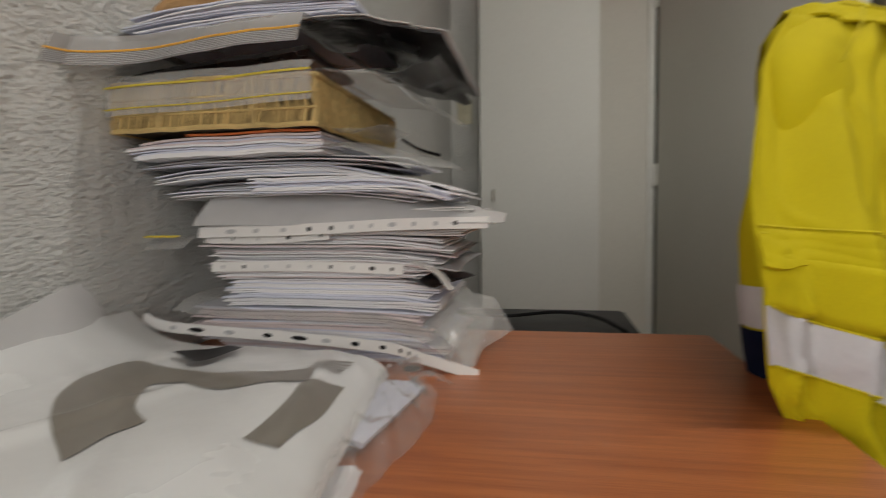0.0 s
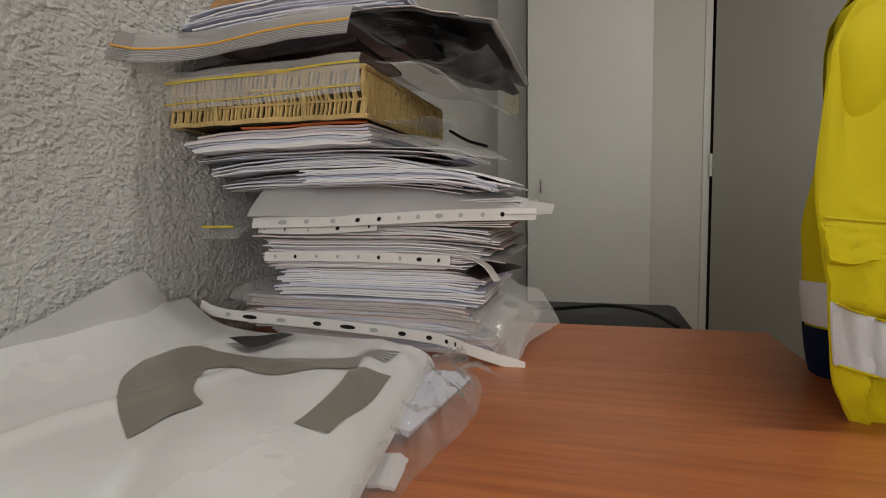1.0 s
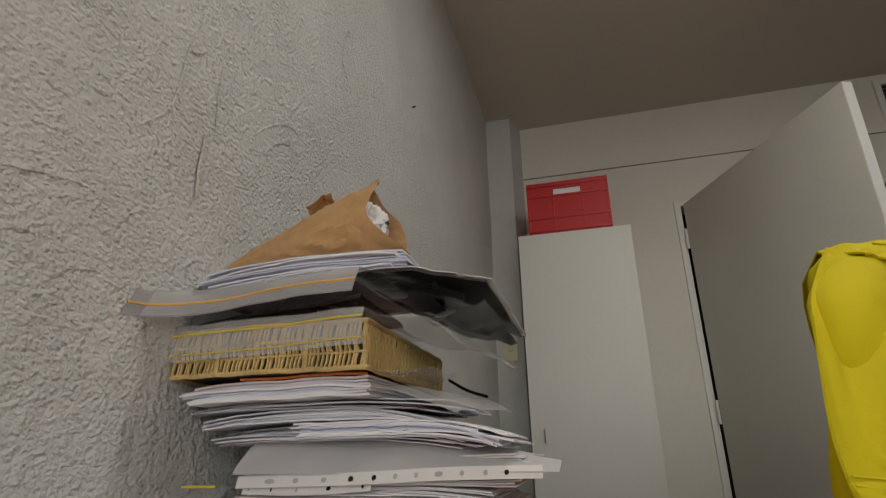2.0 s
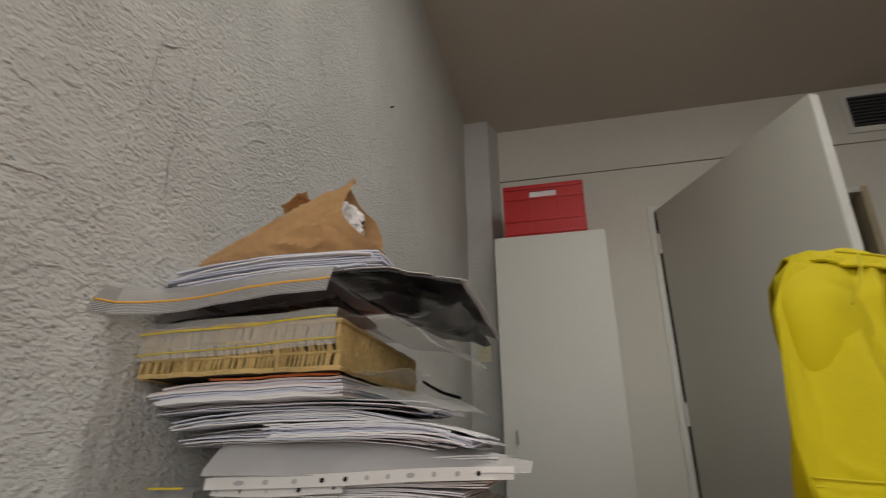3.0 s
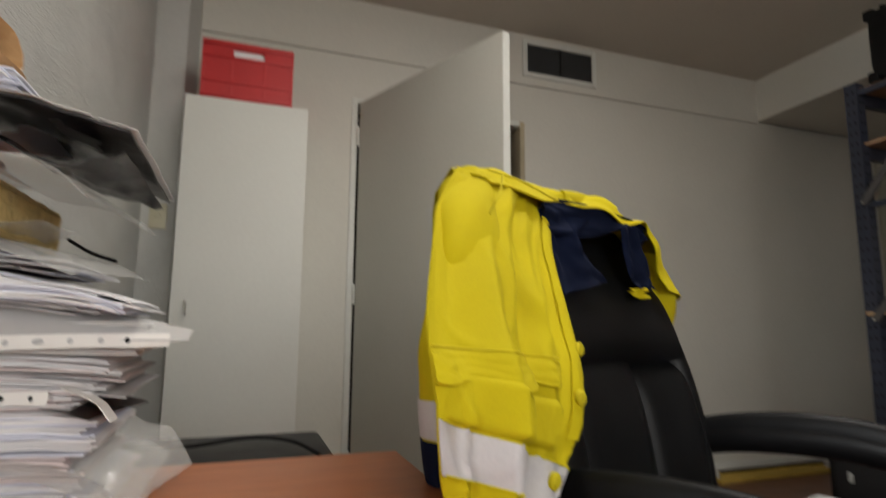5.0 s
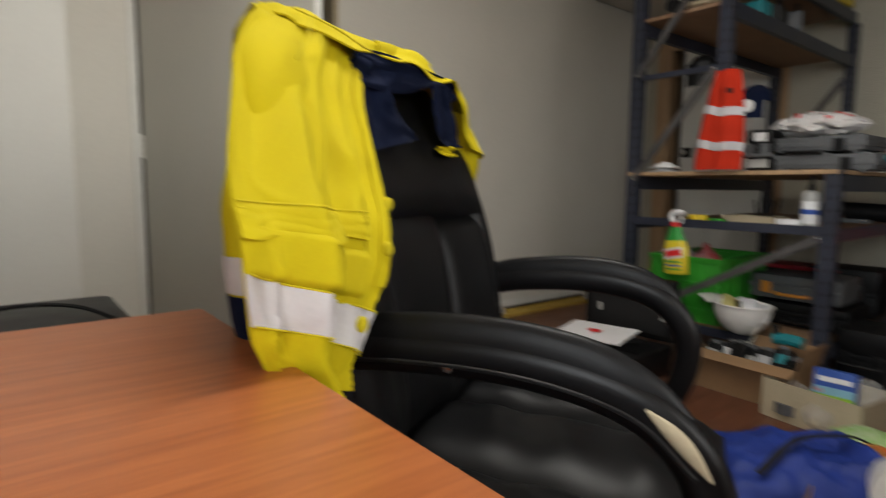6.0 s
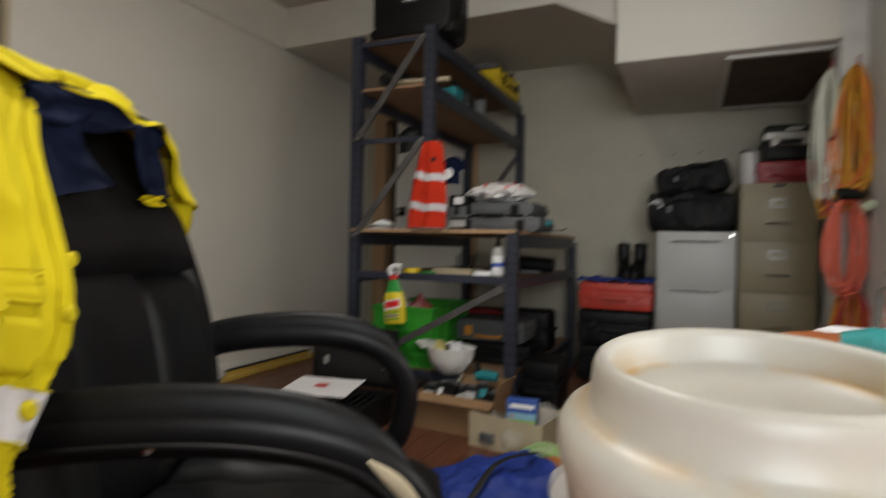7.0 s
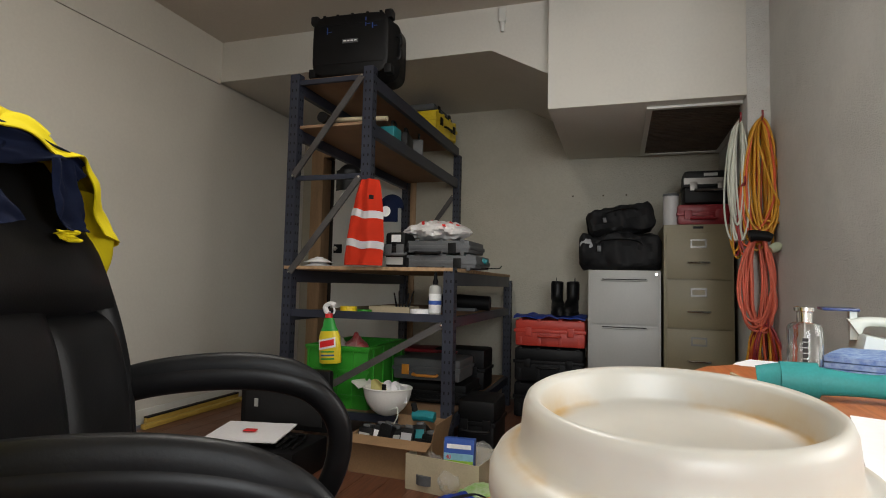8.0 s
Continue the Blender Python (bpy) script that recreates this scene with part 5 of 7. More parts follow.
for u, v in ((0.985, 0.405), (0.90, 0.555), (0.80, 0.775)):
    p = front(u, v, 0.006)
    part("button", lathe([(0, 0.006), (0.006, 0.006), (0.0085, 0.004), (0.0085, 0.0), (0, 0)], 14, None, Matrix.Translation(p) @ (-JN).to_track_quat("Z", "Y").to_matrix().to_4x4()), YELLOW_STITCH, jacket, "yellow button")
# near sleeve, hanging behind the front panel
def tube(path, widths, flat, mat, name, label="", t0=0.0, t1=1.0, grow=0.0):
    L = glide(path, 8)
    n = len(L) - 1
    def at(t):
        k = min(n - 1, int(t * n))
        return L[k].lerp(L[k + 1], t * n - k)
    W = curve([(w, i) for i, w in enumerate(widths)])
    def f(u, v):
        t = t0 + (t1 - t0) * u
        p, a = at(t), 2 * math.pi * v
        r = W(t).x / 2 + grow
        k = 1 + 0.10 * noise.noise((t * 7, math.cos(a) * 1.5, math.sin(a) * 1.5 + 3)) + 0.05 * math.sin(3 * a + t * 9)
        return p + JW * (r * math.cos(a) * k) + JN * (r * flat * math.sin(a) * k)
    return part(name, sheet(f, 28, 20), mat, jacket, label, smooth=70)
SL = [jp(0.01, 1.085, -0.02), jp(-0.052, 1.03, -0.06), jp(-0.076, 0.97, -0.08), jp(-0.083, 0.89, -0.08), jp(-0.085, 0.83, -0.08), jp(-0.084, 0.765, -0.08), jp(-0.066, 0.69, -0.07)]
tube(SL, [0.07, 0.098, 0.106, 0.108, 0.108, 0.104, 0.085], 0.55, YELLOW_CLOTH, "sleeve")
tube(SL, [0.07, 0.098, 0.106, 0.108, 0.108, 0.104, 0.085], 0.55, REFLECTIVE, "sleeve_band", "silver reflective tape", 0.70, 0.80, 0.002)
tube(SL, [0.07, 0.098, 0.106, 0.108, 0.108, 0.104, 0.085], 0.55, NAVY_CLOTH, "cuff", "navy sleeve end", 0.805, 0.99, 0.0025)
part("seam", sweep([jp(-0.110 + 0.09 * k / 10, 1.005 + 0.015 * math.sin(0.3 * k), -0.060 - 0.022 * math.sin(math.pi * k / 10)) for k in range(11)], round_section(0.004, 0.004, 6)), YELLOW_STITCH, jacket)
def shoulder(u, v):
    a, b = 2 * math.pi * v, math.pi * (u - 0.5)
    k = 1 + 0.07 * noise.noise((u * 4, math.cos(a) * 1.6, math.sin(a) * 1.6)) + 0.05 * max(0.0, 1 - 5 * abs(noise.noise((u * 3, math.cos(a) * 2.4, math.sin(a) * 2.4 + 5)))) ** 2
    return jp(-0.018 + 0.042 * math.cos(b) * math.cos(a) * k, 1.050 + 0.040 * math.sin(b) * k, -0.022 + 0.020 * math.cos(b) * math.sin(a) * k)
part("shoulder", sheet(shoulder, 30, 36), YELLOW_CLOTH, jacket, "rounded yellow shoulder", smooth=70)
for pts in (((-0.030, 1.084, -0.075), (0.03, 1.080, -0.082), (0.096, 1.070, -0.085), (0.13, 1.074, -0.075)), ((-0.078, 1.016, -0.115), (-0.056, 1.046, -0.113), (-0.028, 1.074, -0.095))):
    part("seam", sweep(glide([jp(*p) for p in pts], 6), round_section(0.003, 0.003, 5)), YELLOW_STITCH, jacket)
# shoulders and yoke over the top of the chair back
YT = curve([(-0.005, 1.108), (0.03, 1.116), (0.10, 1.118), (0.19, 1.112), (0.27, 1.110), (0.34, 1.120), (0.47, 1.083), (0.57, 1.028), (0.69, 0.959)])
YB_ = curve([(0.0, 1.085), (0.02, 1.085), (0.09, 1.078), (0.18, 1.080), (0.26, 1.086), (0.37, 1.075), (0.43, 1.077), (0.46, 1.025), (0.50, 0.963)])
def yoke(u, v):
    if v < 0.5:
        p = YB_(u).lerp(YT(u), v * 2)
        off = -0.040 - 0.045 * u + 0.045 * (v * 2) ** 1.5 + 0.016 * noise.noise((u * 9, v * 3, 2))
    else:
        k = v * 2 - 1
        p = YT(u) + Vector((0, -0.36 * k, 0))
        p.x += 0.10 * (1 - u) ** 3 * min(1, k * 3)
        off = 0.005 - 0.045 * u + 0.13 * min(1, k * 3) ** 0.6 + 0.012 * noise.noise((u * 9, v * 3, 2))
    return jp(p.x, p.y + 0.006 * noise.noise((u * 12, v * 2, 6)), off)
part("yoke", sheet(yoke, 60, 30, 0.0025), YELLOW_CLOTH, jacket, "yellow shoulder yoke", smooth=70)
part("collar", sweep(glide([jp(0.19, 1.095, -0.045), jp(0.26, 1.103, -0.03), jp(0.32, 1.108, -0.02), jp(0.345, 1.110, -0.03), jp(0.36, 1.095, -0.05)], 6), lambda t: round_section(0.012, 0.020 + 0.012 * math.sin(math.pi * t), 10)), YELLOW_CLOTH, jacket, smooth=60)
def lining(name, left, right, seed, mat, label=""):
    A, B = curve(left), curve(right)
    def f(u, v):
        p = A(v).lerp(B(v), u)
        return jp(p.x, p.y, -0.045 - 0.05 * p.x + 0.006 * math.sin(math.pi * v) + 0.008 * noise.noise((u * 4, v * 5, seed)) - 0.004 * math.sin(9 * u + 2 * v))
    return part(name, sheet(f, 24, 30, 0.0015), mat, jacket, label, smooth=70)
lining("lining", [(0.12, 1.080), (0.20, 1.088), (0.30, 1.090), (0.38, 1.086), (0.45, 1.075)], [(0.13, 1.030), (0.215, 1.032), (0.29, 1.042), (0.385, 1.066), (0.44, 1.045)], 4, NAVY_CLOTH, "navy inside of the jacket")
lining("lining", [(0.122, 1.070), (0.133, 1.046), (0.147, 0.998), (0.170, 0.940)], [(0.245, 1.060), (0.226, 1.030), (0.262, 1.0), (0.308, 0.968)], 6, NAVY_CLOTH)
lining("lining", [(0.350, 1.066), (0.365, 1.021), (0.380, 0.982), (0.410, 0.962)], [(0.405, 1.072), (0.445, 1.029), (0.475, 0.978), (0.478, 0.965)], 8, NAVY_CLOTH)
lining("hem_tab", [(0.376, 0.960), (0.385, 0.952), (0.400, 0.944)], [(0.436, 0.965), (0.446, 0.957), (0.456, 0.948)], 2, YELLOW_CLOTH)
SR = [jp(0.50, 1.035, -0.045), jp(0.545, 0.99, -0.045), jp(0.565, 0.95, -0.045), jp(0.572, 0.89, -0.04), jp(0.582, 0.825, -0.03)]
tube(SR, [0.06, 0.10, 0.10, 0.07, 0.02], 0.4, YELLOW_CLOTH, "sleeve", "empty yellow sleeve folded behind the chair")
# ---- shelving and what it holds ----
def facing(x, y, z, turn=0.0):
    """A place whose front looks down the room towards the desk; local x runs to the side wall."""
    return pose(x, y, z, 0, 0, -90 + turn)

SX, SY0, SY1, SYB, SLEN, BLEN = 2.67, 1.742, 1.290, 0.815, 1.71, 1.52
rack = thing("storage_rack", "blue-grey steel shelving with chipboard shelves over a wide workbench", "shelving")
def post(x, y, z0, z1):
    p = part("post", sweep([(x, y, z0), (x, y, z1)], [(-0.028, 0.004), (0.028, 0.004), (0.028, -0.05), (0.025, -0.05), (0.025, 0.001), (-0.025, 0.001), (-0.025, -0.05), (-0.028, -0.05)], up=(-1, 0, 0)), STEEL_BLUE, rack, smooth=20)
    # Perforations are black blocks laid on for the shade in the holes.
    bm = bmesh.new()
    z = z0 + 0.05
    while z < z1 - 0.02:
        for s in (-0.012, 0.012):
            box(bm, (x - 0.0056, y + s - 0.0035, z), (x - 0.0045, y + s + 0.0035, z + 0.014))
        for s in (0.015, 0.035):
            box(bm, (x + s - 0.003, y - 0.0296, z), (x + s + 0.003, y - 0.0284, z + 0.014))
        z += 0.05
    holes = part("perforation", bm, HOLE_SHADE, p)
    tagged(holes, kind="stuff")
post(SX, SY0, 0.0, 2.05)
post(SX, SY1, 1.412, 2.055)
post(SX + SLEN, SY0, 0.0, 2.05)
post(SX + SLEN, SY1, 0.985, 1.96)
post(SX, SYB, 0.0, 0.975)
post(SX + BLEN, SYB, 0.0, 0.93)
def beam(a, b, h=0.055, t=0.03, name="beam"):
    part(name, sweep([a, b], [(-t / 2, -h / 2), (t / 2, -h / 2), (t / 2, h / 2), (-t / 2, h / 2)]), STEEL_BLUE, rack, smooth=20)
def brace(a, b, w=0.034):
    part("brace", sweep([a, b], [(-0.006, -w / 2), (0.006, -w / 2), (0.006, w / 2), (-0.006, w / 2)]), STEEL_GREY, rack, smooth=20)
    for p in (a, b):
        part("bolt", lathe([(0, 0), (0.007, 0), (0.007, 0.004), (0, 0.006)], 8, None, Matrix.Translation(Vector(p) - Vector((0.008, 0, 0))) @ Matrix.Rotation(radians(-90), 4, "Y")), CHROME, rack)
for z in (1.985, 1.722):
    for y in (SY0, SY1):
        beam((SX + 0.05, y, z), (SX + SLEN, y, z), 0.07)
    part("shelf_board", boxes(((SX + 0.02, SY1 + 0.017, z + 0.022), (SX + SLEN, SY0 - 0.017, z + 0.038)), bevel=0.001), CHIP_SHADE, rack, "chipboard shelf")
for y, l in ((SY0, SLEN), (SYB, BLEN)):
    beam((SX + 0.05, y, 0.92), (SX + l, y, 0.92), 0.07)
    beam((SX + 0.05, y, 0.70), (SX + l, y, 0.70), 0.05)
    beam((SX + 0.05, y, 0.19), (SX + l, y, 0.19), 0.05)
part("shelf_board", boxes(((SX - 0.01, SYB - 0.02, 0.957), (SX + BLEN, SY0 + 0.02, 0.975)), bevel=0.001), CHIPBOARD, rack, "chipboard bench top")
part("shelf_board", boxes(((SX + 0.02, SYB + 0.017, 0.715), (SX + BLEN, SY0 - 0.017, 0.727))), CHIP_SHADE, rack, "chipboard shelf")
part("shelf_board", boxes(((SX + 0.02, SYB + 0.017, 0.205), (SX + BLEN, SY0 - 0.017, 0.220))), CHIP_SHADE, rack, "chipboard shelf")
for z in (2.00, 1.46):
    beam((SX + 0.012, SY0 - 0.03, z), (SX + 0.012, SY1 + 0.03, z), 0.026, 0.02, "end_rail")
beam((SX + 0.012, SY0 - 0.03, 0.72), (SX + 0.012, SYB + 0.03, 0.72), 0.04, 0.02, "end_rail")
beam((SX + 0.012, SY0 - 0.03, 0.20), (SX + 0.012, SYB + 0.03, 0.20), 0.04, 0.02, "end_rail")
brace((SX - 0.012, SY1 + 0.03, 2.00), (SX - 0.012, SY0 - 0.02, 1.47))
brace((SX - 0.012, SY1 + 0.03, 1.45), (SX - 0.012, SY0 - 0.02, 0.94))
brace((SX - 0.012, SYB + 0.03, 0.69), (SX - 0.012, SY0 - 0.15, 0.27))
brace((SX + SLEN + 0.01, SY1 + 0.03, 1.62), (SX + SLEN + 0.01, SY0 - 0.05, 1.1))

def rugged_case(name, label, w, d, h, m, mat, latch, split=0.6, bumps=True, group=""):
    c = thing(name, label, "case", m, group)
    part("base", boxes(((-w / 2, -d / 2, 0.004), (w / 2, d / 2, h * split - 0.002)), bevel=min(0.022, h * 0.12)), mat, c)
    part("lid", boxes(((-w / 2, -d / 2, h * split), (w / 2, d / 2, h)), bevel=min(0.022, h * 0.12)), mat, c)
    part("rim", boxes(((-w / 2 - 0.006, -d / 2 - 0.006, h * split - 0.012), (w / 2 + 0.006, d / 2 + 0.006, h * split + 0.010)), bevel=0.004), mat, c)
    for s in (-0.30, 0.30):
        part("latch", boxes(((s * w - 0.022, -d / 2 - 0.016, h * split - 0.035), (s * w + 0.022, -d / 2 - 0.0065, h * split + 0.022)), bevel=0.003), latch, c)
    part("handle", sweep(glide([(-0.07, -d / 2 - 0.008, h * split - 0.03), (-0.06, -d / 2 - 0.026, h * split - 0.034), (0.06, -d / 2 - 0.026, h * split - 0.034), (0.07, -d / 2 - 0.008, h * split - 0.03)], 5), round_section(0.018, 0.016, 8)), latch, c)
    if bumps:
        for s in (-0.42, -0.15, 0.15, 0.42):
            part("rib", boxes(((s * w - 0.012, -d / 2 - 0.004, 0.012), (s * w + 0.012, -d / 2 + 0.002, h * split - 0.045)), bevel=0.002), mat, c)
            part("rib", boxes(((s * w - 0.012, -d / 2 - 0.003, h - 0.01), (s * w + 0.012, d / 2 + 0.003, h + 0.006)), bevel=0.002), mat, c)
    return c

# upright black transport case on the top shelf
tc = thing("transport_case", "scuffed black ribbed plastic transport case on the top shelf", "case", facing(2.86, 1.44, 2.024, 3))
bm = bmesh.new()
sec = round_section(0.47, 0.355, 40, 6)
rings = []
for u, k in ((-0.15, 0.90), (-0.145, 0.96), (-0.12, 1.0), (-0.01, 1.0), (0.0, 1.03), (0.02, 1.03), (0.03, 1.0), (0.13, 1.0), (0.15, 0.94)):
    rings.append([bm.verts.new((x * k, u, 0.186 + z * k)) for x, z in sec])
for a, b in zip(rings, rings[1:]):
    for k in range(40):
        bm.faces.new((a[k], a[(k + 1) % 40], b[(k + 1) % 40], b[k]))
bm.faces.new(rings[0][::-1])
bm.faces.new(rings[-1])
part("shell", bm, BLACK_PLASTIC, tc, smooth=40)
part("label_plate", boxes(((-0.045, -0.154, 0.190), (0.050, -0.1505, 0.214)), bevel=0.002), GREY_PLASTIC, tc, "small grey label plate")
bm = bmesh.new()
for k in range(4):
    box(bm, (-0.036 + 0.021 * k, -0.1555, 0.199), (-0.020 + 0.021 * k, -0.1545, 0.206))
part("label_text", bm, WHITE_INK, tc, "white illegible lettering")
for x in (-0.17, -0.09, 0.0, 0.09, 0.17):
    part("rib", boxes(((x - 0.008, -0.13, 0.355), (x + 0.008, 0.13, 0.372)), bevel=0.003), BLACK_PLASTIC, tc)
for s in (-1, 1):
    part("corner_guard", boxes(((s * 0.225 - 0.022, -0.148, 0.010), (s * 0.225 + 0.022, -0.09, 0.060)), bevel=0.008), BLACK_PLASTIC, tc)
    part("corner_guard", boxes(((s * 0.222 - 0.022, -0.148, 0.318), (s * 0.222 + 0.022, -0.09, 0.366)), bevel=0.008), BLACK_PLASTIC, tc)
    part("latch", boxes(((s * 0.244 - 0.008, -0.02, 0.15), (s * 0.244 + 0.008, 0.03, 0.22)), bevel=0.003), BLACK_PLASTIC, tc)
for z in (0.075, 0.300):
    part("ridge", boxes(((-0.20, -0.1535, z), (0.20, -0.146, z + 0.008)), bevel=0.002), BLACK_PLASTIC, tc)
for x, z, l in ((-0.14, 0.25, 0.04), (0.09, 0.28, 0.05), (0.13, 0.265, 0.03)):
    part("scuff", boxes(((x, -0.1512, z), (x + 0.006, -0.1495, z + l)), ((x + 0.01, -0.1512, z + 0.01), (x + 0.03, -0.1495, z + 0.013))), BLUE_INK, tc, "faded blue scuff")
part("side_handle", sweep(glide([(0.24, -0.05, 0.12), (0.262, -0.05, 0.13), (0.262, -0.05, 0.24), (0.24, -0.05, 0.25)], 5), round_section(0.02, 0.02, 8)), BLACK_PLASTIC, tc)

rugged_case("tool_case", "bright yellow plastic case with black latches", 0.44, 0.30, 0.155, pose(4.06, 1.43, 2.024, 0, 0, -4), YELLOW_PLASTIC, BLACK_PLASTIC)
rugged_case("tool_case", "dark grey flat case on the yellow one", 0.40, 0.25, 0.05, pose(4.06, 1.44, 2.187, 0, 0, -2), GREY_PLASTIC, BLACK_PLASTIC, 0.5, False)
for k, (x, w, h, mat, lab) in enumerate(((3.15, 0.12, 0.09, TEAL_PLASTIC, "teal power tool body on the shelf"), (3.36, 0.20, 0.10, BLACK_PLASTIC, "black tool bag on the shelf"), (3.60, 0.07, 0.13, GREY_PLASTIC, "grey box with a paper label"))):
    t = thing("power_tool" if k < 2 else "storage_box", lab, "tool" if k < 2 else "box", pose(x, 1.36, 1.761, 0, 0, 10 * k))
    part("body", boxes(((-w / 2, -0.05, 0), (w / 2, 0.09, h)), bevel=0.012), mat, t)
    part("grip", sweep(glide([(-w * 0.3, -0.02, h - 0.004), (-w * 0.2, -0.02, h + 0.035), (w * 0.2, -0.02, h + 0.035), (w * 0.3, -0.02, h - 0.004)], 4), round_section(0.016, 0.016, 8)), BLACK_PLASTIC, t)
mal = thing("mallet", "rubber mallet with a pale wooden handle on the shelf", "mallet", pose(2.73, 1.42, 1.762))
part("handle", sweep(glide([(0.0, 0.12, 0.030), (0.0, 0.0, 0.026), (0.0, -0.22, 0.016)], 5), round_section(0.030, 0.026, 10)), CARTON_BUFF, mal)
part("head", sweep([(-0.05, 0.15, 0.035), (-0.045, 0.15, 0.035), (0.045, 0.15, 0.035), (0.05, 0.15, 0.035)], lambda t: round_section(0.055 if 0.1 < t < 0.9 else 0.062, 0.062, 14)), BLACK_PLASTIC, mal)

# orange vest on the bench end
def hung(name, label, x, y0, y1, z0, z1, mat, bands=(), band_mat=REFLECTIVE, depth=0.05, narrow=0.45, lean=0.02, slope=0.0):
    t = thing(name, label, "clothing", pose(x, (y0 + y1) / 2, z0))
    w, h = abs(y1 - y0), z1 - z0
    def f(u, v, lift=0.0):
        k = 1 - narrow * v ** 2.2
        y = (0.5 - u) * w * k + lean * v * w
        d = depth * (0.6 * math.sin(u * 11 + v) * 0.4 + 0.9 * math.sin(math.pi * u)) * (1 - 0.3 * v) + 0.012 * noise.noise((u * 6, v * 5, 3))
        return Vector((-d - lift, y, h * v))
    part("cloth", sheet(f, 30, 30, 0.003), mat, t, smooth=70)
    for v in bands:
        part("reflective_band", sheet(lambda a, b, v=v: f(-0.01 + 1.02 * a, v + 0.085 * b + slope * (0.5 - a) + 0.012 * math.sin(a * 9), 0.004), 30, 4, 0.001), band_mat, t, "silver reflective tape", smooth=70)
    return t, f
vest, vf = hung("safety_vest", "orange hi-vis vest with silver bands hanging from the rack", 2.625, 1.375, 1.165, 0.980, 1.425, ORANGE_CLOTH, (0.20, 0.55), narrow=0.52, lean=-0.14, slope=0.05)
part("badge", sheet(lambda a, b: vf(0.66 + 0.12 * a, 0.76 + 0.05 * b, 0.006), 3, 3, 0.001), BLACK_PLASTIC, vest)
cap = thing("cap", "navy cap with a white badge hung on the rack", "cap", facing(2.97, 1.262, 1.235, 0))
def cap_f(u, v):
    a, b = math.pi * (1.6 * v - 0.3), 0.5 * math.pi * u
    return Vector((0.074 * math.cos(a) * math.cos(b), -0.060 * math.sin(a) * math.cos(b) * (1 - 0.15 * u), 0.085 + 0.085 * math.sin(b) ** 0.8))
part("crown", sheet(cap_f, 10, 16, 0.004), NAVY_CLOTH, cap)
part("brim", sheet(lambda u, v: Vector(((u - 0.5) * 0.12, -0.05 - 0.03 * math.sin(math.pi * u), 0.002 + 0.12 * v)), 8, 4, 0.004), NAVY_CLOTH, cap)
part("badge", lathe([(0.0, 0.0), (0.022, 0.0), (0.030, 0.001), (0.030, 0.002), (0.022, 0.003), (0.0, 0.003)], 20, None, Matrix.Translation((0, -0.086, 0.06)) @ Matrix.Rotation(radians(90), 4, "X")), WHITE_INK, cap, "white round badge")
cap2 = thing("cap", "black cap hung behind the rack post", "cap", facing(2.97, 1.54, 1.425, 0))
part("crown", sheet(cap_f, 10, 16, 0.004), BLACK_PLASTIC, cap2)
part("brim", sheet(lambda u, v: Vector(((u - 0.5) * 0.12, -0.05 - 0.03 * math.sin(math.pi * u), 0.002 + 0.12 * v)), 8, 4, 0.004), BLACK_PLASTIC, cap2)

# on the bench top
BT = 0.975
rugged_case("tool_case", "dark grey flat tool case with a lid catch", 0.50, 0.32, 0.075, facing(3.05, 0.985, BT), GREY_PLASTIC, BLACK_PLASTIC, 0.5, True)
rugged_case("tool_case", "dark grey tool case lying aslant on another", 0.46, 0.30, 0.07, facing(3.05, 1.00, BT + 0.085, -2), GREY_PLASTIC, BLACK_PLASTIC, 0.5, True)
ttl = thing("power_tool", "teal cordless tool on the workbench", "tool", facing(3.06, 0.70 + 0.10, BT + 0.004))
part("body", sweep([(-0.05, 0, 0.06), (0.0, 0, 0.065), (0.06, 0, 0.05), (0.09, 0, 0.04)], lambda t: round_section(0.05, 0.05 - 0.02 * t, 10)), TEAL_PLASTIC, ttl)
part("battery", boxes(((-0.06, -0.035, 0.0), (0.03, 0.035, 0.035)), bevel=0.006), BLACK_PLASTIC, ttl)
part("cord", sweep(glide([(0.03, -0.04, 0.008), (0.10, -0.05, 0.006), (0.16, -0.03, 0.006), (0.17, 0.0, 0.02)], 5), round_section(0.006, 0.006, 6)), BLACK_PLASTIC, ttl)
rc = rugged_case("storage_box", "small blue and black case with a white label", 0.12, 0.18, 0.20, facing(2.95, 1.29 - 0.10, BT), BLACK_PLASTIC, GREY_PLASTIC, 0.55, False)
part("label_plate", boxes(((-0.02, -0.0935, 0.145), (0.035, -0.0905, 0.185))), WHITE_INK, rc, "white label")
part("label_plate", boxes(((-0.05, -0.0935, 0.02), (0.05, -0.0905, 0.06))), GREY_STEEL, rc, "silver trim")
wb = thing("shopping_bag", "white plastic bag with red dots, half crumpled", "plastic bag", facing(3.03, 1.0, BT + 0.166))
def wbag(u, v):
    a = 2 * math.pi * v
    e = math.sin(math.pi * min(1, u * 1.02)) ** 0.45
    k = 1 + 0.45 * noise.noise((u * 7, math.cos(a) * 2, math.sin(a) * 2)) + 0.25 * noise.noise((u * 18, math.cos(a) * 5, math.sin(a) * 5))
    return Vector((-0.21 + 0.42 * u, 0.11 * e * math.cos(a) * k, max(0.001, 0.042 + 0.052 * e * math.sin(a) * k + 0.012 * math.sin(3 * u))))
part("film", sheet(wbag, 34, 30), material("white_bag_film", (0.75, 0.73, 0.72), 0.3, var=0.05, scale=10, fine=40, bump=0.4, depth=0.004), wb, smooth=30)
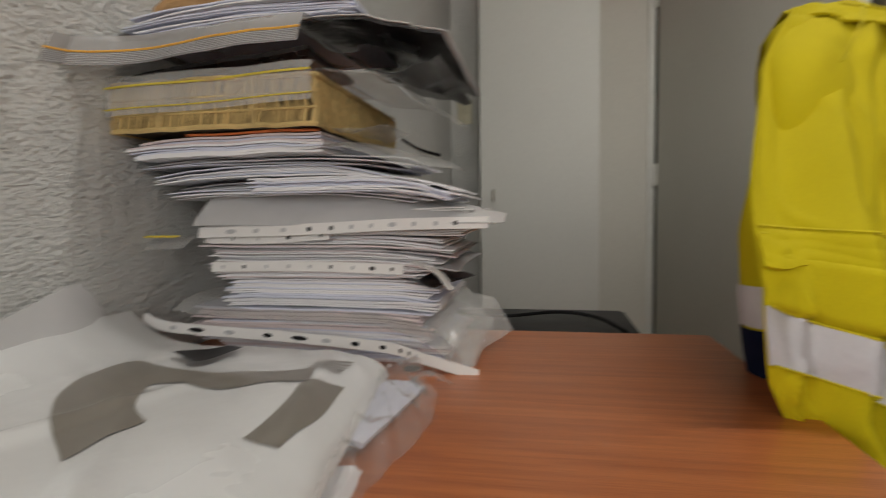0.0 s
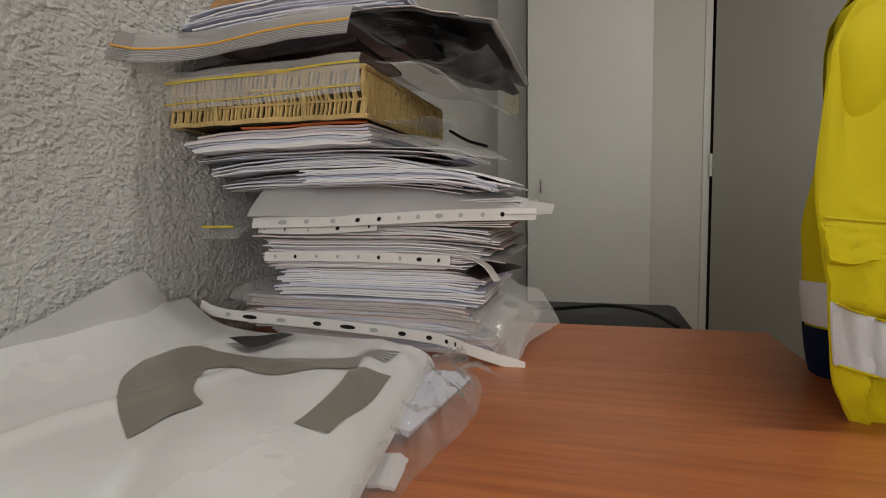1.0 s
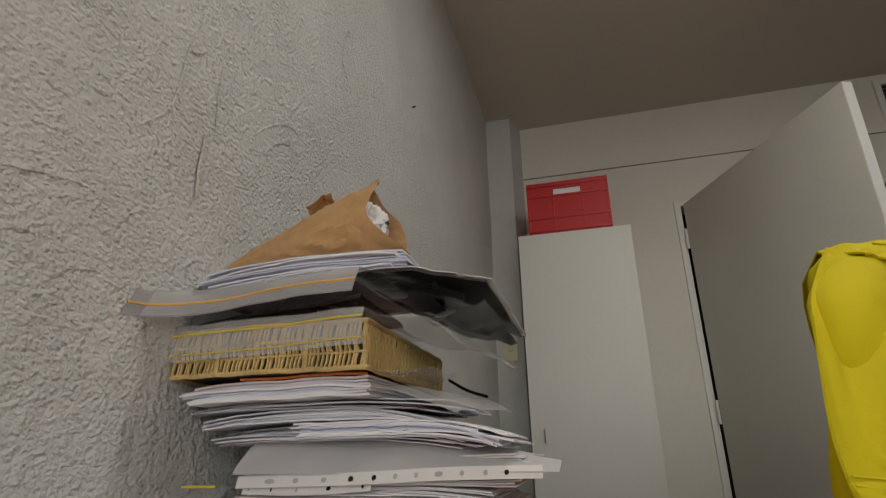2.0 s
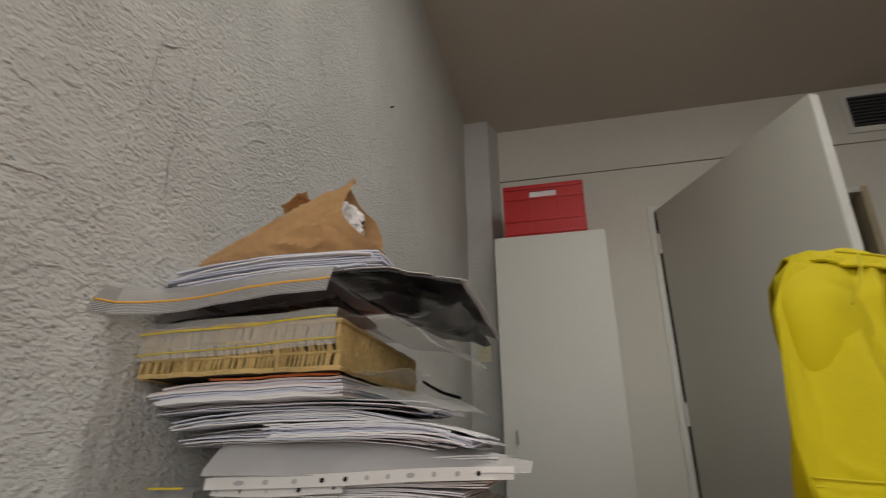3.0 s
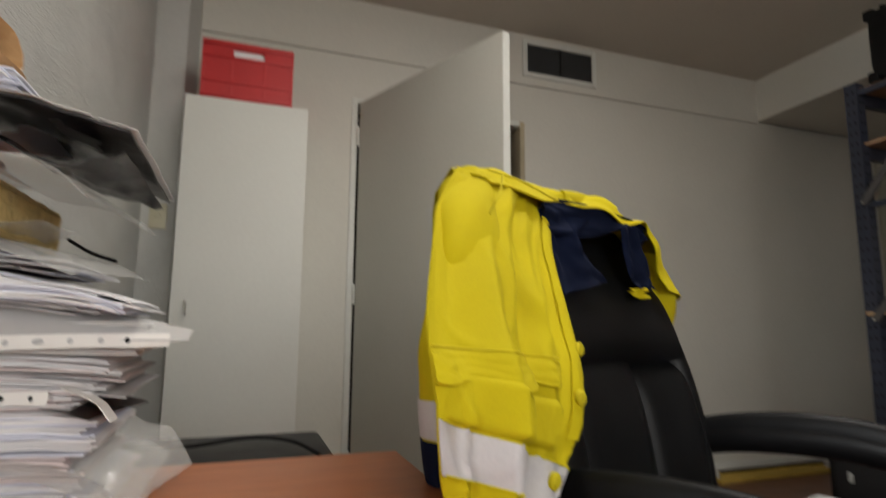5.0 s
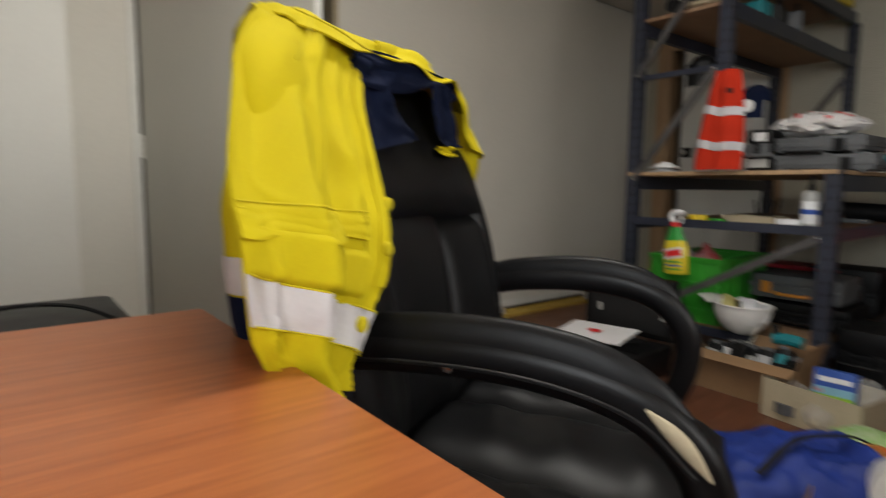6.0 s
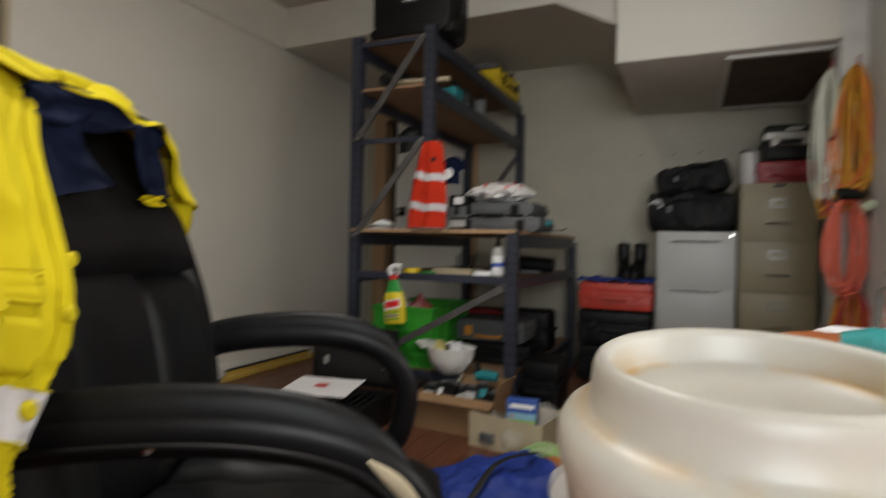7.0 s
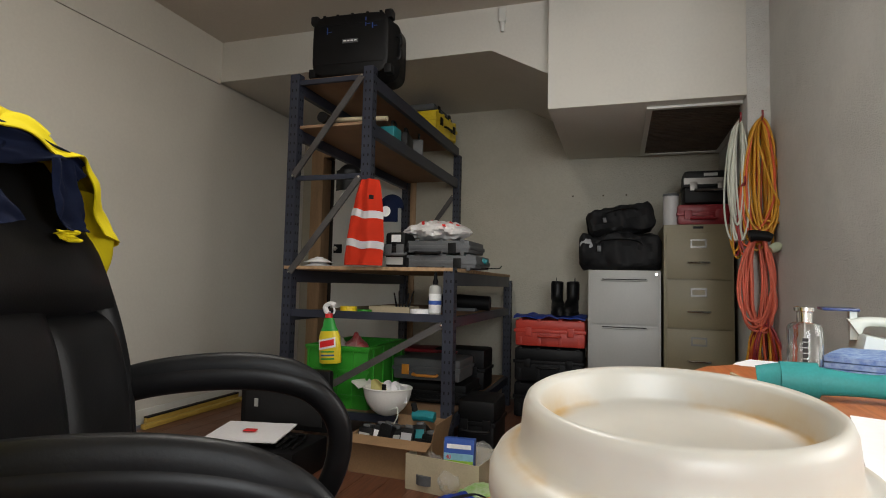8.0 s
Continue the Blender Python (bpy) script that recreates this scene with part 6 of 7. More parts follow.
for u, v in ((0.30, 0.33), (0.45, 0.30), (0.58, 0.36), (0.72, 0.31), (0.38, 0.40), (0.66, 0.43), (0.83, 0.36)):
    part("dot", sheet(lambda a, b, u=u, v=v: wbag(u + 0.022 * (a - 0.5) * 2, v + 0.020 * (b - 0.5) * 2) * 1.0 + Vector((0, -0.004, 0.003)), 3, 3), RED_INK, wb, "red printed dot")
gl = thing("work_gloves", "pair of grey and white work gloves on the bench", "gloves", facing(2.76, 1.60, BT))
for k, mat in ((0, PAPER_GREY), (1, WHITE_INK)):
    part("glove", sheet(lambda u, v, k=k: Vector((-0.07 + 0.14 * u, -0.05 + 0.09 * v, 0.004 + 0.022 * k + 0.028 * math.sin(math.pi * u) * math.sin(math.pi * v) * (1 + 0.5 * noise.noise((u * 6, v * 6, k))))), 14, 12, 0.004), mat, gl, smooth=60)

# on the shelf under the bench top
S2 = 0.727
def roll(name, label, x, y, z, r0, r1, h, mat):
    solid(name, lathe([(r0, 0), (r1, 0), (r1, h), (r0, h), (r0, 0)], 28), mat, label, "tape", pose(x, y, z))
roll("tape_roll", "yellow roll of tape on the lower shelf", 2.74, 1.40, S2, 0.018, 0.045, 0.035, YELLOW_PLASTIC)
roll("tape_roll", "green and black roll of tape on the lower shelf", 2.75, 1.31, S2, 0.018, 0.040, 0.02, GREEN_PLASTIC)
roll("tape_roll", "white roll of tape on the lower shelf", 2.72, 0.985, S2, 0.02, 0.048, 0.035, WHITE_INK)
tray = thing("tool_tray", "cream tray with small hand tools", "tray", facing(2.95, 1.22, S2))
part("tray", boxes(((-0.12, -0.08, 0), (0.12, 0.08, 0.004)), ((-0.12, -0.08, 0.004), (0.12, -0.076, 0.035)), ((-0.12, 0.076, 0.004), (0.12, 0.08, 0.035)), ((-0.12, -0.076, 0.004), (-0.116, 0.076, 0.035)), ((0.116, -0.076, 0.004), (0.12, 0.076, 0.035))), CARTON_BUFF, tray)
for k in range(5):
    part("tool", cyl(bmesh.new(), (0.01 + 0.015 * k, 0.02, 0.006), (0.0 + 0.03 * k - 0.02, 0.04, 0.11 + 0.012 * (k % 3)), 0.006, 0.004, 8), BLACK_PLASTIC, tray)
can = thing("spray_can", "silver and white spray bottle with a dark nozzle", "spray bottle", pose(2.73, 0.905, S2))
part("can_body", lathe([(0, 0), (0.030, 0), (0.032, 0.005), (0.032, 0.14), (0.026, 0.155), (0.014, 0.162), (0.0, 0.162)], 24), GREY_STEEL, can)
part("label_plate", lathe([(0.0325, 0.02), (0.0328, 0.021), (0.0328, 0.115), (0.0325, 0.116)], 24), WHITE_INK, can, "white and blue paper label")
part("label_text", lathe([(0.0331, 0.06), (0.0332, 0.061), (0.0332, 0.080), (0.0331, 0.081)], 24), BLUE_INK, can)
part("nozzle", lathe([(0.014, 0.162), (0.014, 0.18), (0.010, 0.19), (0.008, 0.225), (0.0, 0.225)], 16), BLACK_PLASTIC, can)
dt = thing("power_tool", "long black tool lying deep on the lower shelf", "tool", facing(3.45, 0.98, S2))
part("body", sweep([(-0.2, 0, 0.05), (0.0, 0, 0.06), (0.2, 0, 0.05)], round_section(0.08, 0.09, 12)), BLACK_PLASTIC, dt)
part("guard", boxes(((-0.16, -0.06, 0), (0.12, 0.05, 0.02)), bevel=0.004), GREY_PLASTIC, dt)
BS = 0.22
rugged_case("tool_case", "black tool case under the grey one", 0.42, 0.32, 0.115, facing(3.18, 1.02, BS), BLACK_PLASTIC, BLACK_PLASTIC, 0.55, False)
rp = thing("storage_tray", "red plastic lid on a tray under the shelf", "tray", facing(3.62, 1.20, BS))
part("tray", boxes(((-0.2, -0.12, 0.0), (0.2, 0.12, 0.22)), bevel=0.01), BLACK_PLASTIC, rp)
part("lid", boxes(((-0.205, -0.125, 0.222), (0.205, 0.125, 0.245)), bevel=0.005), RED_CASE, rp, "dark red lid")

# spray cleaner hooked on the end rail
sp = thing("spray_bottle", "yellow and green spray cleaner hooked on the rail", "spray bottle", facing(2.628, 1.437, 0.470) @ Matrix.Diagonal((1.2, 1.1, 1.14, 1)) @ pose(0, 0, 0, 0, -4, 0))
prof = [(0.0, 0.0), (0.048, 0.0), (0.052, 0.006), (0.052, 0.085), (0.050, 0.12), (0.042, 0.145), (0.030, 0.165), (0.024, 0.19)]
def squash(bm):
    bmesh.ops.scale(bm, vec=(1, 0.55, 1), verts=bm.verts[:])
    return bm
part("bottle", squash(lathe(prof, 32)), AJAX_YELLOW, sp, "yellow bottle")
part("neck", squash(lathe([(0.0425, 0.146), (0.032, 0.166), (0.026, 0.192), (0.020, 0.205), (0.0, 0.205)], 32)), AJAX_GREEN, sp, "green neck sleeve")
part("collar", lathe([(0.0, 0.205), (0.017, 0.205), (0.017, 0.225), (0.0, 0.225)], 20), RED_INK, sp, "red collar")
part("trigger_head", sweep(glide([(0.035, 0, 0.262), (0.01, 0, 0.270), (-0.015, 0, 0.258), (-0.012, 0, 0.235), (0.0, 0, 0.225)], 5), lambda t: round_section(0.022, 0.022 + 0.01 * t, 10), up=(0, 1, 0)), WHITE_INK, sp, "white trigger head")
part("trigger", sweep(glide([(0.02, 0, 0.258), (0.028, 0, 0.24), (0.022, 0, 0.222)], 4), round_section(0.010, 0.006, 8), up=(0, 1, 0)), WHITE_INK, sp)
part("label_plate", sheet(lambda u, v: Vector((-0.040 + 0.080 * u, -0.0295 - 0.0012 + 0.006 * (2 * u - 1) ** 2, 0.062 + 0.045 * v + 0.012 * u)), 8, 3, 0.0006), WHITE_INK, sp, "white label panel")
part("label_logo", sheet(lambda u, v: Vector((-0.034 + 0.068 * u, -0.0325 + 0.005 * (2 * u - 1) ** 2, 0.072 + 0.027 * v + 0.011 * u)), 8, 3, 0.0006), RED_INK, sp, "red slanted panel")
for k in range(3):
    part("label_text", sheet(lambda u, v, k=k: Vector((-0.032 + 0.064 * u, -0.0300 + 0.005 * (2 * u - 1) ** 2, 0.018 + 0.016 * k + 0.007 * v)), 6, 1, 0.0006), (AJAX_GREEN, BLUE_INK, AJAX_GREEN)[k], sp)

# bottom shelf
cr = thing("plastic_crate", "bright green plastic stacking crate with bags in it", "crate", facing(2.99, 1.450, BS))
w, d, h = 0.182, 0.26, 0.315
for lo, hi in (((-w, -d, 0), (w, d, 0.006)), ((-w, -d, 0.006), (w, -d + 0.008, h)), ((-w, d - 0.008, 0.006), (w, d, h)), ((-w, -d + 0.008, 0.006), (-w + 0.008, d - 0.008, h)), ((w - 0.008, -d + 0.008, 0.006), (w, d - 0.008, h))):
    part("panel", boxes((lo, hi), bevel=0.002), GREEN_PLASTIC, cr)
for z in (0.06, 0.19, h - 0.012):
    part("rib", boxes(((-w - 0.008, -d - 0.010, z), (w + 0.008, -d - 0.0005, z + 0.014)), bevel=0.002), GREEN_PLASTIC, cr)
for y in (-0.20, -0.07, 0.07, 0.20):
    part("rib", boxes(((w + 0.0005, y - 0.006, 0.01), (w + 0.008, y + 0.006, h)), bevel=0.002), GREEN_PLASTIC, cr)
for x in (-0.176, -0.09, 0.0, 0.09, 0.176):
    part("rib", boxes(((x - 0.006, -d - 0.008, 0.01), (x + 0.006, -d - 0.0005, h)), bevel=0.002), GREEN_PLASTIC, cr)
for lo, hi in (((-w - 0.012, -d - 0.014, h), (w + 0.012, -d + 0.012, h + 0.014)), ((-w - 0.012, d - 0.012, h), (w + 0.012, d + 0.014, h + 0.014)), ((-w - 0.012, -d + 0.012, h), (-w + 0.012, d - 0.012, h + 0.014)), ((w - 0.012, -d + 0.012, h), (w + 0.012, d - 0.012, h + 0.014))):
    part("rim", boxes((lo, hi), bevel=0.003), GREEN_PLASTIC, cr)
def lump(w, d, h, seed, rough=0.25):
    def f(u, v):
        a = 2 * math.pi * v
        e = math.sin(math.pi * (0.02 + 0.96 * u)) ** 0.6
        k = 1 + rough * noise.noise((u * 4 + seed, math.cos(a) * 1.8, math.sin(a) * 1.8)) + 0.12 * noise.noise((u * 11, math.cos(a) * 5, math.sin(a) * 5 + seed))
        return Vector(((u - 0.5) * w, 0.5 * d * e * math.cos(a) * k, max(0.002, 0.42 * h + 0.5 * h * e * math.sin(a) * k)))
    return sheet(f, 24, 24)
solid("plastic_bag", lump(0.22, 0.2, 0.36, 2), material("pale_bag_film", (0.5, 0.47, 0.44), 0.3, var=0.1, scale=9, bump=0.4, depth=0.004), "pale plastic bag stuffed in the crate", "plastic bag", facing(2.87, 1.52, BS + 0.008), smooth=40)
solid("plastic_bag", lump(0.20, 0.18, 0.40, 5), material("red_white_bag", (0.45, 0.05, 0.05), 0.35, var=0.2, scale=9, bump=0.4, depth=0.004, second=(0.55, 0.50, 0.50)), "red and white plastic bag stuffed in the crate", "plastic bag", facing(2.90, 1.425, BS + 0.008), smooth=40)
tg = rugged_case("tool_case", "grey tool case with orange latches", 0.40, 0.30, 0.125, facing(3.18, 1.05, BS + 0.122), GREY_PLASTIC, material("orange_latch", (0.65, 0.26, 0.03), 0.4, bump=0), 0.55, False)
rugged_case("tool_case", "black tool case standing behind the helmet", 0.34, 0.25, 0.26, facing(3.62, 0.99, BS), BLACK_PLASTIC, BLACK_PLASTIC, 0.5, False)
hel = thing("hard_hat", "white hard hat lying upside down with dust masks in it", "helmet", facing(2.66, 1.125, 0.222))
def bowl(u, v, s=1.0):
    a, b = 2 * math.pi * u, 0.5 * math.pi * v
    r = math.sin(b)
    return Vector((0.125 * s * r * math.cos(a), 0.105 * s * r * math.sin(a), 0.142 - 0.142 * s * math.cos(b)))
part("shell", sheet(bowl, 36, 12, 0.003), HELMET_WHITE, hel, smooth=70)
part("brim", sheet(lambda u, v: Vector((-0.10 - 0.075 * v * math.sin(math.pi * (0.1 + 0.8 * u)) - 0.02, -0.085 + 0.17 * u, 0.142 + 0.022 * v)), 14, 6, 0.003), HELMET_WHITE, hel, smooth=60)
part("edge", sweep([Vector((0.127 * math.cos(2 * math.pi * k / 36), 0.107 * math.sin(2 * math.pi * k / 36), 0.142)) for k in range(37)], round_section(0.008, 0.010, 6)), HELMET_WHITE, hel)
for k, (x, y, r, mat) in enumerate(((0.03, -0.01, 25, WHITE_INK), (0.075, -0.02, -15, PAPER), (-0.045, 0.0, -30, material("pale_yellow_pad", (0.62, 0.56, 0.22), 0.6)))):
    part("dust_mask", sheet(lambda u, v: Vector((x + (u - 0.5) * 0.085, y + 0.03 * math.sin(math.pi * u) * math.sin(math.pi * v) - 0.01, 0.085 + 0.085 * v + 0.01 * math.sin(6 * u))) , 12, 10, 0.002), mat, hel, smooth=60)
part("strap", boxes(((-0.01, -0.05, 0.10), (0.012, -0.045, 0.165))), BLACK_PLASTIC, hel)
# ---- cupboard, filing cabinets and things by the walls ----
cab = thing("cupboard", "tall white laminate cupboard with a small handle", "cupboard", pose(-0.024, 2.40, 0))
part("body", boxes(((-0.246, 0.020, 0.06), (0.246, 0.372, 1.83)), bevel=0.001), LAMINATE_WHITE, cab)
part("plinth", boxes(((-0.235, 0.03, 0.0), (0.235, 0.36, 0.058))), LAMINATE_WHITE, cab)
cd = part("door", boxes(((-0.246, 0.0, 0.065), (0.246, 0.018, 1.828)), bevel=0.0015), LAMINATE_WHITE, cab)
part("handle", sweep(glide([(-0.190, -0.001, 0.985), (-0.190, -0.022, 0.980), (-0.190, -0.024, 0.955), (-0.190, -0.020, 0.935), (-0.190, -0.001, 0.930)], 5), round_section(0.008, 0.008, 8), up=(1, 0, 0)), CHROME, cd, "small chrome bow handle")
rcr = thing("plastic_crate", "red plastic folding crate on top of the cupboard", "crate", pose(-0.034, 2.575, 1.832))
w, d, h = 0.185, 0.165, 0.255
for lo, hi in (((-w, -d, 0), (w, d, 0.006)), ((-w, d - 0.008, 0.006), (w, d, h)), ((-w, -d + 0.008, 0.006), (-w + 0.008, d - 0.008, h)), ((w - 0.008, -d + 0.008, 0.006), (w, d - 0.008, h))):
    part("panel", boxes((lo, hi), bevel=0.002), RED_PLASTIC, rcr)
for lo, hi in (((-w, -d, 0.006), (w, -d + 0.008, 0.185)), ((-w, -d, 0.222), (w, -d + 0.008, h)), ((-w, -d, 0.185), (-0.062, -d + 0.008, 0.222)), ((0.062, -d, 0.185), (w, -d + 0.008, 0.222))):
    part("front_panel", boxes((lo, hi)), RED_PLASTIC, rcr)
for z in (0.012, 0.075, 0.185, 0.238):
    part("rib", boxes(((-w, -d - 0.006, z - 0.006), (w, -d - 0.0005, z + 0.003)), bevel=0.001), RED_PLASTIC, rcr)
for x in (-0.178, -0.066, 0.066, 0.178):
    part("rib", boxes(((x - 0.004, -d - 0.005, 0.01), (x + 0.004, -d - 0.0005, 0.185)), bevel=0.001), RED_PLASTIC, rcr)
part("paper", boxes(((-0.10, -d + 0.012, 0.05), (0.10, -d + 0.014, 0.235))), PAPER, rcr, "white paper inside, seen through the grip")

sw = thing("light_switch", "aged cream wall plate with a round button", "switch", pose(-0.367, 2.639, 1.355), kind="structure")
part("plate", boxes(((-0.034, -0.010, -0.055), (0.034, 0.0, 0.055)), bevel=0.003), SWITCH_CREAM, sw)
part("button", lathe([(0, 0.006), (0.010, 0.006), (0.013, 0.003), (0.013, 0)], 18, None, Matrix.Translation((0, -0.010, 0)) @ Matrix.Rotation(radians(90), 4, "X")), SWITCH_CREAM, sw)

def filing(label, y0, y1, top, drawers, mat, style):
    c = thing("filing_cabinet", label, "filing cabinet", facing(3.75, (y0 + y1) / 2, 0))
    w = abs(y1 - y0) / 2 - 0.004
    part("body", boxes(((-w, 0.012, 0.0), (w, 0.60, top)), bevel=0.003), mat, c)
    lip = 0.045
    step = (top - lip - 0.05) / drawers
    for k in range(drawers):
        z = 0.05 + k * step
        d = part("drawer", boxes(((-w + 0.018, 0.0, z + 0.006), (w - 0.018, 0.0115, z + step - 0.006)), bevel=0.002), mat, c)
        if style == "bow":
            part("handle", sweep(glide([(-0.062, -0.001, z + step * 0.36), (-0.055, -0.022, z + step * 0.36), (0.0, -0.027, z + step * 0.36), (0.055, -0.022, z + step * 0.36), (0.062, -0.001, z + step * 0.36)], 5), round_section(0.016, 0.012, 8)), CHROME, d, "bright nickel handle")
            for lo, hi in (((-0.046, -0.004, z + step * 0.66), (0.046, 0.0, z + step * 0.70)), ((-0.046, -0.004, z + step * 0.80), (0.046, 0.0, z + step * 0.84)), ((-0.046, -0.004, z + step * 0.70), (-0.036, 0.0, z + step * 0.80)), ((0.036, -0.004, z + step * 0.70), (0.046, 0.0, z + step * 0.80))):
                part("label_holder", boxes((lo, hi)), DULL_STEEL, d)
        else:
            # Black strip laid on for the groove's shade.
            part("pull_groove", boxes(((-0.135, -0.0015, z + step - 0.017), (0.135, 0.0, z + step - 0.011))), HOLE_SHADE, d, "black strip for the shade in the slot over the pull")
            part("pull_lip", sweep(glide([(-0.14, -0.003, z + step - 0.014), (-0.125, -0.006, z + step - 0.021), (0.0, -0.008, z + step - 0.022), (0.125, -0.006, z + step - 0.021), (0.14, -0.003, z + step - 0.014)], 4), round_section(0.010, 0.008, 8)), mat, d)
    return c
fg = filing("light grey steel filing cabinet, wide drawers", -0.248, 0.202, 1.008, 3, GREY_STEEL, "groove")
part("lock", lathe([(0, 0.004), (0.008, 0.004), (0.009, 0)], 14, None, Matrix.Translation((0.195, 0.011, 0.985)) @ Matrix.Rotation(radians(90), 4, "X")), CHROME, fg)
fb = filing("tall olive-beige steel filing cabinet with chrome handles", -0.662, -0.256, 1.298, 4, BEIGE_STEEL, "bow")
part("badge", boxes(((-0.03, 0.008, 1.272), (0.03, 0.0118, 1.286))), BLACK_PLASTIC, fb)

def soft_bag(label, m, w, d, h, seed, mat=BLACK_PLASTIC):
    b = thing("soft_bag", label, "bag", m)
    def f(u, v):
        a = 2 * math.pi * v
        sec = round_section(1, 1, 36, 3.6)[int(round(v * 36)) % 36]
        e = min(1.0, math.sin(math.pi * (0.03 + 0.94 * u)) * 4.0) ** 0.35
        k = 1 + 0.30 * noise.noise((u * 3.5 + seed, sec[0] * 3, sec[1] * 3)) + 0.12 * noise.noise((u * 11, sec[0] * 8, sec[1] * 8 + seed))
        return Vector(((u - 0.5) * w, d * sec[0] * e * k, max(0.001, h * 0.5 + h * sec[1] * e * k)))
    part("body", sheet(f, 40, 36), mat, b, smooth=40)
    part("strap", sweep(glide([(-w * 0.25, -d * 0.5, h * 0.55), (-w * 0.2, -d * 0.56, h * 0.8), (w * 0.2, -d * 0.56, h * 0.8), (w * 0.25, -d * 0.5, h * 0.55)], 6), round_section(0.03, 0.008, 8)), mat, b)
    part("buckle", boxes(((-w * 0.27, -d * 0.57, h * 0.50), (-w * 0.22, -d * 0.54, h * 0.66)), bevel=0.002), GREY_PLASTIC, b)
    return b
BLACK_NYLON = material("black_nylon", (0.006, 0.006, 0.007), 0.75, var=0.4, scale=12, fine=300, bump=0.3, depth=0.002)
soft_bag("black nylon shoulder bag lying on the grey cabinet", facing(3.98, 0.005, 1.010), 0.52, 0.34, 0.24, 1, BLACK_NYLON)
soft_bag("black padded camera bag on another bag", facing(4.0, -0.015, 1.245, 4) @ pose(0, 0, 0, 0, -11, 0), 0.43, 0.32, 0.20, 6, BLACK_NYLON)
solid("cloth", lump(0.09, 0.08, 0.10, 4), PAPER_GREY, "crumpled pale grey cloth by the bags", "cloth", facing(3.84, 0.235 - 0.02, 1.010 + 0.12), smooth=50)
rugged_case("tool_case", "dark red metal tool box on the beige cabinet", 0.30, 0.24, 0.135, facing(3.95, -0.50, 1.300), RED_CASE, RED_CASE, 0.55, False)
bc = rugged_case("camera_case", "black case with an aluminium band on the red box", 0.27, 0.20, 0.215, facing(3.95, -0.525, 1.440), BLACK_PLASTIC, DULL_STEEL, 0.55, False)
part("band", boxes(((-0.138, -0.108, 0.125), (0.138, -0.1065, 0.165))), DULL_STEEL, bc, "brushed aluminium band")
part("label_plate", boxes(((-0.02, -0.106, 0.178), (0.06, -0.102, 0.196))), GREY_STEEL, bc)
jar = thing("storage_tub", "cloudy clear plastic tub by the cases", "tub", pose(3.92, -0.315, 1.300))
part("tub", lathe([(0, 0), (0.045, 0), (0.048, 0.01), (0.048, 0.20), (0.0, 0.20)], 20), MILKY_FILM, jar)
part("lid", lathe([(0, 0.2005), (0.05, 0.2005), (0.05, 0.215), (0, 0.216)], 20), GREY_PLASTIC, jar)

# cases stacked beside the cabinets
GRP = "cases stacked by the cabinets"
rugged_case("transport_case", "large black plastic case standing on the floor", 0.47, 0.34, 0.235, facing(4.02, 0.46, 0.0), BLACK_PLASTIC, BLACK_PLASTIC, group=GRP)
rugged_case("transport_case", "black plastic case under the orange one", 0.46, 0.33, 0.23, facing(4.01, 0.465, 0.242, 1), BLACK_PLASTIC, BLACK_PLASTIC, group=GRP)
rugged_case("transport_case", "orange-red plastic case with two latches", 0.47, 0.33, 0.185, facing(4.01, 0.455, 0.480), CASE_ORANGE, CASE_ORANGE, group=GRP)
solid("cloth", sheet(lambda u, v: Vector(((u - 0.5) * 0.48, (v - 0.5) * 0.30 - 0.02, 0.004 + 0.03 * abs(noise.noise((u * 5, v * 4, 2))) + 0.012 * math.sin(9 * u + 3 * v) ** 2)), 26, 18, 0.008), BLUE_CLOTH, "folded blue waterproof cloth on the orange case", "cloth", facing(4.0, 0.46, 0.673), smooth=50)
BOOT = ((0.000, -0.030, 0.130, 0.046), (0.018, -0.030, 0.132, 0.047), (0.022, -0.030, 0.126, 0.043), (0.045, -0.028, 0.124, 0.045), (0.062, -0.020, 0.112, 0.043), (0.080, 0.005, 0.088, 0.040),
        (0.105, 0.032, 0.062, 0.037), (0.140, 0.040, 0.055, 0.036), (0.185, 0.042, 0.058, 0.038), (0.225, 0.044, 0.060, 0.040), (0.228, 0.044, 0.056, 0.036), (0.120, 0.040, 0.048, 0.030))
for dx, turn in ((-0.050, 12), (0.046, -8)):
    bo = thing("work_boot", "black leather elastic-sided work boot", "boot", facing(3.97, 0.365, 0.702, turn) @ Matrix.Translation((dx, 0.0, 0)), "pair of boots")
    bm = bmesh.new()
    rings = []
    for z, cy, ly, lx in BOOT[2:]:
        rings.append([bm.verts.new((x * 2 * lx * (1.0 if y > 0 else 1.06), cy + y * 2 * ly, z + (0.008 * y if z > 0.2 else 0.0))) for x, y in round_section(1, 1, 24, 2.5)])
    for a, b in zip(rings, rings[1:]):
        for k in range(24):
            bm.faces.new((a[k], a[(k + 1) % 24], b[(k + 1) % 24], b[k]))
    part("upper", bm, BLACK_LEATHER, bo, smooth=60)
    part("sole", sweep([(0, -0.030, 0.0), (0, -0.030, 0.021)], [(x * 0.094, y * 0.264) for x, y in round_section(1, 1, 24, 2.5)], up=(0, 1, 0)), BLACK_PLASTIC, bo)
    for s in (-1, 1):
        part("elastic_gusset", sweep([(s * 0.0395, 0.04, 0.10), (s * 0.0405, 0.042, 0.215)], round_section(0.003, 0.045, 8), up=(0, 1, 0)), BLACK_NYLON, bo)
    part("pull_tab", sweep(glide([(0, 0.098, 0.205), (0, 0.106, 0.245), (0, 0.092, 0.248), (0, 0.088, 0.215)], 4), round_section(0.016, 0.003, 6), up=(1, 0, 0)), BLACK_NYLON, bo)

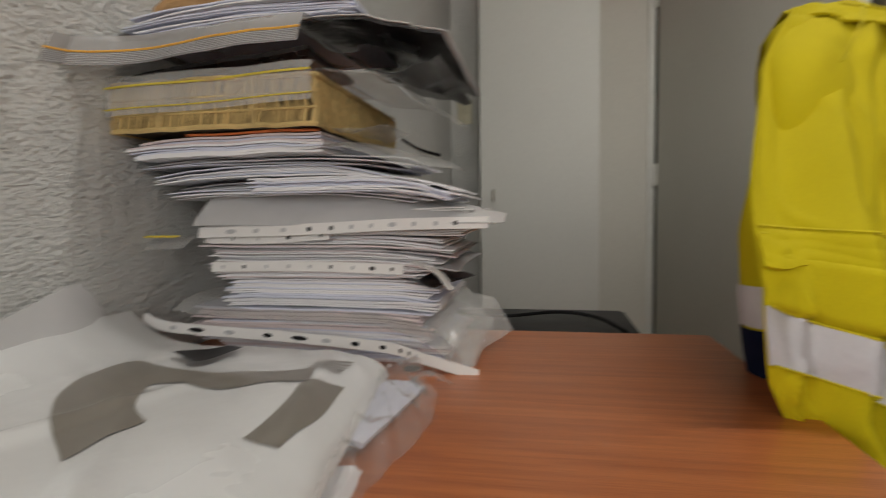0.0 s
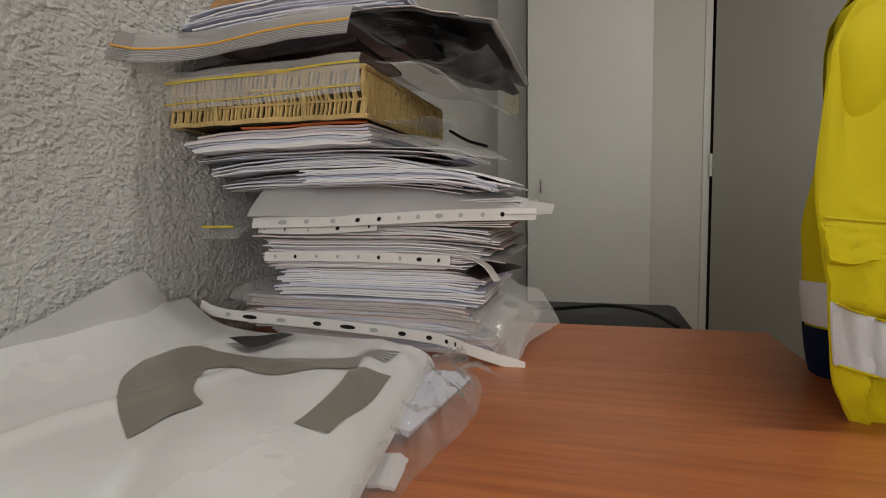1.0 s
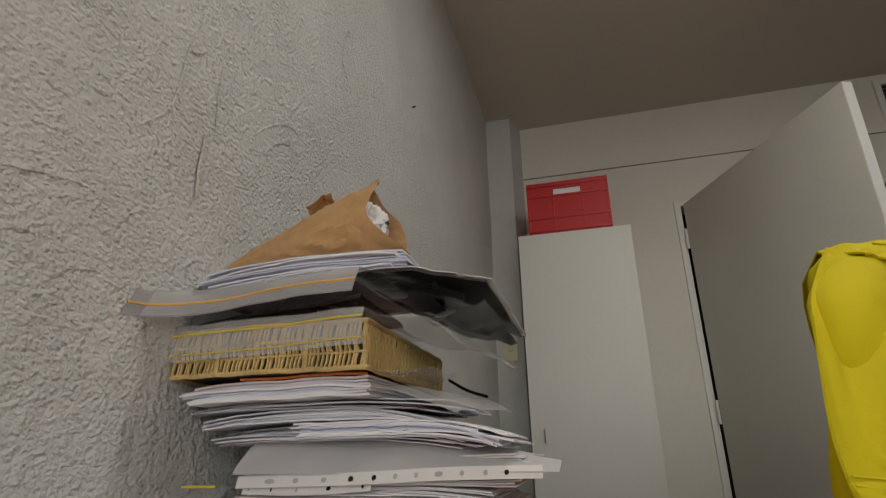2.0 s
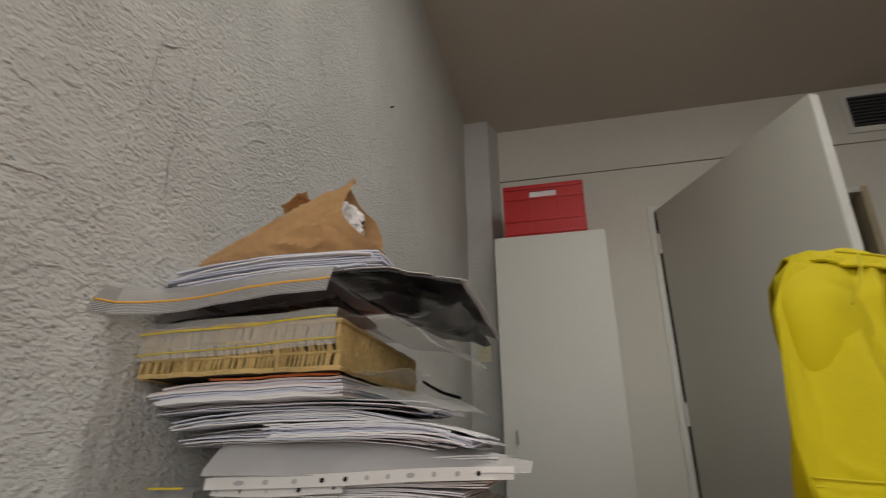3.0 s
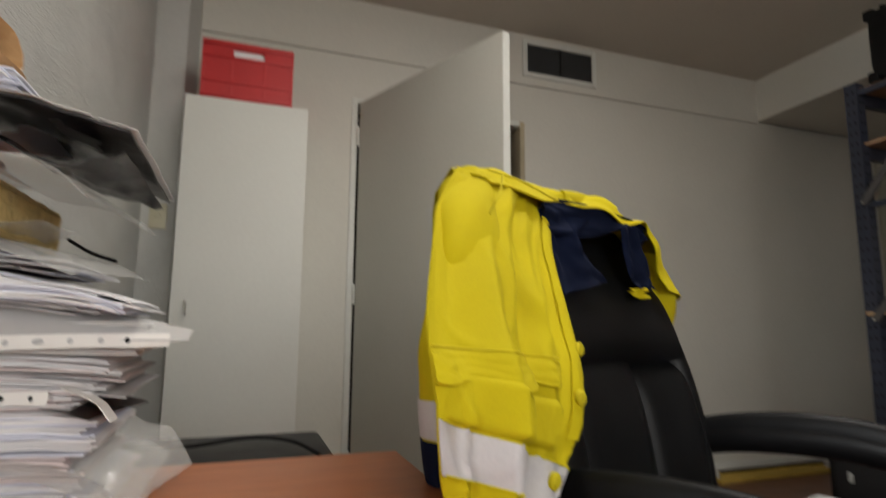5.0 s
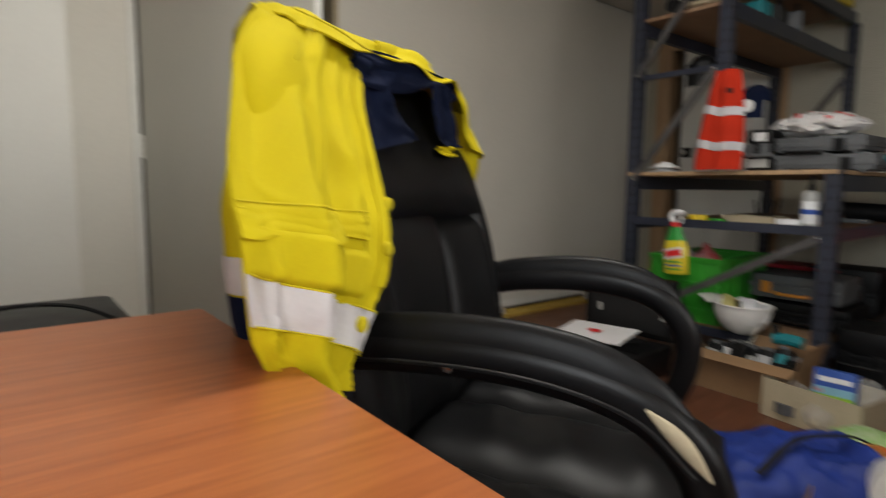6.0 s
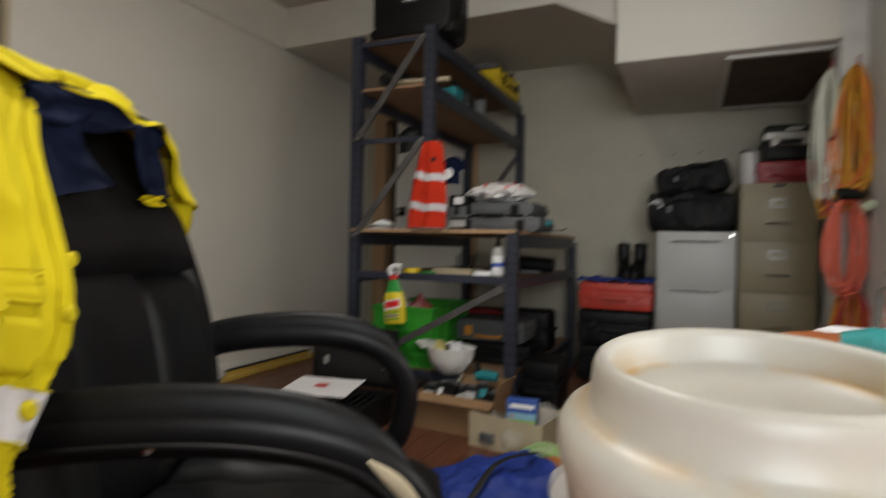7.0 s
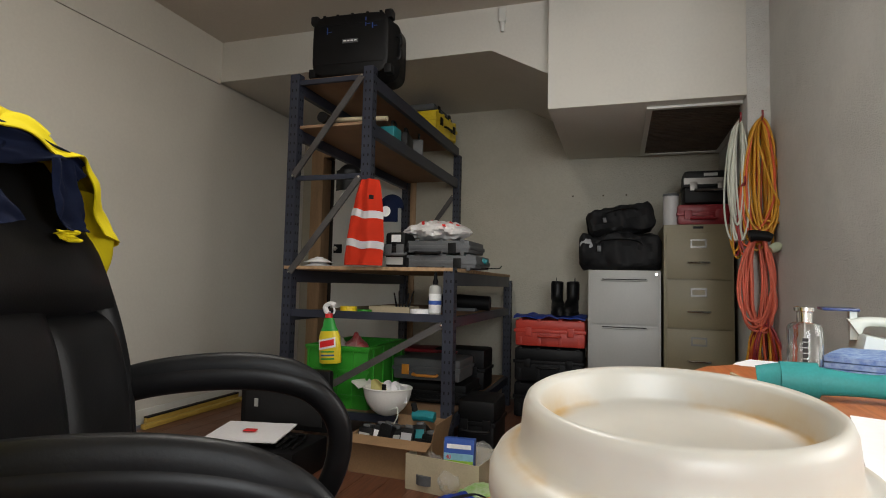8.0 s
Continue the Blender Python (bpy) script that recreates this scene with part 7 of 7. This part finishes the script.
# cables on the side wall
def coil(name, label, cy, z0, z1, half, n, mat, r, seed, out=0.05):
    c = thing(name, label, "cable", pose(XC - 0.012, cy, z1))
    g = random.Random(seed)
    for k in range(n):
        hw, hl = half * g.uniform(0.35, 1.05), (z1 - z0) * g.uniform(0.80, 1.03)
        x = -out * g.uniform(0.1, 1.0)
        sy = g.uniform(-0.03, 0.03)
        pts = []
        for i in range(13):
            a = 2 * math.pi * i / 12
            q = 0.5 - 0.5 * math.cos(a)
            pts.append((x + 0.012 * math.sin(a * 2 + k), sy * q + hw * math.sin(a) * (0.62 + 0.38 * q) * (0.85 + 0.3 * g.random()), -hl * q))
        part("loop", sweep(glide(pts, 5), round_section(2 * r, 2 * r, 6), up=(1, 0, 0.01)), mat[k % len(mat)], c)
    return c
coil("extension_cord", "loops of white electrical cable on a wall hook", -0.560, 1.14, 1.735, 0.058, 15, (CABLE_WHITE,), 0.0048, 1, 0.10)
yc = coil("extension_cord", "thick coil of yellow and orange cable on the wall", -0.655, 1.10, 1.74, 0.085, 24, (CABLE_YELLOW, CABLE_YELLOW, CABLE_ORANGE, CABLE_YELLOW), 0.0058, 2, 0.11)
part("loop", sweep(glide([(-0.12, 0.02, -0.12), (-0.125, -0.03, -0.33), (-0.12, -0.085, -0.47), (-0.11, -0.09, -0.52), (-0.10, -0.04, -0.51), (-0.09, 0.02, -0.50)], 6), round_section(0.0116, 0.0116, 6), up=(1, 0, 0.01)), CABLE_YELLOW, yc)
coil("extension_cord", "hanging coil of orange-red cable on the wall", -0.575, 1.05, 1.42, 0.045, 6, (CABLE_ORANGE, CABLE_YELLOW, RED_CASE), 0.0055, 6, 0.12)
coil("extension_cord", "coral coloured extension lead in long loops", -0.635, 0.70, 1.16, 0.085, 16, (CABLE_PINK,), 0.0052, 3, 0.11)
coil("extension_cord", "red and yellow striped cable coil near the desk", -0.665, 0.46, 0.735, 0.068, 18, (CABLE_ORANGE, CABLE_YELLOW, RED_CASE), 0.006, 4, 0.11)
pl = thing("cable_plug", "black rubber plug and socket on the cables", "plug", facing(2.995, -0.635, 1.125))
part("plug", sweep([(-0.045, 0, 0.03), (-0.02, 0, 0.035), (0.03, 0, 0.03), (0.05, 0, 0.02)], lambda t: round_section(0.05 - 0.01 * t, 0.06 - 0.02 * t, 10)), BLACK_PLASTIC, pl)
part("socket", lathe([(0, 0), (0.020, 0), (0.024, 0.03), (0.014, 0.05), (0, 0.05)], 16, None, Matrix.Translation((0.045, 0, -0.035)) @ Matrix.Rotation(radians(60), 4, "Y")), material("clear_green_plug", (0.45, 0.50, 0.36), 0.3), pl, "cloudy pale green socket end")
for y, z in ((-0.560, 1.735), (-0.655, 1.74), (-0.635, 1.16), (-0.665, 0.735), (-0.575, 1.42)):
    solid("wall_hook", sweep(glide([(XC + 0.008, y, z + 0.01), (XC - 0.06, y, z - 0.006), (XC - 0.135, y, z - 0.006), (XC - 0.14, y, z + 0.03)], 5), round_section(0.010, 0.010, 8), up=(0, 1, 0)), RED_CASE, "red coated hook fixed to the column", "hook")
up = thing("wall_plug", "white adaptor plugged high on the bulkhead", "adaptor", facing(3.30, 0.695, 2.47), kind="structure")
part("housing", boxes(((-0.022, -0.03, 0.04), (0.022, 0.0, 0.125)), bevel=0.004), WHITE_GLOSS, up)
part("nozzle", cyl(bmesh.new(), (0, -0.015, -0.02), (0, -0.015, 0.039), 0.012, 0.016, 12), WHITE_GLOSS, up)
for x, y in ((4.0, 0.35), (4.0, 0.12), (4.0, -0.05)):
    structure("trim", boxes(((XF - 0.003, y, 1.60), (XF + 0.002, y + 0.012, 1.612))), BROWN_MESH, "old screw hole in the wall", "wall")

lev = thing("spirit_level", "long yellow spirit levels lying against the skirting", "level")
part("beam", boxes(((2.72, 2.700, 0.0), (3.56, 2.728, 0.055)), bevel=0.003), YELLOW_WOOD, lev)
part("beam_edge", boxes(((2.72, 2.698, 0.050), (3.56, 2.730, 0.058))), BLACK_PLASTIC, lev)
lev2 = solid("timber_length", boxes(((2.66, 2.655, 0.0), (3.60, 2.69, 0.028)), bevel=0.003), YELLOW_WOOD, "pale timber batten lying on the floor", "batten")
structure("baseboard", boxes(((D1 + 0.03, YB - 0.012, 0), (XF, YB - 0.0005, 0.09)), bevel=0.002), WHITE_GLOSS, "white painted skirting board", "skirting")
# ---- on the floor and on the desk return ----
oc = thing("tool_case", "open black case with its lid up and cables inside", "case", facing(2.36, 1.60, 0, 2))
part("lid", boxes(((-0.25, 0.11, 0.15), (0.25, 0.16, 0.455)), bevel=0.02), BLACK_PLASTIC, oc)
part("lid_lining", boxes(((-0.215, 0.104, 0.18), (0.215, 0.1095, 0.43)), bevel=0.002), BLACK_NYLON, oc)
part("base", boxes(((-0.25, -0.22, 0.0), (0.25, 0.108, 0.148)), bevel=0.015), BLACK_PLASTIC, oc)
for x in (-0.15, 0.20):
    part("catch", boxes(((x - 0.010, 0.097, 0.255), (x + 0.010, 0.1035, 0.295)), bevel=0.002), GREY_STEEL, oc)
for k in range(6):
    part("cable", sweep(glide([(0.02 + 0.04 * k, -0.18, 0.156), (0.05 + 0.03 * k, -0.12 + 0.02 * k, 0.172), (0.16 - 0.02 * k, -0.02, 0.162), (0.05 + 0.02 * k, 0.04, 0.156)], 5), round_section(0.014, 0.012, 6)), BLACK_PLASTIC, oc)
bk = thing("booklet", "white booklet with a red mark lying in the case", "booklet", facing(2.27, 1.64, 0.186, 12) @ pose(0, 0, 0, 3, 0, 0))
part("cover", leaf(0, 0, 0.003, 0.34, 0.27, 0, 0.006, 2), PAPER, bk)
part("print", boxes(((-0.03, -0.03, 0.0105), (0.03, 0.01, 0.0115))), RED_INK, bk, "red printed square")

def open_carton(name, label, m, w, d, h, mat, flaps=True):
    c = thing(name, label, "box", m)
    t = 0.004
    for lo, hi in (((-w, -d, 0), (w, d, t)), ((-w, -d, t), (w, -d + t, h)), ((-w, d - t, t), (w, d, h)), ((-w, -d + t, t), (-w + t, d - t, h)), ((w - t, -d + t, t), (w, d - t, h))):
        part("wall", boxes((lo, hi)), mat, c)
    if flaps:
        part("flap", sheet(lambda u, v: Vector((-w + 2 * w * u, -d - 0.07 * v, h - 0.02 * v)), 4, 3, t), mat, c)
        part("flap", sheet(lambda u, v: Vector((w + 0.02 * v, -d + 2 * d * u, h + 0.085 * v)), 4, 3, t), mat, c)
        part("flap", sheet(lambda u, v: Vector((-0.3 * w + 1.3 * w * u, d + 0.01 * v, h + 0.06 * v)), 4, 3, t), mat, c)
    return c
open_carton("cardboard_box", "open brown cardboard box full of chargers", facing(2.55, 1.010, 0, -3), 0.21, 0.11, 0.175, CARDBOARD)
g = random.Random(5)
for k in range(7):
    ch = thing("battery_charger", "black battery charger with a teal label" if k == 5 else "black tool battery charger in the box", "charger", facing(2.53 + 0.03 * (k % 2), 1.175 - 0.055 * k, 0.105 + 0.010 * (k % 3), g.uniform(-14, 14)) @ pose(0, 0, 0, g.uniform(-28, -8), g.uniform(-10, 10), 0), "chargers in the box")
    part("casing", boxes(((-0.035, -0.055, 0), (0.035, 0.055, 0.085)), bevel=0.010), BLACK_PLASTIC, ch)
    part("rail", boxes(((-0.018, -0.045, 0.086), (0.018, 0.045, 0.10)), bevel=0.003), GREY_PLASTIC, ch)
    part("label_plate", boxes(((-0.026, -0.0575, 0.02), (0.026, -0.0555, 0.06))), (GREY_STEEL, WHITE_INK, BLACK_PLASTIC, GREY_STEEL, PAPER_GREY, TEAL_PLASTIC, BLACK_PLASTIC)[k], ch)
wire = solid("cable", sweep(glide([(2.52, 1.05, 0.19), (2.54, 1.02, 0.25), (2.56, 1.03, 0.29), (2.58, 1.07, 0.27)], 5), round_section(0.006, 0.006, 6)), CABLE_WHITE, "thin white cable sticking out of the box", "cable")
tl = thing("power_tool", "teal and black cordless tool on the box edge", "tool", facing(2.60, 0.90, 0.222))
part("body", sweep([(-0.06, 0, 0.03), (0.0, 0, 0.035), (0.05, 0, 0.03)], round_section(0.05, 0.05, 10)), TEAL_PLASTIC, tl)
part("grip", sweep([(-0.05, 0, 0.045), (-0.06, 0.0, 0.09)], round_section(0.03, 0.03, 8), up=(0, 1, 0)), BLACK_PLASTIC, tl)

open_carton("cardboard_box", "open buff carton with wrappers in it", facing(2.44, 0.70, 0, -10), 0.175, 0.13, 0.15, CARTON_BUFF, False)
hb = thing("sandwich_bag_box", "blue and green box of sandwich bags", "box", facing(2.35, 0.655, 0.066, 4) @ pose(0, 0, 0, -8, 0, 0) @ Matrix.Diagonal((1.05, 1, 1.12, 1)))
part("carton", boxes(((-0.062, -0.025, 0), (0.062, 0.025, 0.15)), bevel=0.001), BLUE_INK, hb)
part("label_plate", boxes(((-0.060, -0.0275, 0.004), (0.060, -0.0255, 0.070))), material("lime_print", (0.30, 0.55, 0.05), 0.5, bump=0), hb, "lime green lower panel")
part("label_plate", boxes(((-0.060, -0.0275, 0.0705), (0.060, -0.0255, 0.095))), material("sky_print", (0.25, 0.50, 0.62), 0.5, bump=0), hb)
part("label_logo", boxes(((-0.05, -0.0275, 0.112), (0.05, -0.0255, 0.128))), WHITE_INK, hb, "white name bar")
def words(text, size, m, mat, parent):
    cu = bpy.data.curves.new("lettering", "FONT")
    cu.body, cu.size, cu.align_x, cu.extrude = text, size, "CENTER", 0.0004
    tmp = bpy.data.objects.new("lettering", cu)
    scene.collection.objects.link(tmp)
    me = bpy.data.meshes.new_from_object(tmp.evaluated_get(bpy.context.evaluated_depsgraph_get()))
    bpy.data.objects.remove(tmp)
    me.materials.clear()
    me.materials.append(mat)
    ob = new("lettering", me)
    ob.parent = parent
    ob.matrix_local = m
    return ob
words("sandwich", 0.026, pose(0.0, -0.0285, 0.046, 90, 0, 0), material("orange_print", (0.75, 0.35, 0.03), 0.5, bump=0), hb)
words("40", 0.022, pose(-0.042, -0.0285, 0.074, 90, 0, 0), RED_INK, hb)
for x, y, z, s, k in ((2.46, 0.59, 0.08, 0.15, 1), (2.42, 0.80, 0.04, 0.13, 2), (2.31, 0.68, 0.02, 0.12, 3)):
    solid("plastic_wrapper", lump(s, s * 0.8, s * 0.8, k, 0.5), CLEAR_FILM, "crumpled clear plastic wrapper in the carton", "wrapper", facing(x, y, z, 30 * k), smooth=20)
roll("tape_roll", "grey roll of tape standing in the carton", 2.36, 0.80, 0.03, 0.022, 0.05, 0.04, GREY_PLASTIC)
rugged_case("tool_case", "black case standing on its end on the floor", 0.20, 0.30, 0.29, facing(3.02, 0.715, 0), BLACK_PLASTIC, BLACK_PLASTIC, 0.6, False)

def blue(u, v):
    x, y = (u - 0.5) * 0.62, (v - 0.5) * 0.55
    e = (1 - (2 * u - 1) ** 6) * (1 - (2 * v - 1) ** 6)
    return Vector((x, y, 0.004 + 0.20 * e * (0.75 + 0.40 * noise.noise((u * 3, v * 3, 8))) + (0.02 * noise.noise((u * 9, v * 9, 3)) + 0.022 * max(0.0, 1 - 4 * abs(noise.noise((u * 4 + v * 2, v * 4, 5)))) + 0.007 * max(0.0, 1 - 4 * abs(noise.noise((u * 9, v * 9 - u * 3, 2))))) * e))
bb = thing("shopping_bag", "large blue woven bag lying on the floor", "bag", facing(1.90, 0.60, 0, 35) @ Matrix.Diagonal((0.8, 0.8, 0.68, 1)))
part("fabric", sheet(blue, 60, 56, 0.004), BLUE_CLOTH, bb, smooth=60)
part("strap", sweep(glide([(-0.2, -0.22, 0.12), (-0.05, -0.10, 0.23), (0.15, 0.0, 0.225), (0.25, 0.1, 0.16)], 6), round_section(0.03, 0.008, 8)), BLACK_NYLON, bb)
SNACK = [material("lime_wrapper", (0.16, 0.42, 0.02), 0.3, var=0.2, scale=14, second=(0.55, 0.60, 0.45)), material("orange_wrapper", (0.70, 0.16, 0.03), 0.3, var=0.2, scale=14, second=(0.05, 0.20, 0.05)), material("green_white_wrapper", (0.10, 0.48, 0.05), 0.3, var=0.2, scale=14, second=(0.60, 0.62, 0.60)), material("yellow_wrapper", (0.70, 0.45, 0.05), 0.3, var=0.2, scale=12, second=(0.6, 0.1, 0.03))]
for k, (x, y, z, s) in enumerate(((2.22, 0.50, 0.02, 0.22), (2.10, 0.47, 0.01, 0.20), (2.04, 0.52, 0.0, 0.20), (1.98, 0.46, 0.0, 0.15))):
    sn = thing("snack_packet", ("lime green snack packet on the floor", "orange snack packet on the floor", "green and white snack packet on the floor", "yellow snack packet on the floor")[k], "snack packet", facing(x, y, z, 40 * k))
    part("pouch", lump(s, s * 0.7, 0.09, k + 3, 0.2), SNACK[k], sn, smooth=30)
    for e in (-1, 1):
        part("crimp", boxes(((e * s * 0.5 - 0.012, -s * 0.2, 0.036), (e * s * 0.5 + 0.012, s * 0.2, 0.040))), SNACK[k], sn)
tub = thing("plastic_tub", "white tub with a magenta print lying on its side", "tub", pose(1.90, 0.36, 0.085, 0, 78, 200))
part("tub", lathe([(0, 0), (0.072, 0), (0.075, 0.006), (0.082, 0.15), (0.082, 0.155), (0.0, 0.156)], 32), WHITE_INK, tub)
part("lid", lathe([(0, 0.157), (0.084, 0.157), (0.086, 0.16), (0.086, 0.168), (0, 0.170)], 32), HELMET_WHITE, tub)
part("print", lathe([(0, -0.001), (0.034, -0.001), (0.034, -0.002), (0, -0.002)], 24), material("magenta_print", (0.50, 0.02, 0.30), 0.5, bump=0), tub, "magenta printed disc")
bx = open_carton("cardboard_box", "brown cardboard tray under the clutter", facing(1.75, 0.36, 0, 10), 0.16, 0.12, 0.07, CARDBOARD, False)

# desk return
te = thing("hand_tool", "teal padded roll with a grey cable round it", "roll", pose(0, 0, TOP))
part("roll", sweep(glide([(1.02, -0.205, 0.022), (1.01, -0.26, 0.027), (1.0, -0.34, 0.025), (0.98, -0.43, 0.026), (0.95, -0.53, 0.024)], 6), lambda t: round_section(0.046 + 0.008 * math.sin(9 * t), 0.042 + 0.008 * math.sin(9 * t), 16, 2.6)), TEAL_FELT, te, smooth=60)
part("cuff", sweep([(1.012, -0.235, 0.026), (1.006, -0.285, 0.027)], round_section(0.058, 0.054, 16)), TEAL_FELT, te, smooth=60)
part("cable", sweep(glide([(1.20, -0.20, 0.004), (1.12, -0.205, 0.006), (1.06, -0.22, 0.012), (1.05, -0.27, 0.010), (1.06, -0.33, 0.006)], 6), round_section(0.007, 0.007, 8)), CARTON_BUFF, te)
part("cable", sweep(glide([(1.01, -0.48, 0.004), (1.005, -0.45, 0.05), (0.98, -0.42, 0.075), (0.93, -0.42, 0.05), (0.90, -0.45, 0.004)], 6), round_section(0.007, 0.007, 8)), GREY_PLASTIC, te)
BLUE_PLAID = material("blue_check_cloth", (0.30, 0.42, 0.62), 0.85, var=0.3, scale=70, fine=200, second=(0.04, 0.12, 0.42), bump=0.4, depth=0.002)
tp = thing("wipe_pack", "folded pack of blue checked cloths", "cloths", pose(1.40, -0.50, TOP, 0, 0, -32))
for k in range(4):
    part("cloth", leaf(0.004 * k, 0, 0.001 + 0.0125 * k, 0.26, 0.13, 1.5 * k, 0.010, k, 0.004, 0.004), BLUE_PLAID, tp, smooth=50)
ph = thing("desk_phone", "white office telephone with its handset and tilted display", "telephone", pose(1.58, -0.640, TOP, 0, 0, -10))
part("base", sweep([(0, -0.10, 0.02), (0, 0.0, 0.035), (0, 0.10, 0.055)], lambda t: [(-0.09, -0.019 - 0.035 * t * 0.5), (0.09, -0.019 - 0.035 * t * 0.5), (0.09, 0.012), (-0.09, 0.012)]), PHONE_WHITE, ph)
part("handset", sweep(glide([(0.0, -0.11, 0.070), (0.0, -0.08, 0.085), (0.0, 0.0, 0.092), (0.0, 0.08, 0.095), (0.0, 0.11, 0.08)], 6), lambda t: round_section(0.045, 0.022 + 0.03 * (2 * t - 1) ** 4, 14, 2.6)), PHONE_WHITE, ph, "white handset", smooth=60)
part("display", boxes(((-0.01, 0.095, 0.118), (0.10, 0.17, 0.126)), bevel=0.003), SCREEN_BLUE, ph, "dark blue display plate")
part("display_arm", boxes(((0.0, 0.10, 0.05), (0.03, 0.115, 0.1175))), PHONE_WHITE, ph)
for i in range(3):
    for j in range(4):
        part("key", boxes(((-0.02 + 0.03 * i, -0.06 + 0.022 * j, 0.030 + 0.004 * j), (0.0 + 0.03 * i, -0.045 + 0.022 * j, 0.048 + 0.004 * j)), bevel=0.001), GREY_STEEL, ph)
nb = thing("notepad", "white notepad with rows of handwriting", "notepad", pose(0.66, -0.33, TOP, 0, 0, -18))
for k in range(3):
    part("page", leaf(0.002 * k, 0.001 * k, 0.001 + 0.005 * k, 0.30, 0.21, k, 0.0042, k, 0.002), PAPER, nb)
bm = bmesh.new()
for i in range(9):
    x = -0.13
    while x < 0.12:
        l = rnd.uniform(0.008, 0.024)
        box(bm, (x, -0.085 + 0.02 * i, 0.0162), (x + l, -0.0825 + 0.02 * i, 0.0168))
        x += l + rnd.uniform(0.004, 0.010)
ln = part("handwriting", bm, PAPER_GREY, nb, "rows of small illegible handwriting")
solid("note_paper", leaf(1.40, -0.30, TOP + 0.003, 0.12, 0.10, -30, 0.001, 6, 0.0, 0.006), PAPER, "loose white slip of paper on the desk", "paper")
